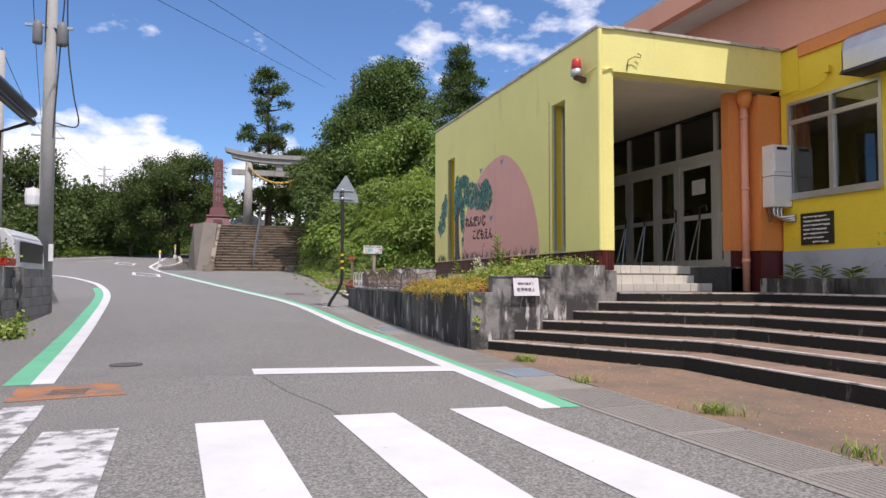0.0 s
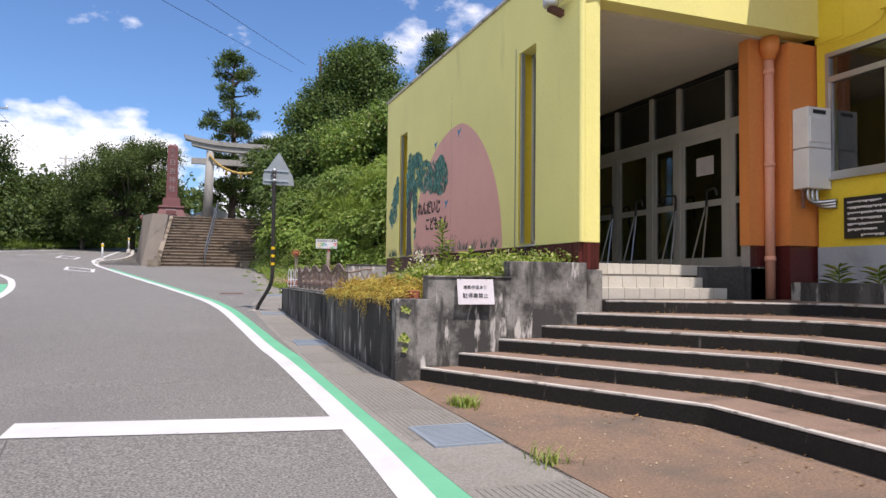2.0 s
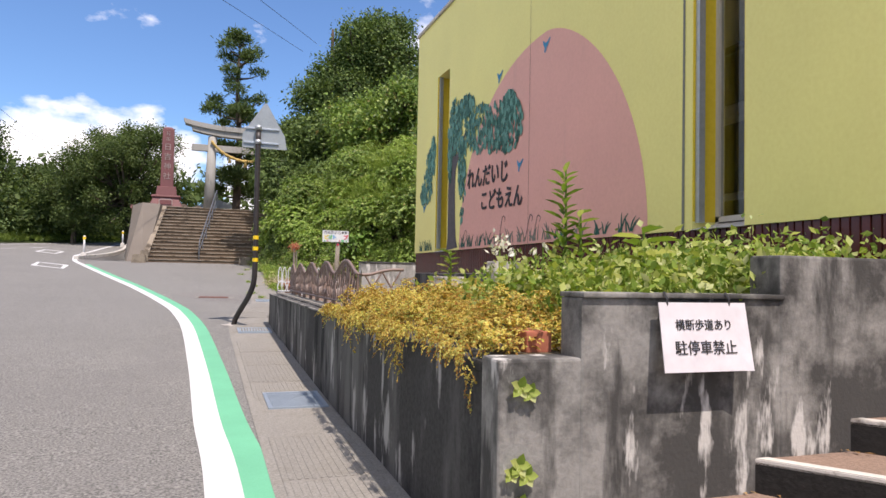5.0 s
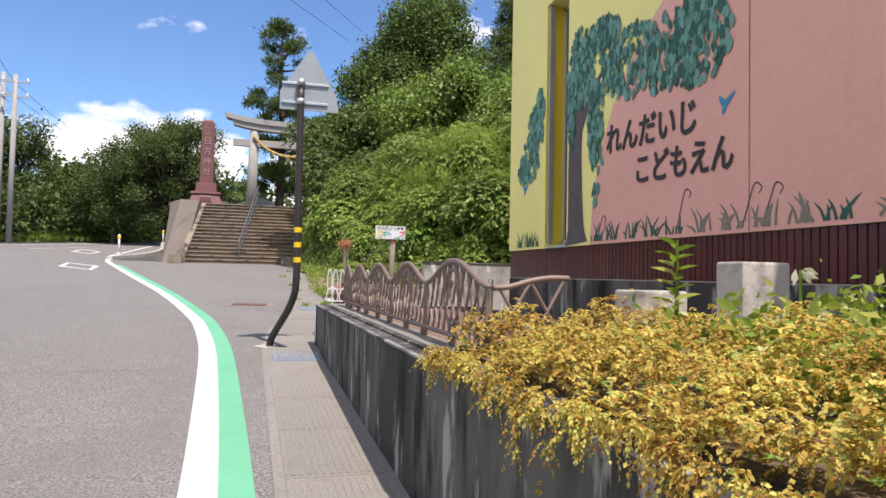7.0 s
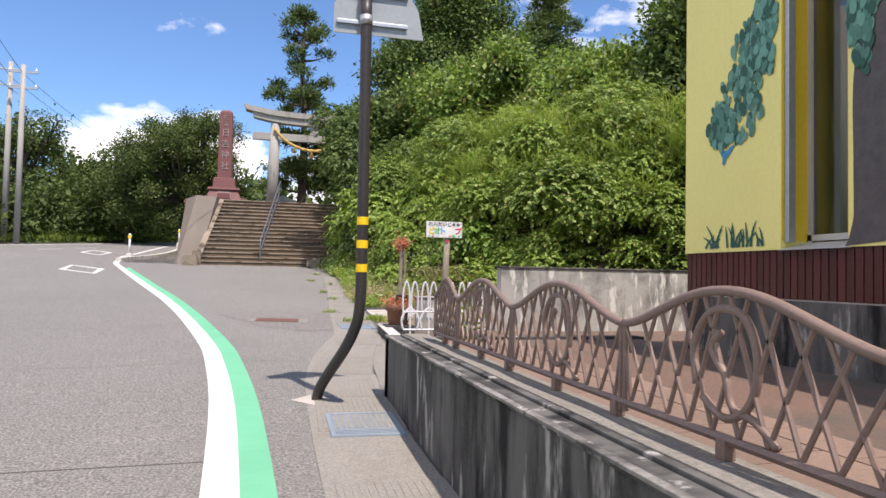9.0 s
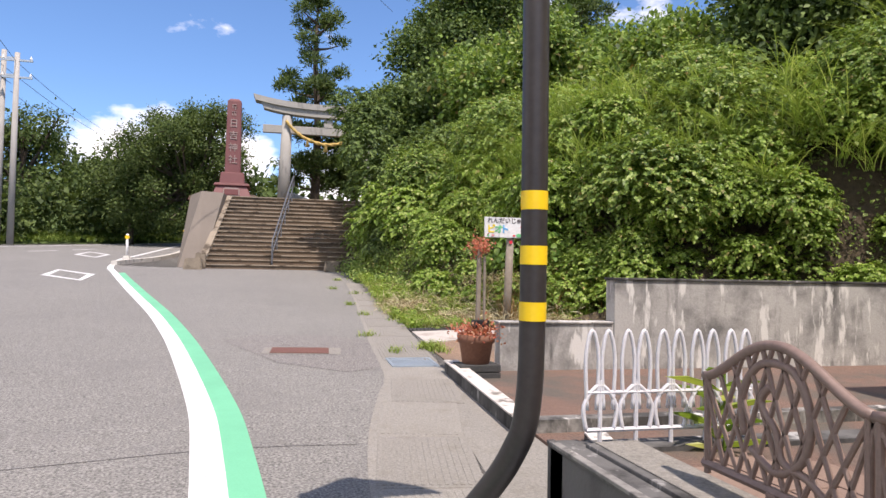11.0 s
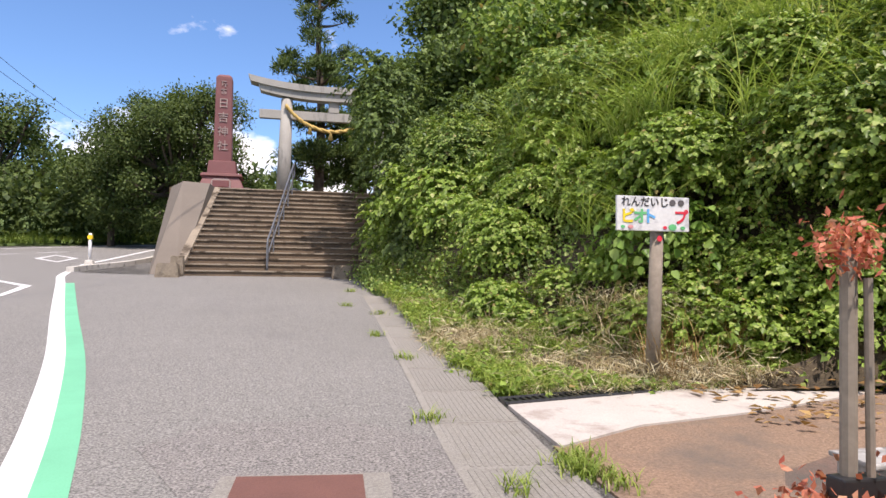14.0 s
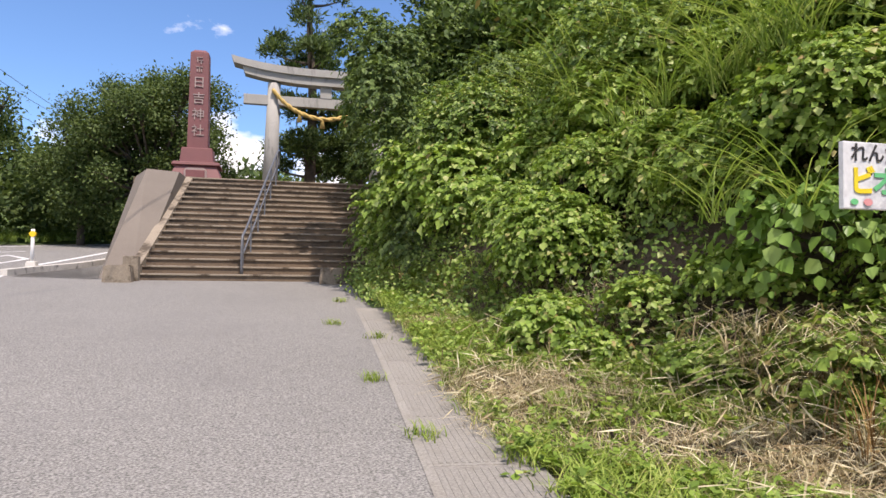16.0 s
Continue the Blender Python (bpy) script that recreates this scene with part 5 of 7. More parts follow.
for x in (3.86, 4.02, 4.18, 4.34, 4.5):
    for d in (-0.036, 0.036):
        part("ear_loop", tube(smooth_path([(x + d - 0.02, 19.0, 0.98), (x + d - 0.028, 19.0, 1.19), (x + d, 19.0, 1.3 - 0.05 * ((x * 50) % 2 > 1)), (x + d + 0.028, 19.0, 1.19), (x + d + 0.02, 19.0, 0.98)], 5), 0.008, 6), M_WHITE_FENCE, wf, "", True)
    part("body_loop", tube(smooth_path([(x - 0.06, 19.0, 0.9), (x - 0.07, 19.0, 1.0), (x, 19.0, 1.08), (x + 0.07, 19.0, 1.0), (x + 0.06, 19.0, 0.9)], 5), 0.009, 6), M_WHITE_FENCE, wf, "", True)
    part("upright", tube([(x, 19.0, 0.84), (x, 19.0, 1.1)], 0.009, 6), M_WHITE_FENCE, wf)
part("rail", tube([(3.8, 19.0, 0.9), (4.56, 19.0, 0.9)], 0.01, 6), M_WHITE_FENCE, wf)
part("rail", tube([(3.8, 19.0, 1.05), (4.56, 19.0, 1.05)], 0.009, 6), M_WHITE_FENCE, wf)
for x, y, h in ((5.3, 13.15, 0.45), (4.75, 13.2, 0.3)):
    blk = thing("concrete_post_block", (x, y, 0.9), "pale square concrete block in the flower bed", "concrete block")
    part("block", box(x - 0.14, x + 0.14, y - 0.1, y + 0.1, 0.88, 0.9 + h, 0.012), M_COPING, blk)
brk = thing("brick", (3.93, 9.82, 0.895), "single red brick lying in the stonecrop", "brick")
part("brick_body", box(3.87, 3.985, 9.72, 9.93, 0.895, 0.985, 0.008), M_BRICK, brk)

# ---- road sign seen from behind ----
sp = thing("warning_sign", (3.11, 18.98, 0.33), "dark bent steel pole with yellow bands and grey sign back", "road sign")
spine = [(3.1, 18.98, 0.3), (3.12, 18.96, 0.42), (3.18, 18.86, 0.56), (3.28, 18.7, 0.76), (3.345, 18.59, 0.93), (3.375, 18.53, 1.1), (3.38, 18.51, 1.5), (3.375, 18.5, 2.4), (3.37, 18.5, 3.45)]
pole_path = smooth_path(spine, 6)
part("pole", tube(pole_path, 0.0425, 20), M_POLE_BLACK, sp, "", True)


def pole_at(z):
    for p, q in zip(pole_path, pole_path[1:]):
        if p.z <= z <= q.z:
            return p.lerp(q, (z - p.z) / (q.z - p.z))
    return pole_path[-1]


for z in (1.373, 1.552, 1.727):
    part("band", tube([pole_at(z), pole_at(z + 0.06)], 0.044, 20, None, False), M_YELLOW_BAND, sp, "yellow reflective band", True)
part("cap", lathe([(0.045, 0), (0.045, 0.02), (0.03, 0.035)], (3.37, 18.5, 3.44), 16), M_POLE_BLACK, sp)
part("sign_plate", prism([(3.13, 3.2), (3.83, 3.2), (3.79, 3.42), (3.5, 3.93), (3.46, 3.93), (3.13, 3.42)], 18.57, 18.583, "y"), M_SIGN_BACK, sp, "grey sheet metal back of a five-sided sign")
for z in (3.27, 3.5):
    part("clamp_rail", box(3.15, 3.7, 18.548, 18.57, z, z + 0.03, 0.003), M_GALV, sp)
    part("clamp", tube([(3.37, 18.5, z - 0.02), (3.37, 18.5, z + 0.05)], 0.05, 16), M_GALV, sp, "galvanised clamp", True)
part("footing", drape([[(2.9, 18.98), (3.08, 18.78), (3.3, 19.0), (3.12, 19.2)]], 0.006, 0.008), M_MORTAR_PALE, sp, "pale mortar patch")

# ---- pot and sign of the garden ----
pot = thing("flower_pot", (4.5, 23.0, 0.65), "terracotta pot of red flowers on black blocks", "flower pot")
part("pot_body", lathe([(0.125, 0), (0.135, 0.01), (0.165, 0.2), (0.185, 0.215), (0.19, 0.29), (0.168, 0.29), (0.155, 0.24), (0.0, 0.24)], (4.5, 23.0, 0.64), 24), M_TERRACOTTA, pot, "", True)
for z in (0.5, 0.575):
    part("block", box(4.3, 4.71, 22.84, 23.14, z, z + 0.068, 0.008), M_BLACK_BLOCK, pot, "black plastic block")
part("stake", tube([(4.52, 23.03, 0.85), (4.53, 23.03, 1.8)], 0.026, 8), M_WOOD_POST, pot, "grey wooden stake")
part("stake", tube([(4.58, 23.0, 0.88), (4.575, 23.0, 1.7)], 0.014, 8), M_WOOD_POST, pot, "grey wooden stake")
part("clamp", box(4.46, 4.63, 22.98, 23.06, 1.0, 1.07, 0.008), M_BLACK_PLASTIC, pot, "black stake clamp")
board = thing("garden_sign", (6.27, 27.15, 0.9), "hand-painted white wooden sign on a weathered post", "sign")
part("post", tube([(6.22, 27.16, 0.7), (6.24, 27.16, 1.3), (6.27, 27.16, 2.2)], [0.068, 0.066, 0.062], 12), M_WOOD_POST, board, "", True)
part("panel", box(5.8, 6.56, 27.07, 27.1, 2.13, 2.46, 0.006), M_BOARD, board)
face = lambda x, z: Matrix.Translation((x, 27.066, z)) @ Matrix.Rotation(radians(90), 4, "X")
letters("れんだいじ", face(6.09, 2.4), 0.1, M_BLACK_PAINT, board, spread=0.001)
for ch, x, c in (("ビ", 5.91, "yellow"), ("オ", 6.04, "green"), ("ト", 6.14, "blue"), ("プ", 6.47, "red")):
    letters(ch, face(x, 2.26), 0.15, M_COLOURS[c], board, spread=0.005)
for x, z, r, c in ((5.94, 2.165, 0.026, "pink"), (6.3, 2.165, 0.022, "red"), (6.38, 2.17, 0.044, "green"), (6.49, 2.165, 0.026, "green"), (5.86, 2.165, 0.022, "green")):
    part("blot", prism([(x + r * math.cos(k), z + 0.7 * r * math.sin(k)) for k in np.linspace(0, 6.28, 11)[:10]], 27.064, 27.068, "y"), M_COLOURS[c], board, "round painted leaf")
for x in (6.38, 6.47):
    part("blot", prism([(x + 0.034 * math.cos(k), 2.405 + 0.03 * math.sin(k)) for k in np.linspace(0, 6.28, 11)[:10]], 27.064, 27.068, "y"), M_MURAL_TRUNK, board, "dark painted face")
part("badge", lathe([(0.028, 0), (0.028, 0.004)], (0, 0, 0), 12), M_COLOURS["red"], board, "small red round badge").matrix_basis = Matrix.Translation((6.255, 27.09, 2.06)) @ Matrix.Rotation(radians(90), 4, "X")
gr = thing("trench_grate", (5.2, 26.5, 0.66), "black slotted trench drain grating by the slab", "drain grate")
for i in range(24):
    u = i / 23
    x, y = 4.5 + 1.42 * u, 26.44 + 0.28 * u
    part("bar", box(x - 0.014, x + 0.014, y - 0.09, y + 0.09, lie(y) + 0.02, lie(y) + 0.05), M_BLACK_PLASTIC, gr)
part("rim", tube([(4.48, 26.36, lie(26.4) + 0.04), (5.95, 26.64, lie(26.6) + 0.04)], 0.016, 6), M_BLACK_PLASTIC, gr)
part("rim", tube([(4.48, 26.54, lie(26.5) + 0.04), (5.95, 26.82, lie(26.8) + 0.04)], 0.016, 6), M_BLACK_PLASTIC, gr)

# ---- shrine approach ----
stair = thing("stone_staircase", (2.3, 43, 1.6), "wide brown stone staircase to the shrine", "staircase")
NS, SZ0, SZ1, SY0, SY1 = 17, 1.55, 4.6, 40.6, 46.0
for i in range(NS):
    z0, z1 = SZ0 + (SZ1 - SZ0) * i / NS, SZ0 + (SZ1 - SZ0) * (i + 1) / NS
    y0 = SY0 + (SY1 - SY0) * i / (NS - 1)
    xl = 0.05 + 0.5 * i / NS
    st = part("step", box(xl, 6.6, y0 + 0.02, 46.6, z0 - 0.2, z1 - 0.03), M_STAIR, stair)
    part("tread", box(xl, 6.6, y0 - 0.015, y0 + 0.36, z1 - 0.045, z1, 0.01), M_STAIR_EDGE, st, "worn pale tread edge")
part("stringer", prism([(40.5, 1.75), (41.4, 2.2), (46.1, 4.62), (46.1, 4.2), (41.0, 1.4), (40.5, 1.4)], -0.08, 0.14, "x"), M_STAIR_EDGE, stair, "pale stone stringer")
STR = bpy.data.objects["stringer"]
for v in STR.data.vertices:
    v.co.x += 0.46 * (v.co.y - 40.6) / 5.4
part("newel", box(-0.12, 0.2, 40.35, 40.6, 1.5, 2.1, 0.02), M_STAIR_EDGE, stair)
for x in (-0.15, 4.35):
    bl = thing("stone_block", (x, 40.2, 1.5), "weathered yellow-brown stone block at the stair foot", "stone block", "stair blocks")
    part("block", prism([(x - 0.3, 1.45), (x + 0.3, 1.45), (x + 0.25, 1.9), (x - 0.25, 1.9)], 39.95, 40.4, "y", None, 0.03), M_STAIR_EDGE, bl)
wing = tagged(new("wing_wall"), "smooth brown-grey concrete wing wall beside the stairs", "retaining wall", kind="structure")
wb = prism([(-0.78, 40.62), (-0.02, 40.62), (0.42, 46.4), (0.42, 64), (-1.6, 64), (-1.45, 46.4)], 1.2, 4.6, "z")
for v in wb.verts:
    if v.co.z > 2 and v.co.y < 41:
        v.co.x, v.co.y, v.co.z = (v.co.x + 0.35 if v.co.x < -0.4 else 0.36), 45.0 if v.co.x > -0.4 else 44.6, 4.6
    elif v.co.z > 2 and v.co.x < -1:
        v.co.x += 0.4
part("wall", wb, M_SHOTCRETE, wing)
plateau = tagged(part("shrine_terrace", prism([(-1.1, 46.3), (8, 46.3), (40, 50), (40, 95), (-1.1, 95)], 3.0, 4.59), M_SOIL), "level earth terrace of the shrine", "terrace", kind="structure")
rail_t = thing("handrail", (2.4, 43, 2.5), "grey steel pipe handrail up the stairs", "handrail")
RA, RB = Vector((2.33, 40.85, 1.7)), Vector((3.05, 46.1, 4.62))
up = Vector((0, 0, 0.86))
part("rail", tube(smooth_path([RA + Vector((0, 0, 0.0)), RA + up * 0.95, RA.lerp(RB, 0.08) + up, RA.lerp(RB, 0.5) + up, RB + up, RB + up + Vector((0.05, 0.45, 0.02)), RB + Vector((0.05, 0.5, 0.5))], 4), 0.028, 8), M_RAIL, rail_t, "", True)
part("lower_rail", tube([RA.lerp(RB, 0.02) + up * 0.5, RB + up * 0.5], 0.02, 8), M_RAIL, rail_t)
for k in range(6):
    p = RA.lerp(RB, 0.02 + 0.19 * k)
    part("post", tube([p - Vector((0, 0, 0.15)), p + up], 0.022, 8), M_RAIL, rail_t)
mon = thing("stone_monument", (0.4, 48.5, 4.6), "tall red-brown stone pillar with carved shrine name", "monument")


def taper(cx, cy, w0, d0, w1, d1, z0, z1):
    bm = box(-0.5, 0.5, -0.5, 0.5, 0, 1, 0.0)
    for v in bm.verts:
        k = v.co.z
        v.co = Vector((cx + v.co.x * (w0 + (w1 - w0) * k), cy + v.co.y * (d0 + (d1 - d0) * k), z0 + (z1 - z0) * k))
    bmesh.ops.bevel(bm, geom=bm.edges[:], offset=0.02, segments=1, affect="EDGES")
    return bm


MXC, MYC = 0.42, 48.95
part("ledge", taper(MXC - 0.3, MYC, 2.9, 2.4, 2.8, 2.3, 4.55, 4.74), M_RED_STONE, mon)
part("pedestal", taper(MXC, MYC, 1.75, 1.5, 1.3, 1.15, 4.74, 5.3), M_RED_STONE, mon)
part("cornice", taper(MXC, MYC, 1.55, 1.35, 1.45, 1.3, 5.3, 5.42), M_RED_STONE, mon)
part("upper_base", taper(MXC, MYC, 1.08, 1.0, 0.98, 0.9, 5.42, 5.92), M_RED_STONE, mon)
part("pillar", taper(MXC, MYC, 0.68, 0.62, 0.6, 0.54, 5.92, 9.2), M_RED_STONE, mon)
part("cap", taper(MXC, MYC, 0.6, 0.54, 0.36, 0.3, 9.2, 9.32), M_RED_STONE, mon)
part("relief", prism([(MXC - 0.36, 4.86), (MXC - 0.28, 4.8), (MXC + 0.28, 4.8), (MXC + 0.36, 4.86), (MXC + 0.36, 5.12), (MXC + 0.28, 5.2), (MXC - 0.28, 5.2), (MXC - 0.36, 5.12)], 48.2, 48.34, "y", None, 0.02), M_CARVED, mon, "paler carved frame")
part("relief_field", box(MXC - 0.3, MXC + 0.3, 48.17, 48.3, 4.87, 5.13, 0.02), M_RED_STONE, mon)
for ch, z in (("日", 8.15), ("吉", 7.6), ("神", 7.05), ("社", 6.5)):
    letters(ch, Matrix.Translation((MXC, MYC - 0.325 + 0.012 * (z - 6), z)) @ Matrix.Rotation(radians(89.2), 4, "X"), 0.42, M_CARVED, mon, name="carved_letter", spread=0.0, thick=0.012)
for dx, z, w, h in ((0, 9.02, 0.2, 0.02), (-0.06, 8.93, 0.03, 0.14), (0.05, 8.92, 0.14, 0.02), (0.05, 8.86, 0.03, 0.12), (0, 8.7, 0.22, 0.02), (0, 8.62, 0.03, 0.2), (-0.07, 8.58, 0.03, 0.1), (0.07, 8.58, 0.03, 0.1)):
    part("carved_bar", box(MXC + dx - w / 2, MXC + dx + w / 2, MYC - 0.305, MYC - 0.27, z - h / 2, z + h / 2), M_CARVED, mon)
torii = thing("torii_gate", (5.3, 56.3, 4.6), "pale granite shrine gate with sagging straw rope", "torii gate")
TXL, TXR, TY = 2.67, 7.58, 56.3
for x in (TXL, TXR):
    s = 1 if x == TXL else -1
    part("column", tube([(x, TY, 4.5), (x + 0.14 * s, TY, 10.35)], [0.36, 0.28], 20), M_GRANITE, torii, "", True)
    part("base_stone", lathe([(0.45, 0), (0.45, 0.12), (0.36, 0.22)], (x, TY, 4.55), 20), M_GRANITE, torii)


def beam(x0, x1, z0, z1, lift, d, bm=None):
    n = 24
    top = [(x0 + (x1 - x0) * k / n, z1 + lift * abs(2 * k / n - 1) ** 2.6) for k in range(n + 1)]
    bot = [(x0 + 0.12 + (x1 - x0 - 0.24) * k / n, z0 + lift * abs(2 * k / n - 1) ** 2.6) for k in range(n + 1)]
    return prism(bot + top[::-1], TY - d, TY + d, "y")


part("crossbeam", beam(0.93, 9.3, 10.72, 11.05, 0.38, 0.42), M_GRANITE, torii, "curved upper crossbeam")
part("second_beam", beam(1.4, 8.85, 10.34, 10.72, 0.34, 0.31), M_GRANITE, torii)
part("tie_beam", box(1.48, 8.8, TY - 0.15, TY + 0.15, 9.35, 9.79, 0.02), M_GRANITE, torii)
part("strut", box(4.87, 5.39, TY - 0.17, TY + 0.17, 9.79, 10.36, 0.02), M_GRANITE, torii)
rope_pts = smooth_path([(2.75, 55.95, 10.0), (3.2, 55.93, 9.5), (3.9, 55.93, 9.04), (4.93, 55.93, 8.78), (5.97, 55.93, 8.95), (6.9, 55.93, 9.48), (7.4, 55.95, 9.94)], 6)
for k in range(2):
    part("rope_strand", tube([p + Vector((0, 0.045 * math.cos(i * 1.3 + k * math.pi), 0.045 * math.sin(i * 1.3 + k * math.pi))) for i, p in enumerate(rope_pts)], 0.07, 8), M_ROPE, torii, "twisted straw rope", True)
for x, z in ((3.95, 8.9), (4.98, 8.67), (6.02, 8.84)):
    part("tassel", lathe([(0.03, 0.28), (0.06, 0.2), (0.05, 0.1), (0.13, -0.25), (0.0, -0.26)], (x, 55.93, z - 0.05), 10), M_ROPE, torii, "straw tassel", True)
for x, y, h in ((1.25, 50.5, 0.55), (2.05, 53, 0.7)):
    ro = thing("standing_stone", (x, y, 4.55), "dark rough upright stone on the terrace", "stone", "terrace stones")
    part("rock", lathe([(0.35, -0.1), (0.37, 0.2), (0.3, h * 0.8), (0.18, h), (0.05, h * 1.05)], (x, y, 4.58), 9), M_BARK, ro)
shed = thing("shrine_roof", (2.6, 68, 5), "low grey roofed hut behind the gate", "hut")
part("roof", prism([(1.0, 6.2), (3.4, 7.1), (5.8, 6.2), (5.8, 6.05), (1.0, 6.05)], 66, 71, "y"), M_GALV, shed)
part("wall", box(1.3, 5.5, 66.3, 70.7, 4.55, 6.1), M_TIMBER, shed)
kerb = tagged(part("road_kerb", drape(strip(KERB, 0, 0.2), -0.05, 0.2), M_COPING), "pale concrete kerb round the shrine forecourt", "kerb", kind="structure")
dl = thing("delineator_post", (-2.8, 43.3, 1.7), "white road delineator post with orange reflector", "delineator post")
DY = 43.3
part("base_block", taper(-2.8, DY, 0.3, 0.35, 0.2, 0.25, 1.68, 1.98), M_COPING, dl)
part("post", tube([(-2.8, DY, 1.9), (-2.8, DY, 2.78)], 0.045, 12), M_WHITE_PAINT, dl, "", True)
part("reflector", tube([(-2.8, DY - 0.05, 2.66), (-2.8, DY + 0.05, 2.66)], 0.075, 12), M_YELLOW_BAND, dl, "orange reflector")
dl2 = copy_thing(dl, Matrix.Translation((-2.6, 57, 2.7)))

# ---- far roadside: rail, hut and poles ----
def utility_pole(x, y, h, r=0.17, arms=True):
    z = lie(y)
    p = thing("utility_pole", (x, y, z), "grey concrete utility pole with crossarms and wires", "utility pole", "utility poles")
    part("pole", tube([(x, y, z - 0.1), (x, y, z + h)], [r, r * 0.72], 14), M_UTILITY, p, "", True)
    if arms:
        for dz in (0.4, 1.3):
            part("crossarm", box(x - 0.75, x + 0.75, y - 0.05, y + 0.05, z + h - dz - 0.05, z + h - dz + 0.05), M_GALV, p)
            for dx in (-0.65, 0, 0.65):
                part("insulator", lathe([(0.04, 0), (0.07, 0.05), (0.04, 0.12), (0.02, 0.2)], (x + dx, y, z + h - dz + 0.05), 8), M_WHITE_PAINT, p)
    return p


near_pole = utility_pole(-4.55, 22.6, 11.5, 0.2)
for x, s in ((-4.88, 0.17), (-4.24, 0.19)):
    part("transformer", lathe([(s * 0.7, 0), (s * 0.8, 0.05), (s * 0.8, 0.55), (s * 0.6, 0.62), (s * 0.3, 0.7)], (x, 22.5, 7.95), 12), M_TRANSFORMER, near_pole, "grey can transformer", True)
part("bracket", box(-5.2, -3.95, 22.45, 22.55, 8.45, 8.52), M_GALV, near_pole)
for k, pts in enumerate(([(-4.35, 22.5, 12.0), (-4.2, 22.5, 9.8), (-4.28, 22.5, 8), (-4.42, 22.5, 5.2)], [(-4.15, 22.5, 12), (-4.1, 22.5, 8.4), (-3.9, 22.4, 6.6), (-3.75, 22.4, 5.6), (-4.35, 22.5, 5.65)], [(-4.62, 22.4, 12), (-4.66, 22.4, 8.0)])):
    part("cable", tube(smooth_path(pts, 6), 0.022, 6), M_CABLE, near_pole, "black drop cable")
part("meter_box", lathe([(0.02, 0), (0.2, 0.04), (0.22, 0.3), (0.2, 0.5), (0.02, 0.54)], (-4.9, 22.6, 3.2), 12), M_WHITE_PAINT, near_pole, "white round mirror back")
part("plate", box(-4.42, -4.3, 22.36, 22.4, 1.6, 2.1), M_WHITE_PAINT, near_pole)
utility_pole(-8.1, 31.5, 9.3, 0.2, False)
utility_pole(-11.75, 56.5, 10.2)
utility_pole(-10.95, 56, 10.0)
utility_pole(-13.2, 98, 10.8)
WIRES = [((-13.5, 3, 8.0), (8.68, 56, 16.9)), ((-10.4, 3, 7.8), (9.6, 56, 17.6)), ((-10.9, 56, 12.1), (-13.2, 98, 15.2)), ((-11.7, 56, 12.0), (-13.7, 98, 15.0)), ((-4.6, 22.6, 11.6), (-11, 56, 12.2)), ((-5.2, 22.6, 11.5), (-11.7, 56, 12.1)), ((-11.2, 56, 10.6), (-14, 98, 13.5)), ((-8.1, 31.5, 10.4), (-11.2, 56, 11.0))]
for a, b in WIRES:
    w = thing("overhead_wire", a, "thin black overhead wire", "wire", "overhead wires")
    a, b = Vector(a), Vector(b)
    sag = 0.0 if a.y < 4 else 0.015 * (b - a).length
    part("wire", tube([a.lerp(b, k / 14) - Vector((0, 0, sag * 4 * (k / 14) * (1 - k / 14))) for k in range(15)], 0.014, 5), M_CABLE, w)

# ---- house corner, van and wall on the far verge ----
house = thing("tiled_house", (-7, 14, 0), "dark timber house with a tiled roof edge", "house")
part("wall", box(-9, -4.12, 8, 15.4, 0, 4.5), M_TIMBER, house)
part("roof", prism([(-3.7, 4.35), (-3.55, 4.45), (-6.6, 7.6), (-9.6, 4.5), (-9.5, 4.35), (-6.6, 7.35)], 7.2, 16.0, "y"), M_TIMBER, house)
for k in range(12):
    u = k / 12
    x, z = -3.55 - 3.05 * u, 4.5 + 3.15 * u
    part("roof_tile", tube([(x, 7.2, z + 0.02), (x, 16.1, z + 0.02)], 0.1, 8), M_ROOF_TILE, house, "row of dark glazed tiles", True)
part("gutter", tube([(-3.52, 7.2, 4.3), (-3.52, 16.05, 4.3)], 0.06, 8), M_BLACK_PLASTIC, house)
part("downpipe", tube([(-3.55, 15.9, 4.28), (-4.0, 15.6, 4.0), (-4.06, 15.5, 0.2)], 0.04, 8), M_TIMBER, house)
bw = tagged(new("block_wall"), "grey concrete block wall along the verge", "wall", kind="structure")
for k in range(5):
    for j in range(12):
        if j < 4 and k > 3:
            continue
        y0 = 13.0 + 0.43 * j + (0.2 if k % 2 else 0)
        y1 = min(y0 + 0.42, 18.15)
        if y1 - y0 < 0.05:
            continue
        part("block", box(-3.66, -3.48, y0, y1, lie(15) + 0.2 * k - 0.05, lie(15) + 0.2 * k + 0.145, 0.008), M_BLOCK_WALL, bw)
part("core", box(-3.64, -3.52, 13.0, 18.12, 0, 1.3), M_BLOCK_WALL, bw)
for y in (13.6, 14.9):
    part("pier", box(-3.72, -3.42, y, y + 0.35, 0, 1.32, 0.01), M_CONCRETE, bw)
tub = thing("red_planter_tub", (-3.6, 14.4, 1.33), "red plastic planter tub with seedlings on the wall", "planter")
part("tub", box(-3.75, -3.45, 14.1, 14.8, 1.33, 1.47, 0.02), M_RED_PLASTIC, tub)
van = thing("parked_van", (-5.2, 20, 0), "white van parked behind the block wall", "van")
part("body", prism([(-6.9, 0.6), (-4.35, 0.6), (-4.35, 1.45), (-4.42, 2.1), (-4.6, 2.3), (-6.9, 2.35)], 18.6, 21.6, "y", None, 0.05), M_VAN, van)
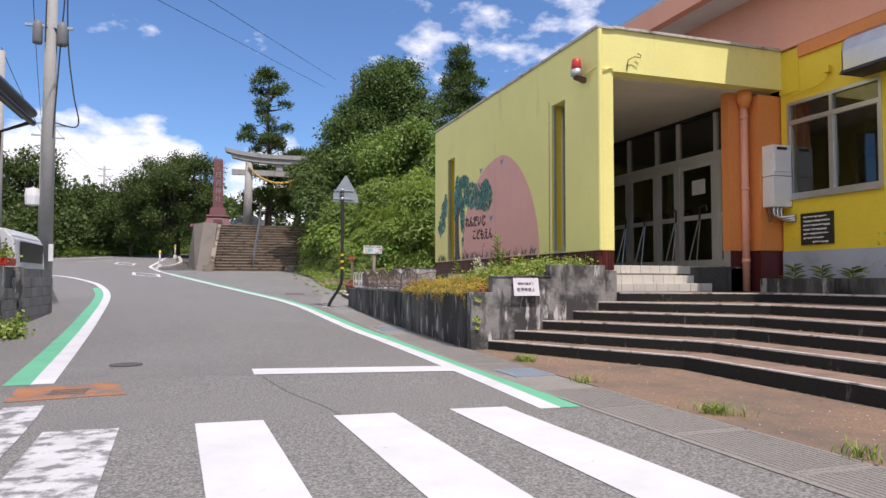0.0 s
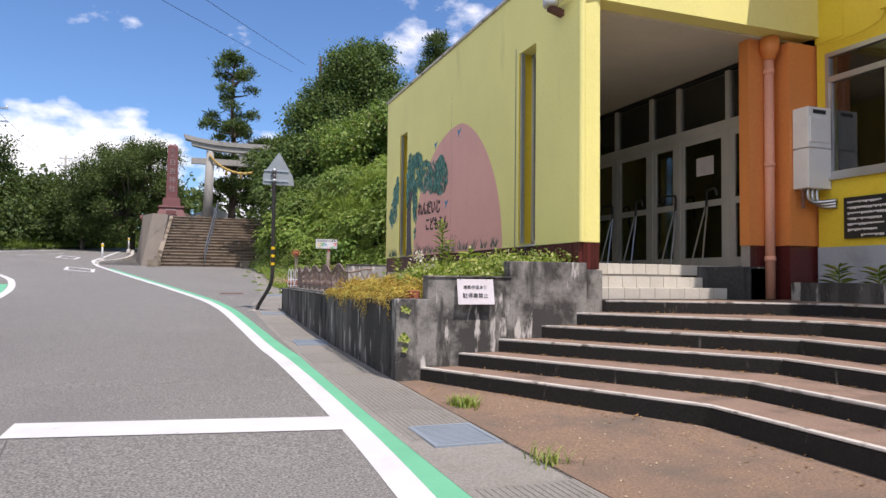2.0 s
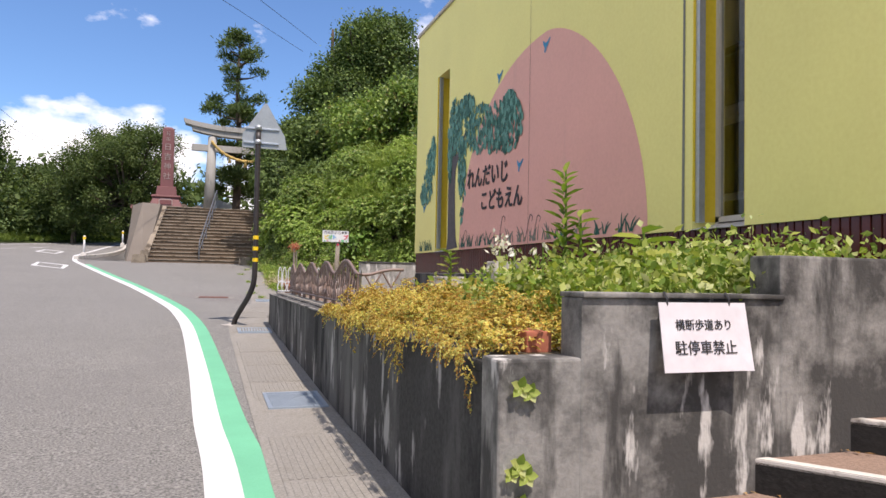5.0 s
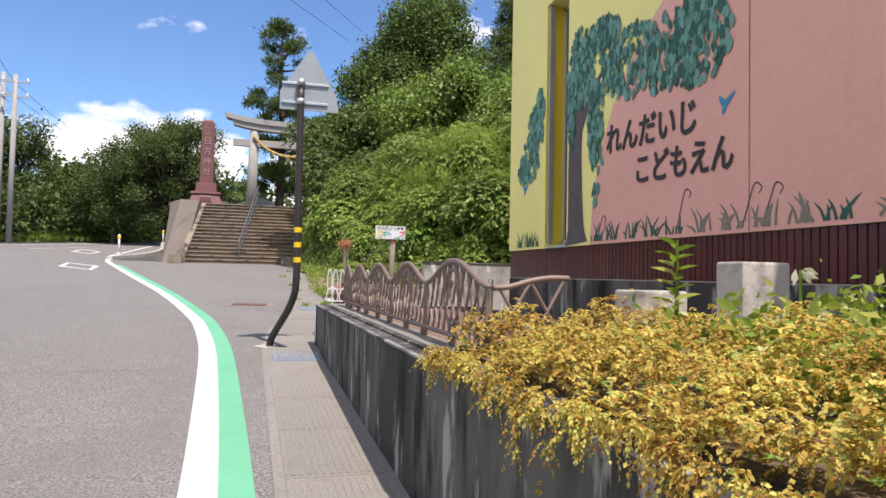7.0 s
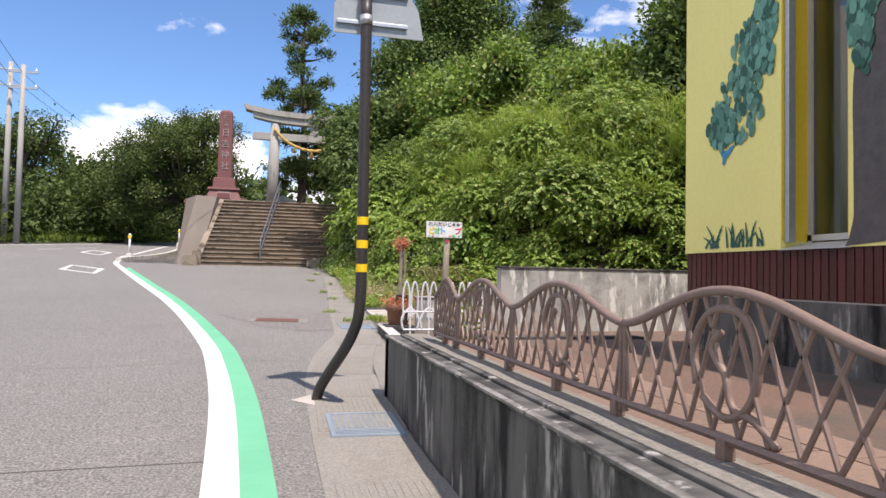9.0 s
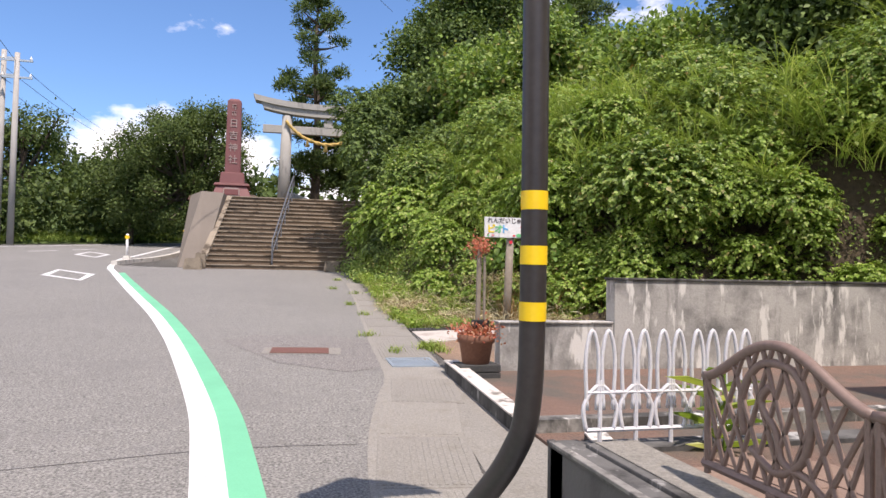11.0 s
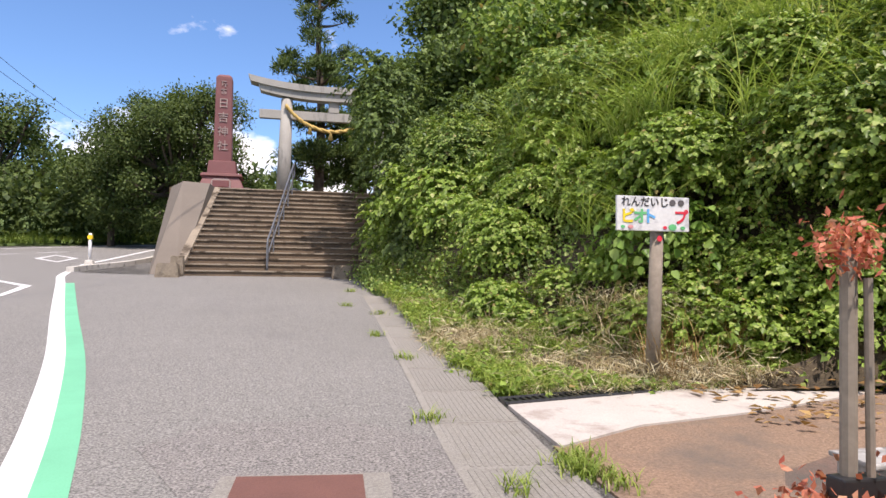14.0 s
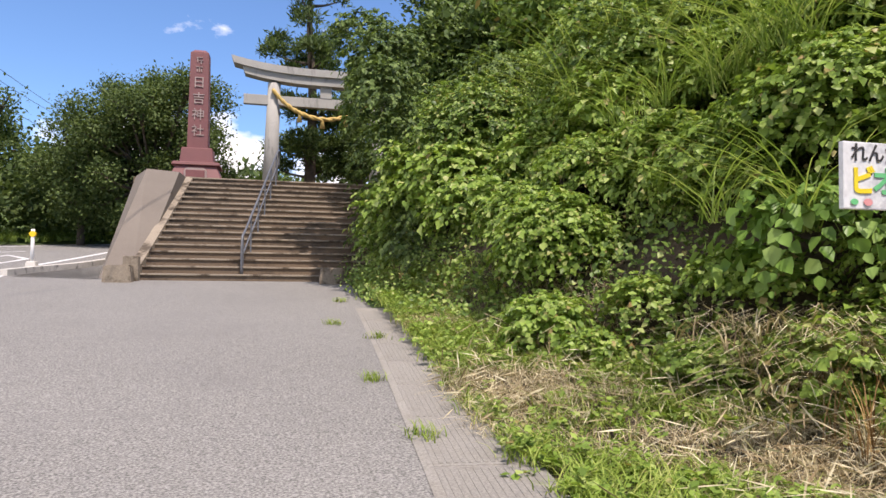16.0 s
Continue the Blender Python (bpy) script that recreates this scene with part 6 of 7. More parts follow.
part("window", prism([(-6.6, 1.5), (-4.6, 1.5), (-4.68, 2.1), (-6.6, 2.15)], 18.57, 18.62, "y"), M_GLASS_DARK, van, "dark rear window")
part("window", box(-4.37, -4.32, 19.0, 21.2, 1.5, 2.0, 0.01), M_BLACK_PLASTIC, van, "dark side window")
for y in (19.2, 21.0):
    part("wheel", tube([(-4.6, y, 0.55), (-4.32, y, 0.55)], 0.3, 16), M_BLACK_PLASTIC, van)

# ---- vegetation ----
rs = np.random.default_rng(7)


def leaf_mesh(name, P, A, N, L, W, fold=0.25, curl=0.0, round_leaf=False):
    """Many folded leaves as one mesh: roots P, directions A, face normals N, lengths L, half widths W."""
    n = len(P)
    A = A / np.maximum(np.linalg.norm(A, axis=1, keepdims=True), 1e-6)
    S = np.cross(A, N)
    S /= np.maximum(np.linalg.norm(S, axis=1, keepdims=True), 1e-6)
    U = np.cross(S, A)
    L, W = np.asarray(L).reshape(-1, 1), np.asarray(W).reshape(-1, 1)
    mid = P + A * L * 0.45
    tip = P + A * L - U * L * curl
    if round_leaf:
        lo, hi = P + A * L * 0.28, P + A * L * 0.66 - U * L * curl * 0.4
        V = np.stack((P, lo + S * W * 0.9 + U * W * fold, hi + S * W * 0.72 + U * W * fold * 0.7, tip - U * L * 0.06, hi - S * W * 0.72 + U * W * fold * 0.7, lo - S * W * 0.9 + U * W * fold), 1).reshape(-1, 3)
        base = np.arange(n) * 6
        F = np.stack((base, base + 1, base + 2, base + 3, base, base + 3, base + 4, base + 5), 1).reshape(-1)
        return raw_mesh(name, V, F, 4)
    V = np.stack((P, mid + S * W + U * W * fold, tip, mid - S * W + U * W * fold), 1).reshape(-1, 3)
    base = np.arange(n) * 4
    F = np.stack((base, base + 1, base + 2, base, base + 2, base + 3), 1).reshape(-1)
    return raw_mesh(name, V, F, 3)


def raw_mesh(name, V, F, sides):
    """A mesh of equal-sided faces from arrays."""
    me = bpy.data.meshes.new(name)
    me.vertices.add(len(V))
    me.vertices.foreach_set("co", V.astype(np.float32).reshape(-1))
    me.loops.add(F.size)
    me.loops.foreach_set("vertex_index", F.astype(np.int32).reshape(-1))
    m = F.size // sides
    me.polygons.add(m)
    me.polygons.foreach_set("loop_start", (np.arange(m) * sides).astype(np.int32))
    me.polygons.foreach_set("loop_total", np.full(m, sides, dtype=np.int32))
    me.update(calc_edges=True)
    return me


def unit(n):
    v = rs.normal(size=(n, 3))
    return v / np.linalg.norm(v, axis=1, keepdims=True)


def clumps(centres, per, spread, size, droop=0.35, out=None, vary=0.35):
    """Leaves round twig ends: places, directions, normals, lengths."""
    c = np.repeat(centres, per, axis=0)
    n = len(c)
    P = c + rs.normal(size=(n, 3)) * spread
    A = unit(n) + np.array((0, 0, -droop))
    if out is not None:
        A += np.repeat(out, per, axis=0) * 0.7
    N = unit(n) * 0.8 + np.array((0, 0, 0.7))
    if out is not None:
        N += np.repeat(out, per, axis=0) * 0.75 + np.array((0.0, -0.15, -0.15))
    return P, A, N, size * (1 + vary * rs.normal(size=n)).clip(0.5, 2)


def crown_points(lobes, n):
    """Twig ends over the shells of ellipsoid lobes (x, y, z, rx, ry, rz)."""
    lob = np.array(lobes, dtype=float)
    area = lob[:, 3] * lob[:, 4] + lob[:, 4] * lob[:, 5]
    pick = rs.choice(len(lob), n, p=area / area.sum())
    d = unit(n)
    d[:, 2] = np.where(d[:, 2] < -0.5, -d[:, 2], d[:, 2])
    r = 0.62 + 0.42 * rs.random((n, 1)) ** 0.6
    r += 0.13 * np.sin(d[:, :1] * 7 + pick[:, None] * 1.7) * np.cos(d[:, 1:2] * 6 + pick[:, None])
    return lob[pick, :3] + d * lob[pick, 3:] * r, d


def tree(x, y, z, top, lobes, leaves, size, material, label, twigs=2600, trunk=0.3, category="tree", lean=0.0, width=0.32, spread=0.26):
    t = thing("tree", (x, y, z), label, category)
    tr = bmesh.new()
    mid = Vector((x + lean, y, z + (top - z) * 0.55))
    tube(smooth_path([(x, y, z - 0.4), (x + lean * 0.3, y, z + (top - z) * 0.25), mid, (x + lean, y, top - 0.6)], 5), [trunk * (1 - 0.85 * k / 15) for k in range(16)], 9, tr)
    for lx, ly, lz, rx, ry, rz in lobes:
        a = Vector((x + lean * 0.6, y, z + (top - z) * random.uniform(0.28, 0.5)))
        b = Vector((lx, ly, lz))
        m = a.lerp(b, 0.5) + Vector((0, 0, -0.25))
        tube(smooth_path([a, m, b], 4), [trunk * 0.42 * (1 - 0.8 * k / 8) for k in range(9)], 6, tr)
        for _ in range(4):
            e = b + Vector((random.uniform(-1, 1) * rx, random.uniform(-1, 1) * ry, random.uniform(-0.5, 1) * rz)) * 0.75
            tube([b.lerp(m, 0.3), b.lerp(e, 0.5) + Vector((0, 0, 0.1)), e], [trunk * 0.16, trunk * 0.1, trunk * 0.03], 5, tr)
    part("trunk", tr, M_BARK, t, "", True)
    C, d = crown_points(lobes, twigs)
    P, A, N, L = clumps(C, max(1, leaves // twigs), spread, size, 0.3, d)
    tagged(part_mesh("crown", leaf_mesh("crown", P, A, N, L, L * width), material, t), kind="stuff")
    return t


def lobes_in(cx, cy, cz, rx, ry, rz, n, r0, r1, seed):
    g = random.Random(seed)
    out = []
    for _ in range(n):
        a, u, w = g.uniform(0, math.tau), math.sqrt(g.random()), g.uniform(-0.8, 1)
        r = g.uniform(r0, r1)
        k = math.sqrt(max(0.05, 1 - 0.7 * w * w))
        out.append((cx + rx * u * k * math.cos(a), cy + ry * u * k * math.sin(a), cz + rz * w, r, r, r * 0.75))
    return out


# the hillside: earth under a thick cover of creepers, shrubs and long grass
FOOT = ((18.8, 19.0), (21, 17.5), (23.4, 13.6), (25.0, 11.6), (26.0, 9.6), (26.8, 8.1), (28, 6.9), (29.5, 6.3), (31, 5.9), (34, 5.3), (37, 4.95), (40, 4.9), (46, 5.3), (60, 6.5))


def foot(y):
    ys_, xs_ = zip(*FOOT)
    return np.interp(y, ys_, xs_)


LY, LZ = np.array([a for a, _ in LIE]), np.array([b for _, b in LIE])


def hill(x, y):
    """Height of the hillside over the plan (arrays)."""
    d = np.maximum(x - foot(y), -2)
    base = np.interp(y, LY, LZ)
    rise = np.where(d > 0, 3.7 * (1 - np.exp(-d / 2.5)) + 0.16 * np.maximum(d, 0), 0.10 * (d + 2) * (d > -1.6))
    lump = 0.55 * np.sin(x * 1.0 + y * 0.8) * np.cos(y * 1.0 - x * 0.5) + 0.25 * np.sin(y * 2.3 + x * 1.9) + 0.35 * np.sin(x * 0.6 - y * 1.4)
    return base + rise + 0.6 * lump * np.clip(d / 1.5, 0, 1)


hy = np.linspace(19.0, 66, 98)
hb = bmesh.new()
hv = []
for yy in hy:
    fx = float(foot(yy))
    row = []
    for k in range(70):
        x0 = max(fx - float(np.interp(yy, (26.3, 27.0), (0.6, 3.5))), float(np.interp(yy, (25.9, 26.9, 28, 31, 36, 40, 46), (7.6, 4.55, 4.5, 4.7, 5.0, 5.0, 5.2))))
        xx = x0 + (k / 69) ** 1.8 * 42
        row.append(hb.verts.new((xx, yy, float(hill(np.array(xx), np.array(yy))) - 0.02)))
    hv.append(row)
for r0, r1 in zip(hv, hv[1:]):
    for k in range(69):
        hb.faces.new((r0[k], r0[k + 1], r1[k + 1], r1[k]))
hillside = tagged(part("hillside", hb, M_GAP_EARTH, None, "", True), "steep earth hillside under thick green growth", "hillside", kind="structure")


def on_hill(n, y0, y1, d0, d1, power=1.0):
    yy = rs.uniform(y0, y1, n)
    dd = d0 + (d1 - d0) * rs.random(n) ** power
    xx = foot(yy) + dd
    return xx, yy, hill(xx, yy), dd


def cover(name, n, y0, y1, d0, d1, per, spread, size, material, label, lift=0.55, width=0.42, power=1.0, droop=0.5):
    """A layer of leafy growth standing off the hillside in billows."""
    xx, yy, zz, dd = on_hill(n, y0, y1, d0, d1, power)
    bil = 0.5 + 0.5 * np.sin(xx * 1.1 + 0.8 * np.sin(yy * 0.9)) * np.cos(yy * 1.25 + 0.6 * np.sin(zz * 1.4)) + 0.35 * np.sin(yy * 3.1 + zz * 2.2)
    keep = bil + 0.25 * rs.random(n) > 0.3
    xx, yy, zz, dd, bil = xx[keep], yy[keep], zz[keep], dd[keep], bil[keep]
    n = len(xx)
    h = np.clip(lift * (0.35 + 0.8 * bil), 0.05, None) * np.clip(dd / 0.8 + 0.25, 0.2, 1)
    C = np.stack((xx - 0.75 * h, yy - 0.25 * h, zz + 0.6 * h * rs.random(n) ** 0.4), 1)
    P, A, N, L = clumps(C, per, spread, size, droop, np.tile(np.array((-0.8, -0.35, 0.2)), (n, 1)))
    N = N * 0.6 + np.array((0.03, -0.65, 0.72))
    ob = part_mesh(name, leaf_mesh(name, P, A, N, L, L * width, 0.25, 0.15), material)
    return tagged(ob, label, "shrubs", kind="stuff")


def sprays(C, D, per, length, size, droop=0.5, vary=0.3):
    """Leafy twigs: leaves set alternately along short stems that start at C, head outwards along D and hang over."""
    n = len(C)
    T = D * 0.7 + unit(n) * 0.75 + np.array((0, 0, 0.15))
    T /= np.linalg.norm(T, axis=1, keepdims=True)
    S = np.cross(T, np.array((0.0, 0.0, 1.0)))
    S /= np.maximum(np.linalg.norm(S, axis=1, keepdims=True), 1e-6)
    ln = length * rs.uniform(0.6, 1.35, (n, 1))
    P, A, N = [], [], []
    for k in range(per):
        u = (k + 0.5) / per
        side = S * (1 if k % 2 else -1)
        P.append(C + T * ln * u - np.array((0, 0, 1)) * ln * droop * u * u)
        A.append(side * (0.95 - 0.6 * u) + T * 0.55 + np.array((0, 0, -0.25 - droop * u)) + unit(n) * 0.3)
        N.append(D * 0.75 + np.array((0, 0, 0.45)) + unit(n) * 0.5)
    m = n * per
    return np.concatenate(P), np.concatenate(A), np.concatenate(N), size * (1 + vary * rs.normal(size=m)).clip(0.5, 1.8)


def mounds(y0, y1, d0, d1, step, r0, r1, share, rough=0.35):
    """Rounded masses of growth spread over the hillside with hollows left between them."""
    out = []
    y = y0
    while y < y1:
        d = d0 + rs.uniform(0, step)
        while d < d1:
            if rs.random() < share:
                yy, dd = y + rs.uniform(-rough, rough) * step, d + rs.uniform(-rough, rough) * step
                xx = float(foot(yy)) + dd
                r = rs.uniform(r0, r1) * min(1.0, 0.5 + max(dd, 0) / 1.8)
                out.append((xx - 0.12 * r, yy - 0.1 * r, float(hill(np.array(xx), np.array(yy))) + 0.5 * r, r * rs.uniform(0.85, 1.15), r * rs.uniform(0.9, 1.35), r * rs.uniform(0.65, 1.0)))
            d += step
        y += step
    return out


def thicket(name, lobes, twigs, per, length, size, material, label, width=0.42, droop=0.5, round_leaf=True):
    """Leafy twigs over the outer sides of rounded masses."""
    C, d = crown_points(lobes, twigs)
    keep = (d[:, 0] * 0.62 + d[:, 1] * 0.45 < 0.5) & (d[:, 2] > -0.45 + 0.3 * rs.random(len(d)))
    P, A, N, L = sprays(C[keep], d[keep], per, length, size, droop)
    ob = part_mesh(name, leaf_mesh(name, P, A, N, L, L * width, 0.25, 0.15, round_leaf), material)
    return tagged(ob, label, "shrubs", kind="stuff")


thicket("creepers", mounds(24.6, 33.5, 0.0, 5.2, 1.15, 0.4, 0.85, 0.7), 25000, 9, 0.22, 0.06, M_LEAF_HILL, "sunlit green creepers mounded over the hillside", 0.45, 0.5, False)
thicket("corner_creepers", mounds(23.7, 27.3, -0.2, 5.0, 0.62, 0.4, 0.8, 0.34), 13000, 9, 0.22, 0.06, M_LEAF_HILL, "sunlit green creepers over the corner behind the wall", 0.45, 0.5, False)
thicket("foot_growth", [(float(foot(y)) + dx, y, float(np.interp(y, LY, LZ)) + 0.3 + 0.55 * max(dx, 0) + 0.12 * math.sin(y * 9), 0.42, 0.42, 0.4) for y in np.arange(24.4, 28.4, 0.3) for dx in (-0.15, 0.5, 1.0)], 6000, 8, 0.2, 0.055, M_LEAF_HILL, "leafy growth along the foot of the bank", 0.42, 0.5, False)
thicket("far_creepers", mounds(33.0, 42, 0.1, 5.0, 1.2, 0.45, 0.95, 0.75), 7000, 9, 0.3, 0.1, M_LEAF_HILL, "sunlit green creepers further along the hillside", 0.42, 0.5, False)
thicket("shrubs", mounds(25.6, 42, 0.8, 7.5, 2.1, 0.75, 1.3, 0.6), 17000, 9, 0.26, 0.068, M_LEAF_SHRUB, "dense mid-green shrubs on the hillside", 0.4, 0.5, False)
thicket("saplings", mounds(27, 41, 1.2, 6.0, 2.6, 0.6, 1.0, 0.5, 0.5), 4200, 13, 0.42, 0.085, M_LEAF_HILL, "leafy saplings rising from the hillside", 0.3, 0.8, False)
thicket("brambles", mounds(24.2, 30.5, -0.3, 2.0, 0.58, 0.3, 0.5, 0.7), 9500, 8, 0.18, 0.052, M_LEAF_HILL, "low brambles at the foot of the hillside", 0.42, 0.5, False)
thicket("stairside_shrubs", [(5.2, 38.6, 5.4, 0.75, 1.0, 0.8), (5.5, 39.6, 6.4, 0.9, 1.0, 0.9), (5.0, 40.4, 7.1, 0.8, 0.9, 0.8), (5.6, 38.0, 4.2, 0.7, 0.9, 0.9), (6.1, 37.6, 2.6, 0.8, 1.2, 1.3), (6.0, 39.0, 2.7, 0.7, 1.0, 1.3), (6.5, 38.2, 4.2, 1.0, 1.3, 1.1), (7.2, 37.2, 5.0, 1.1, 1.2, 1.1), (6.7, 39.6, 5.1, 1.0, 1.1, 1.0), (5.7, 36.4, 2.3, 0.6, 0.9, 1.0), (7.3, 40.8, 5.2, 1.1, 1.2, 1.1), (6.5, 41.6, 4.0, 0.8, 1.0, 1.2), (5.75, 41.2, 3.0, 0.75, 0.9, 1.2), (6.0, 42.3, 4.7, 1.0, 1.0, 1.2), (6.1, 43.6, 6.2, 1.15, 1.1, 1.3), (6.4, 45.2, 7.1, 1.3, 1.2, 1.3), (6.6, 46.8, 8.0, 1.3, 1.2, 1.4)], 7600, 10, 0.3, 0.092, M_LEAF_TREE, "dark overhanging shrubs beside the stone stairs", 0.34, 0.6, False)
cover("undergrowth", 8200, 24, 42, -0.3, 5.5, 8, 0.13, 0.055, M_LEAF_SHRUB, "leafy undergrowth on the hillside", 0.22, 0.42)
cover("upper_shrubs", 6000, 20, 62, 5.5, 28, 11, 0.36, 0.165, M_LEAF_TREE, "dark green shrubs higher on the hill", 1.4, 0.34)
# broad vine leaves in hanging patches
vine_at = mounds(28.2, 37, 0.6, 4.5, 1.7, 0.5, 0.85, 0.5, 0.6)
thicket("vine_leaves", vine_at, 900, 5, 0.4, 0.105, M_LEAF_VINE, "large heart-shaped vine leaves hanging over the growth", 0.46, 0.7)


def blades(name, roots, height, lean, width, material, label, per=9, bend=0.5, seg=4, category="grass"):
    """Tufts of long bending blades."""
    n = len(roots) * per
    R = np.repeat(roots, per, axis=0) + rs.normal(size=(n, 3)) * np.array((0.05, 0.05, 0.0))
    ang = rs.uniform(0, math.tau, n)
    D = np.stack((np.cos(ang), np.sin(ang), np.zeros(n)), 1) + lean
    H = height * rs.uniform(0.55, 1.25, n)[:, None]
    side = np.stack((-D[:, 1], D[:, 0], np.zeros(n)), 1)
    side /= np.maximum(np.linalg.norm(side, axis=1, keepdims=True), 1e-6)
    rows = []
    for k in range(seg + 1):
        u = k / seg
        c = R + D * H * bend * u ** 1.7 + np.array((0, 0, 1)) * H * (u - 0.55 * bend * u ** 2.6)
        w = width * (1 - u) ** 0.7 + 0.0008
        rows += [c - side * w, c + side * w]
    V = np.stack(rows, 1).reshape(-1, 3)
    m = 2 * (seg + 1)
    base = (np.arange(n) * m)[:, None]
    F = np.concatenate([np.stack((base[:, 0] + 2 * k, base[:, 0] + 2 * k + 1, base[:, 0] + 2 * k + 3, base[:, 0] + 2 * k + 2), 1) for k in range(seg)])
    return tagged(part_mesh(name, raw_mesh(name, V, F, 4), material), label, category, kind="stuff")


tuss = np.array(mounds(25.4, 34.5, 0.8, 5.4, 1.1, 0.6, 0.9, 0.62, 0.5) + mounds(25.0, 29.6, 1.8, 6.0, 1.1, 0.6, 0.9, 0.4, 0.5))[:, :3] + np.array((-0.3, -0.25, 0.3))
tuss = np.repeat(tuss, 7, axis=0) + rs.normal(size=(7 * len(tuss), 3)) * np.array((0.24, 0.3, 0.12))
blades("pampas_grass", tuss, 0.8, np.array((-0.7, -0.45, 0.1)), 0.0065, M_PAMPAS, "long arching green grass on the hillside", 13, 1.25, 5)
# verge weeds: fresh patches between straw-dry ones
n = 5200
yy = 26.7 + 13.3 * rs.random(n) ** 1.5
v_in = np.interp(yy, (26.7, 28, 31, 36, 40), (4.6, 4.45, 4.6, 4.85, 4.9))
xx = v_in + rs.random(n) ** 1.1 * (foot(yy) - v_in + 0.5).clip(0.1)
keep = xx < 8.2
xx, yy, v_in = xx[keep], yy[keep], v_in[keep]
roots = np.stack((xx, yy, hill(xx, yy) - 0.02), 1)
lush = np.sin(xx * 2.1 + 1.0) * np.cos(yy * 1.7 + 0.4) + 0.5 * np.sin(yy * 4.3 + xx * 3.1) + 0.9 * np.exp(-(xx - v_in) / 0.35) + 0.35 * rs.normal(size=len(xx)) + 0.12 * (yy - 29).clip(0, 8)
g_in, d_in = lush > 0.05, lush < 0.3
blades("verge_grass", roots[g_in][::2], 0.22, np.array((0, 0, 0)), 0.004, M_GRASS, "tufts of fresh green grass on the verge", 12, 0.75, 3)
blades("dry_grass", roots[d_in][::2], 0.2, np.array((-0.15, -0.1, 0)), 0.0028, M_DRY, "dry straw-coloured weeds on the bank", 12, 1.1, 3)
w_in = roots[g_in & (rs.random(len(xx)) < 0.55)]
P, A, N, L = sprays(w_in + np.array((0, 0, 0.05)), unit(len(w_in)) * np.array((0.5, 0.5, 0.2)) + np.array((-0.1, -0.15, 0.9)), 8, 0.17, 0.052, 0.35)
tagged(part_mesh("verge_weeds", leaf_mesh("verge_weeds", P, A, N, L, L * 0.36), M_LEAF_HILL), "low leafy weeds along the verge", "weeds", kind="stuff")
C = roots[d_in & (yy < 32)]
C = C[rs.random(len(C)) < 0.35] + np.array((0, 0, 0.09))
P, A, N, L = clumps(C, 12, 0.11, 0.15, 0.4)
tagged(part_mesh("dead_stems", leaf_mesh("dead_stems", P, A * np.array((1, 1, 0.6)), N, L, L * 0.026), M_DRY), "heaps of dry cut stems on the bank", "dead stems", kind="stuff")
C = np.array((6.7, 28.3, 1.25)) + rs.normal(size=(60, 3)) * np.array((0.35, 0.25, 0.12))
blades("straw_heap", C, 0.42, np.array((-0.3, -0.4, 0)), 0.005, M_DRY, "bleached straw hanging from the bank", 12, 1.3)
C = np.stack((rs.uniform(6.2, 8.2, 46), rs.uniform(27.0, 28.0, 46)), 1)
C = np.concatenate((C, hill(C[:, 0], C[:, 1])[:, None]), 1)
blades("brown_stems", C, 0.55, np.array((0, 0, 0)), 0.005, M_DEAD, "dead red-brown stems round the sign post", 7, 0.35, 4, "dead stems")
C = np.stack((rs.uniform(6.2, 10.0, 420), rs.uniform(25.3, 27.6, 420), np.zeros(420)), 1)
C[:, 2] = np.maximum(hill(C[:, 0], C[:, 1]), np.interp(C[:, 1], LY, LZ) + 0.03) + 0.03
tagged(part_mesh("fallen_leaves", leaf_mesh("fallen_leaves", C, unit(420) * np.array((1, 1, 0.15)), unit(420) * 0.3 + np.array((0, 0, 1)), rs.uniform(0.06, 0.14, 420), rs.uniform(0.02, 0.045, 420), 0.4), M_DEAD), "large brown fallen leaves on the earth", "fallen leaves", kind="stuff")
# dry litter swept against the steps
litter = []
for i, ((kx, ky), wx) in enumerate(zip(KINK, WALLX)):
    for (ax, ay), (bx_, by_), m_ in (((wx, 9.6), (kx, ky), 110), ((kx, ky), ((5.34, 5.92, 6.43, 6.87, 7.35, 8.45)[i], 0.5), 190)):
        u = rs.random(m_) ** 0.8
        g_ = np.clip(0.5 + 0.7 * np.sin(u * 9 + i * 1.7), 0.1, 1)
        off = rs.exponential(0.07, m_) * g_ * (3.0 if i == 0 else 1.0) + 0.012
        dx, dy = bx_ - ax, by_ - ay
        ln = math.hypot(dx, dy)
        nx, ny = (dy / ln, -dx / ln) if dy < 0 else (-dy / ln, dx / ln)
        lx, ly = ax + dx * u + nx * off, ay + dy * u + ny * off
        lz = np.interp(ly, LY, LZ) + 0.018 if i == 0 else np.full(m_, 0.185 + 0.14 * (i - 1) + 0.008)
        ok = off < (0.6 if i == 0 else 0.33)
        litter.append(np.stack((lx, ly, lz), 1)[ok])
litter = np.concatenate(litter)
m_ = len(litter)
tagged(part_mesh("leaf_litter", leaf_mesh("leaf_litter", litter, unit(m_) * np.array((1, 1, 0.12)), unit(m_) * 0.3 + np.array((0, 0, 1)), rs.uniform(0.02, 0.06, m_), rs.uniform(0.003, 0.012, m_), 0.4), M_DEAD), "dry brown leaf litter swept against the steps", "leaf litter", kind="stuff")
gx, gy = rs.uniform(3.75, 5.3, 700), rs.uniform(1.0, 8.3, 700)
G = np.stack((gx, gy, np.interp(gy, LY, LZ) + 0.016), 1)
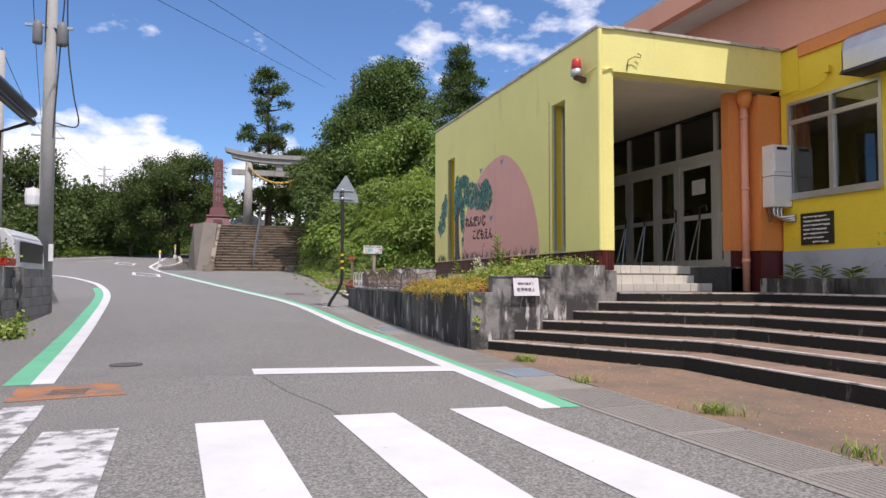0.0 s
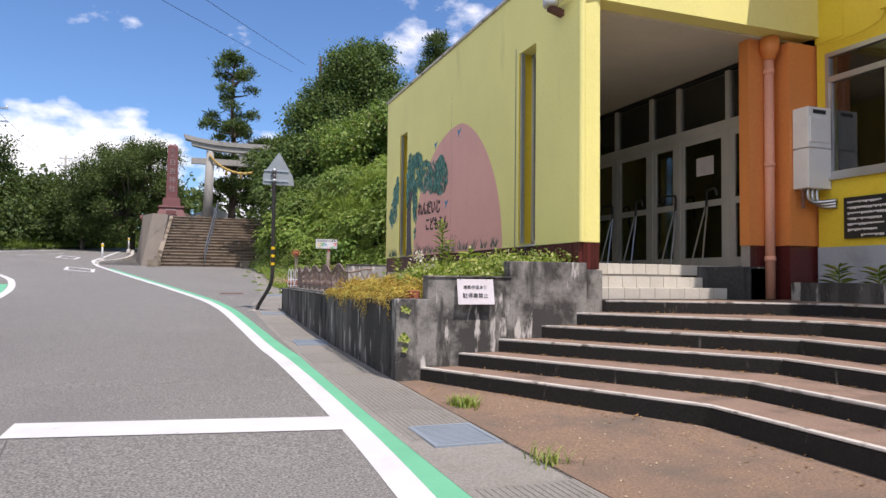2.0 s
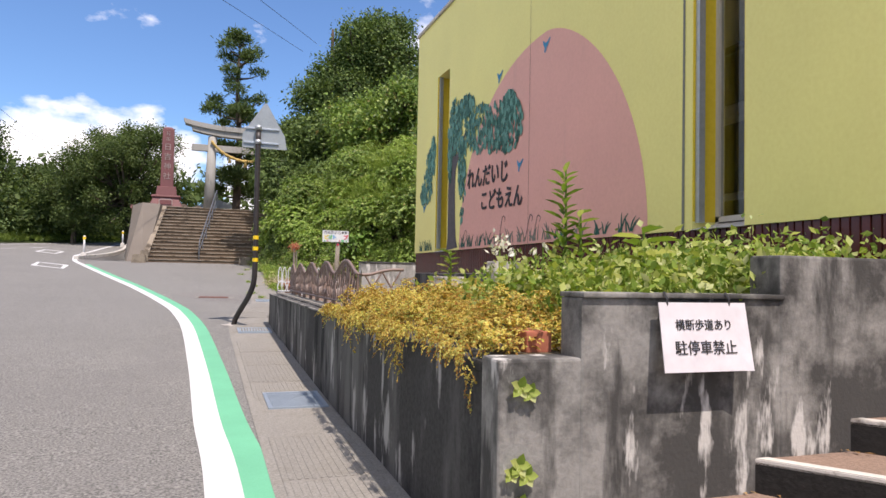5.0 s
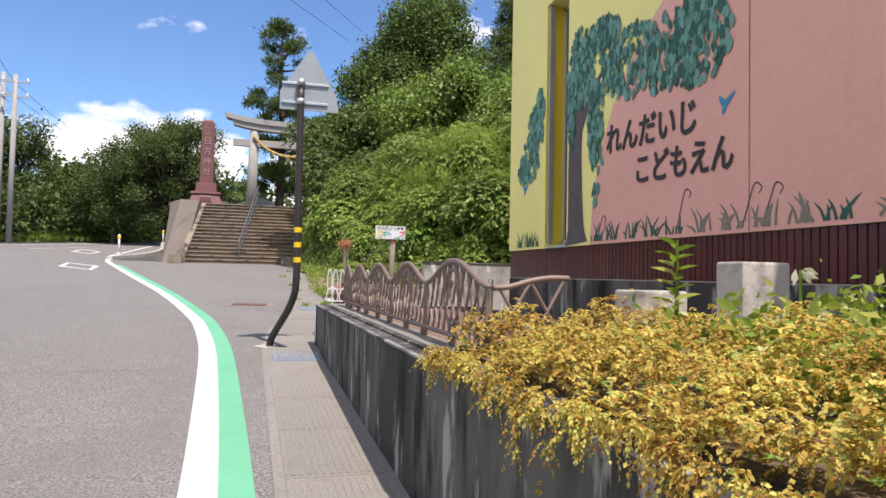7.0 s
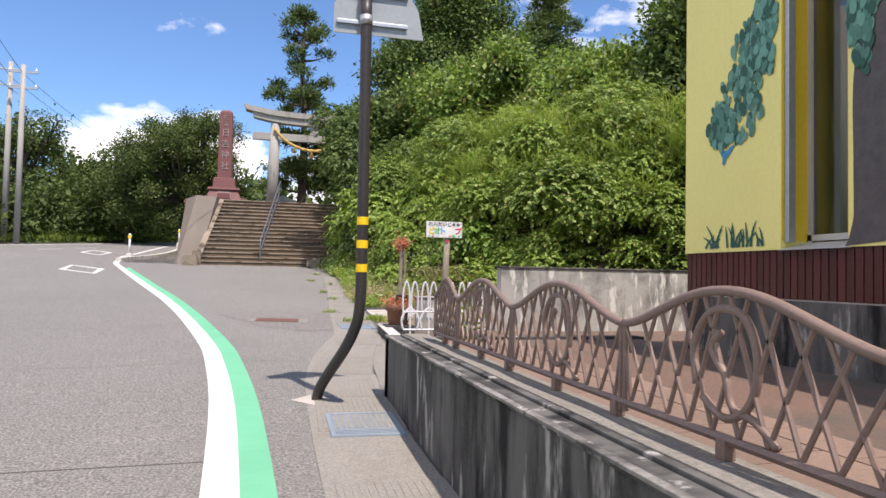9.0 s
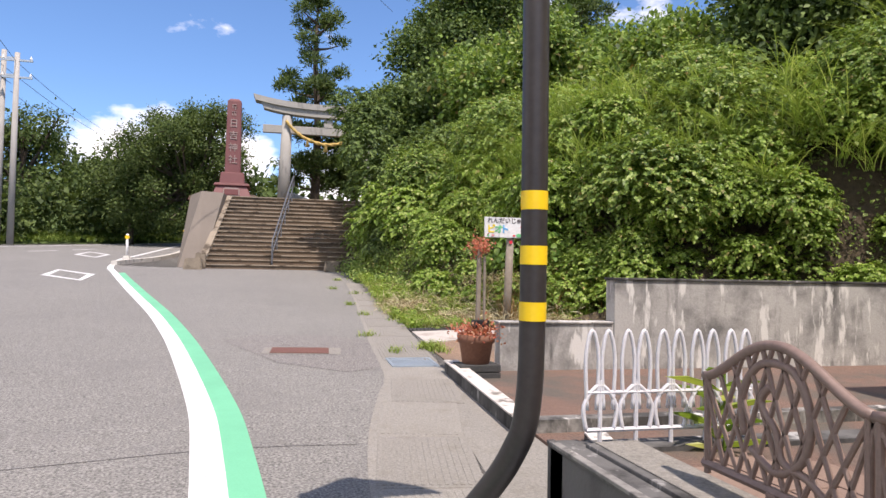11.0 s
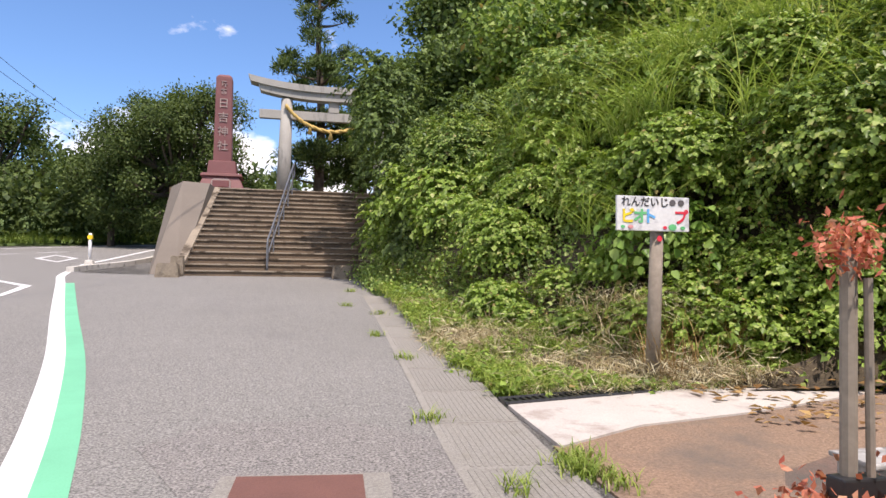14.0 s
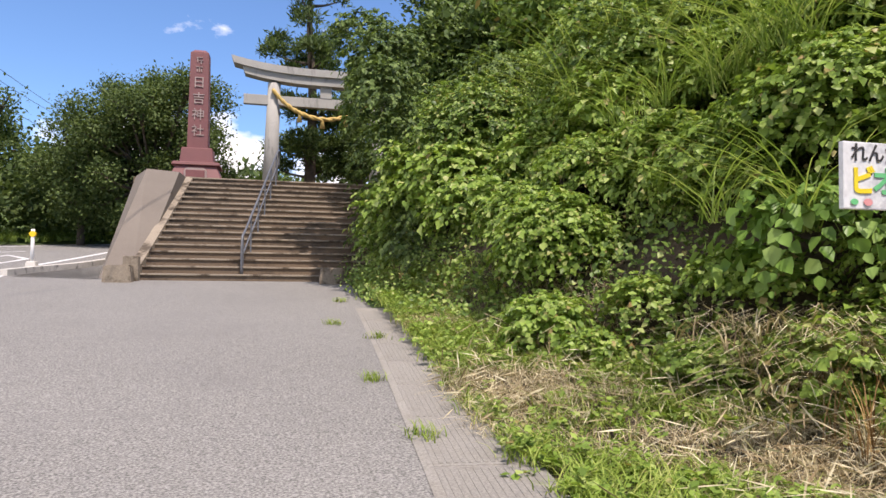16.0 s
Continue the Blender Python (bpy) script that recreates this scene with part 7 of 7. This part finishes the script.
tagged(part_mesh("grit", leaf_mesh("grit", G, unit(700) * np.array((1, 1, 0.1)), unit(700) * 0.3 + np.array((0, 0, 1)), rs.uniform(0.008, 0.03, 700), rs.uniform(0.003, 0.007, 700), 0.4), M_DRY), "straw bits and grit on the forecourt", "grit", kind="stuff")
# small tufts growing in joints
tufts = np.array([(3.86, 8.1, 0.03), (3.9, 8.2, 0.03), (3.85, 4.6, 0.02), (3.9, 4.5, 0.02), (3.75, 3.2, 0.02), (3.7, 6.4, 0.02), (3.86, 8.15, 0.03), (4.4, 24.8, 0.57), (4.42, 25.0, 0.59), (4.5, 24.8, 0.58), (3.85, 26.1, 0.63), (3.95, 24.6, 0.57),
                  (4.4, 24.9, 0.58), (4.45, 24.7, 0.57), (4.5, 25.0, 0.6), (4.55, 24.6, 0.57), (4.1, 19.3, 0.4), (4.2, 19.5, 0.42), (4.05, 28.5, 0.77), (4.0, 30.2, 0.87), (4.3, 32.4, 1.02), (3.9, 33.6, 1.1), (4.1, 18.9, 0.36), (4.2, 36.4, 1.28)])
blades("joint_weeds", np.repeat(tufts, 5, axis=0) + rs.normal(size=(120, 3)) * np.array((0.045, 0.05, 0)), 0.12, np.array((0, 0, 0)), 0.004, M_GRASS, "small grass tufts in the paving joints", 12, 0.7)
# far roadside bank
n = 2000
u = rs.random(n)
bx, by = -24 + 24 * u, 41 + 27 * u + rs.exponential(2.2, n)
by += 0.9
bz = np.interp(by, LY, LZ) - 0.05 + 0.18 * (by - (41 + 27 * u))
blades("bank_grass", np.stack((bx, by, bz), 1), 0.38, np.array((0, 0, 0)), 0.02, M_BANK, "tall grass on the far roadside bank", 9, 0.7, 2)
fb = bmesh.new()
rows = [[fb.verts.new((-26 + 28 * k / 20 + o * -0.7, 39 + 31.5 * k / 20 + o * 0.7 + 0.6, lie(39 + 31.5 * k / 20 + o) - 0.06 + 0.17 * o)) for k in range(21)] for o in (0, 1.5, 4, 8, 16)]
for r0, r1 in zip(rows, rows[1:]):
    for k in range(20):
        fb.faces.new((r0[k], r0[k + 1], r1[k + 1], r1[k]))
tagged(part("far_bank", fb, M_GRASSLAND, None, "", True), "grassy roadside bank beyond the bend", "bank", kind="structure")

# trees
random.seed(11)
tree(-2.6, 59, 3.0, 11.0, lobes_in(-2.7, 58.6, 7.0, 3.5, 2.8, 3.6, 74, 0.3, 0.95, 3), 72000, 0.125, M_LEAF_CHERRY, "spreading broadleaf tree behind the stone pillar", 5200, 0.32, spread=0.28)
tree(-6.0, 60, 3.2, 9.5, lobes_in(-6.2, 60, 5.8, 2.3, 2.2, 2.6, 18, 0.6, 1.2, 4), 26000, 0.14, M_LEAF_CHERRY, "smaller broadleaf tree beside the far bank", 1800, 0.2, spread=0.3)
for i, (x, y, top, rx, sd) in enumerate(((-16.5, 74, 13.2, 4.2, 5), (-22, 72, 13.0, 4.6, 6), (-11.5, 78, 10.0, 3.0, 7), (-28, 66, 14, 5, 8), (-7.5, 84, 9.2, 3.2, 21), (-20, 60, 10.5, 4.0, 22))):
    z = lie(y)
    tree(x, y, z + 0.5, top, lobes_in(x, y, (z + top) / 2 + 0.4, rx * 0.95, rx * 0.8, (top - z) * 0.42, 44, rx * 0.1, rx * 0.28, sd), 17000, 0.24, M_LEAF_CHERRY, "dark green roadside tree beyond the bend", 2400, 0.3, spread=0.42)
tree(9.0, 45.5, 6.5, 15.6, lobes_in(10.4, 45.3, 10.8, 3.6, 2.8, 4.2, 52, 0.6, 1.4, 9), 80000, 0.145, M_LEAF_TREE, "big dense broadleaf tree on the hill", 9000, 0.4, spread=0.24)
tree(12.6, 46.5, 7, 16.4, lobes_in(12.5, 46, 12.0, 2.4, 2.3, 4.3, 34, 0.5, 1.15, 10), 42000, 0.155, M_LEAF_TREE, "tall broadleaf tree on the hill", 5000, 0.35, spread=0.26)
for i, (x, y, top, rx, sd, m_) in enumerate(((8.3, 41.5, 9.4, 1.7, 12, 30), (10.5, 39, 9.6, 2.4, 13, 36), (14.5, 38.5, 9.2, 2.6, 14, 36), (18.5, 38, 9.6, 3.0, 15, 30), (17.5, 46, 12.6, 2.8, 16, 20), (23, 42, 12.2, 3.8, 17, 12), (15.6, 30.5, 9.6, 2.5, 18, 34), (19.5, 29.5, 10.8, 3.2, 19, 22), (8.6, 49, 10.8, 2.0, 20, 24), (17.0, 26.0, 8.6, 2.4, 23, 30), (22.0, 25.0, 10.5, 3.2, 24, 12), (12.8, 33.6, 8.4, 1.9, 25, 32))):
    z = float(hill(np.array(x), np.array(y)))
    tree(x, y, z, top, lobes_in(x, y, (z + top) / 2 + 0.3, rx * 1.0, rx * 0.85, (top - z) * 0.42, 28, rx * 0.2, rx * 0.4, sd), m_ * 1000, 0.15, M_LEAF_SHRUB if sd in (14, 15, 25, 13) else M_LEAF_TREE, "dense green tree on the hillside", m_ * 100, 0.25, spread=0.26)


def conifer(x, y, z, top, pads, label, twigs=1500, per=16):
    """A tall pine with needle pads on level limbs."""
    t = thing("conifer", (x, y, z), label, "conifer")
    tr = bmesh.new()
    tube(smooth_path([(x, y, z - 0.5), (x + 0.15, y, z + (top - z) * 0.4), (x - 0.1, y, z + (top - z) * 0.75), (x, y, top - 0.5)], 5), [0.34 * (1 - 0.9 * k / 15) for k in range(16)], 9, tr)
    for px, py, pz, rx, ry, rz in pads:
        tube(smooth_path([(x, y, pz - 0.6), ((x + px) / 2, (y + py) / 2, pz - 0.45), (px, py, pz - 0.15)], 4), [0.1 * (1 - 0.8 * k / 8) for k in range(9)], 6, tr)
    part("trunk", tr, M_BARK, t, "", True)
    C, d = crown_points(pads, twigs)
    P, A, N, L = clumps(C, per, 0.16, 0.26, 0.0, d)
    tagged(part_mesh("crown", leaf_mesh("crown", P, A + np.array((0, 0, 0.3)), N, L, L * 0.13), M_LEAF_PINE, t), kind="stuff")


def pads_for(x, y, spec, seed):
    g = random.Random(seed)
    out = []
    for z, reach, r, n in spec:
        a0 = g.uniform(0, math.tau)
        for k in range(n):
            a = a0 + math.tau * k / n + g.uniform(-0.4, 0.4)
            rr = reach * g.uniform(0.55, 1.0)
            out.append((x + rr * math.cos(a), y + rr * math.sin(a), z + g.uniform(-0.4, 0.4), r * g.uniform(0.7, 1.25), r * g.uniform(0.7, 1.25), r * g.uniform(0.22, 0.42)))
    return out


conifer(4.55, 60, 4.6, 18.6, pads_for(4.45, 60, ((18.3, 0.5, 0.6, 3), (17.4, 1.35, 0.52, 5), (15.9, 1.5, 0.5, 3), (14.3, 1.9, 0.55, 4), (12.9, 2.2, 0.62, 5), (12.2, 1.2, 0.55, 2), (10.2, 1.7, 0.7, 4), (8.4, 1.9, 0.75, 4), (7.4, 1.6, 0.7, 3)), 31), "tall old pine with layered needle pads", 1300, 16)
conifer(21.3, 58, 7, 21.6, pads_for(21.3, 58, ((21.7, 0.3, 0.7, 3), (20.8, 0.7, 0.8, 4), (19.7, 1.1, 0.85, 4), (18.6, 1.4, 0.9, 5), (17.4, 1.6, 1.0, 5), (16.2, 1.9, 1.0, 5), (14.8, 2.0, 1.1, 6), (13.4, 2.1, 1.1, 6), (12, 2.2, 1.1, 6)), 32), "dark pointed conifer on the hilltop", 2400, 16)
conifer(7.2, 62, 5, 12.5, pads_for(7.2, 62, ((12, 0.6, 0.9, 3), (11, 1.2, 0.9, 4), (9.8, 1.6, 1.0, 5), (8.6, 1.8, 1.0, 5), (7.4, 1.8, 1.0, 5)), 33), "smaller dark conifer behind the gate", 1300, 14)

# far woods that close the view
fl_ = [(x, 92 + 6 * math.sin(x), 5.0 + 2.0 + 1.6 * math.sin(x * 0.7), 4.5, 3, 3.6 + 1.2 * math.sin(x * 1.3)) for x in np.arange(-75, 60, 3.6)]
C, d = crown_points(fl_, 4200)
P, A, N, L = clumps(C, 7, 0.5, 0.65, 0.2, d)
tagged(part_mesh("far_woods", leaf_mesh("far_woods", P, A, N, L, L * 0.36), M_LEAF_CHERRY), "dark green woods closing the distance", "woods", kind="stuff")
fl_ = [(-23 + 19 * k / 22 + 0.8 * math.sin(k * 2.3), 46.5 + 20.5 * k / 22 + 0.8 * math.cos(k * 1.7), lie(48 + 20 * k / 22) + 1.3 + 0.5 * math.sin(k * 1.9), 1.7, 1.5, 1.6 + 0.5 * math.sin(k * 2.9)) for k in range(23)] + [(-14 - 5 * k + 2 * math.sin(k * 2.1), 57 - 5 * k * 0.7, 3.4 + 0.6 * math.sin(k), 2.2, 1.6, 1.5) for k in np.arange(0, 9, 0.5)] + [(-9 + 1.3 * k, 66 + 1.5 * k, 4.2, 1.5, 1.2, 1.1) for k in range(8)]
C, d = crown_points(fl_, 5000)
P, A, N, L = clumps(C, 8, 0.3, 0.26, 0.2, d)
tagged(part_mesh("roadside_bushes", leaf_mesh("roadside_bushes", P, A, N, L, L * 0.36), M_LEAF_CHERRY), "low dark bushes on the far bank", "bushes", kind="stuff")

# planter planting
n = 8400
py = rs.uniform(9.7, 13.3, n)
edge = 3.755 - 0.06 * np.clip(np.sin(py * 2.7 + 1.0) + 0.4 * np.sin(py * 7.1), -0.4, 1)
px = edge + rs.random(n) ** 1.3 * (4.9 - edge)
mound = 0.915 + 0.12 * np.sin(np.clip((px - 3.62) / 1.2, 0, 1) * 2.0) + 0.05 * np.sin(px * 9 + py * 5) + 0.04 * np.sin(py * 11)
mound = np.where(py < 9.9, mound - 0.05, mound)
mound += 0.05 * np.sin(px * 23 + 2 * np.sin(py * 13)) * np.cos(py * 19) + 0.02 * rs.normal(size=n)
C = np.stack((px, py, mound), 1)
P, A, N, L = sprays(C, np.tile(np.array((-0.15, -0.2, 0.8)), (n, 1)) + 0.5 * unit(n), 18, 0.062, 0.0115, 0.7)
tagged(part_mesh("stonecrop", leaf_mesh("stonecrop", P, A, N, L, L * 0.36), M_SEDUM), "yellow-orange stonecrop carpet spilling over the wall", "stonecrop", kind="stuff")
n = 800
strand = np.sort(rs.uniform(9.75, 13.3, 120))
reach = (0.03 + 0.32 * rs.random(120) ** 4) * (0.6 + 0.55 * np.sin(strand * 5.3))
which = rs.integers(0, 120, n)
py = strand[which] + rs.normal(size=n) * 0.016
drop = (reach[which] * rs.random(n)).clip(0, 0.42)
T = np.stack((3.655 - 0.02 * rs.random(n) - 0.035 * np.sin(np.clip(drop / 0.12, 0, 1) * 3.1), py, 0.95 - drop), 1)
P, A, N, L = sprays(T, np.tile(np.array((-0.25, -0.1, -0.4)), (n, 1)) + 0.3 * unit(n), 18, 0.055, 0.0108, 0.9)
tagged(part_mesh("trailing_stonecrop", leaf_mesh("trailing_stonecrop", P, A, N, L, L * 0.36), M_SEDUM), "trailing stonecrop strands hanging over the wall", "stonecrop", kind="stuff")
n = 90
py, px = rs.uniform(9.7, 13.2, n), rs.uniform(3.7, 4.7, n)
C = np.stack((px, py, 0.93 + 0.12 * np.sin(np.clip((px - 3.62) / 1.2, 0, 1) * 2.0)), 1)
P, A, N, L = sprays(C, np.tile(np.array((-0.2, -0.2, 0.9)), (n, 1)) + 0.4 * unit(n), 8, 0.07, 0.019, 0.3)
tagged(part_mesh("bed_weeds", leaf_mesh("bed_weeds", P, A, N, L, L * 0.38), M_LEAF_HILL), "green weeds sprouting through the stonecrop", "weeds", kind="stuff")
n = 900
C = np.stack((rs.uniform(4.25, 5.85, n), 9.72 + 2.9 * rs.random(n) ** 1.4, rs.uniform(0.93, 1.24, n)), 1)
C[:, 2] += 0.1 * (C[:, 0] > 5.0) - 0.16 * (C[:, 1] > 11.6)
P, A, N, L = clumps(C, 26, 0.065, 0.042, 0.0)
tagged(part_mesh("bedding_plants", leaf_mesh("bedding_plants", P, A + np.array((0, 0, 0.4)), N, L, L * 0.3), M_BED), "variegated green bedding plants in the raised bed", "bedding plants", kind="stuff")


def tall_plant(x, y, z, h, n, size, material, label, category, up=0.6, width=0.2):
    t = thing("garden_plant", (x, y, z), label, category)
    part("stem", tube(smooth_path([(x, y, z), (x + 0.02, y + 0.01, z + h * 0.5), (x + 0.01, y, z + h)], 4), [0.012 * (1 - 0.07 * k) for k in range(9)], 6), M_LEAF_HILL, t)
    k = np.arange(n)
    a = k * 2.4
    P = np.stack((np.full(n, x), np.full(n, y), z + h * (0.12 + 0.86 * k / n)), 1)
    A = np.stack((np.cos(a), np.sin(a), np.full(n, up)), 1)
    tagged(part_mesh("leaves", leaf_mesh("leaves", P, A, np.tile(np.array((0.01, 0.02, 1.0)), (n, 1)), np.full(n, size) * rs.uniform(0.7, 1.15, n), np.full(n, size * width), 0.2, 0.25, True), material, t), kind="stuff")
    return t


tall_plant(4.6, 10.75, 1.0, 0.85, 50, 0.115, M_LEAF_HILL, "tall upright leafy stem in the raised bed", "plant", 0.9, 0.15)
tall_plant(4.66, 10.68, 1.0, 0.6, 30, 0.13, M_BED, "yellowing leafy stem in the raised bed", "plant", 0.6, 0.16)
tall_plant(4.75, 10.2, 1.05, 0.42, 16, 0.2, M_BED, "bright yellow-green broad leaved shoot", "plant", 0.4, 0.17)
tall_plant(4.64, 12.84, 0.95, 0.48, 26, 0.11, M_BED, "young yellow-green shoot in the bed", "plant", 0.6, 0.17)
for x, y in ((4.62, 11.15), (4.7, 10.95), (4.5, 11.0), (4.62, 10.5)):
    tall_plant(x, y, 0.95, 0.26, 18, 0.21, M_BED, "clump of broad glossy green leaves", "plant", 0.5, 0.2)
for x, y, z in ((4.55, 11.55, 1.4), (4.6, 11.0, 1.42), (4.5, 11.2, 1.38), (4.7, 11.3, 1.4), (4.8, 12.3, 1.3)):
    fl = thing("white_flower", (x, y, z), "drooping white flower over the raised bed", "flower", "white flowers")
    part("stem", tube([(x, y, 0.95), (x, y, z)], 0.006, 5), M_LEAF_HILL, fl)
    m_ = 40 if (x, y) == (4.55, 11.55) else 7
    P = np.tile(np.array((x, y, z)), (m_, 1)) + rs.normal(size=(m_, 3)) * (0.045 if m_ > 10 else 0.01)
    tagged(part_mesh("petals", leaf_mesh("petals", P, unit(m_) * 0.6 + np.array((0, 0, -0.6 if m_ < 10 else 0.3)), unit(m_), np.full(m_, 0.06 if m_ < 10 else 0.04), np.full(m_, 0.014)), M_PETAL, fl), kind="stuff")
for x, y, z, s in ((3.74, 9.46, 0.8, 0.05), (3.78, 9.46, 0.78, 0.045), (3.74, 9.46, 0.52, 0.05), (3.77, 9.46, 0.48, 0.05), (3.71, 9.46, 0.49, 0.04), (3.75, 9.46, 0.38, 0.045)):
    ww = thing("wall_weed", (x, y, z), "pale green weed leaf rooted in the wall joint", "weed", "wall weeds")
    m_ = 5
    a = np.arange(m_) * 1.3
    part_mesh("leaves", leaf_mesh("leaves", np.tile(np.array((x, 9.505, z)), (m_, 1)), np.stack((np.cos(a), np.full(m_, -0.5), np.sin(a)), 1), np.tile(np.array((0.0, -1.0, 0.3)), (m_, 1)), np.full(m_, s * 0.95), np.full(m_, s * 0.4), 0.1, 0.1, True), M_BED, ww)
# pot flowers, wall bed and verge shrubs
P = np.array((4.5, 23.0, 0.95)) + rs.normal(size=(700, 3)) * np.array((0.1, 0.1, 0.05))
fp = thing("pot_flowers", (4.5, 23, 0.9), "wilting salmon-red flowers filling the pot", "flowers")
tagged(part_mesh("petals", leaf_mesh("petals", P, unit(700) + np.array((0, 0, 0.2)), unit(700), np.full(700, 0.04), np.full(700, 0.012)), M_RED_FLOWER, fp), kind="stuff")
P = np.array((4.53, 23.03, 1.8)) + rs.normal(size=(300, 3)) * np.array((0.05, 0.05, 0.045))
tagged(part_mesh("dry_head", leaf_mesh("dry_head", P, unit(300), unit(300), np.full(300, 0.04), np.full(300, 0.009)), M_RED_FLOWER, fp), kind="stuff")
for x, y, h in ((9.25, 9.0, 0.4), (9.3, 8.5, 0.35), (9.35, 8.0, 0.3), (9.3, 6.9, 0.45), (9.25, 6.2, 0.5)):
    tall_plant(x, y, 1.05, h * 0.7, 22, 0.22, M_LEAF_HILL, "strap-leaved green plant in the wall bed", "plant", 0.6, 0.07)
C = np.array((9.2, 6.5, 1.55)) + rs.normal(size=(160, 3)) * np.array((0.12, 0.35, 0.25))
P, A, N, L = clumps(C, 8, 0.05, 0.045, 0.0)
wb_ = thing("flowering_bush", (9.2, 6.5, 1.05), "airy bush with small white flowers by the wall", "bush")
part("stems", tube([(9.2, 6.5, 1.05), (9.2, 6.5, 1.7)], 0.012, 6), M_BARK, wb_)
tagged(part_mesh("blossom", leaf_mesh("blossom", P[::3], A[::3], N[::3], L[::3], L[::3] * 0.4), M_PETAL, wb_), kind="stuff")
tagged(part_mesh("leaves", leaf_mesh("leaves", P, A, N, L, L * 0.3), M_BED, wb_), kind="stuff")
tall_plant(4.35, 18.9, 0.4, 0.75, 34, 0.2, M_BED, "yellow-green shrub behind the sign pole", "plant", 0.6, 0.1)
C = np.array((-3.2, 13.2, 0.2)) + rs.normal(size=(60, 3)) * np.array((0.15, 0.3, 0.12))
P, A, N, L = clumps(C, 12, 0.06, 0.07, 0.0)
vs = thing("verge_shrub", (-3.2, 13.2, 0.1), "small green shrub at the foot of the wall", "shrub")
tagged(part_mesh("leaves", leaf_mesh("leaves", P, A, N, L, L * 0.35), M_GRASS, vs), kind="stuff")
C = np.array((-3.6, 14.45, 1.55)) + rs.normal(size=(30, 3)) * np.array((0.08, 0.2, 0.05))
P, A, N, L = clumps(C, 10, 0.05, 0.06, 0.0)
ts = thing("tub_seedlings", (-3.6, 14.45, 1.47), "green seedlings in the red tub", "seedlings")
tagged(part_mesh("leaves", leaf_mesh("leaves", P, A, N, L, L * 0.35), M_GRASS, ts), kind="stuff")
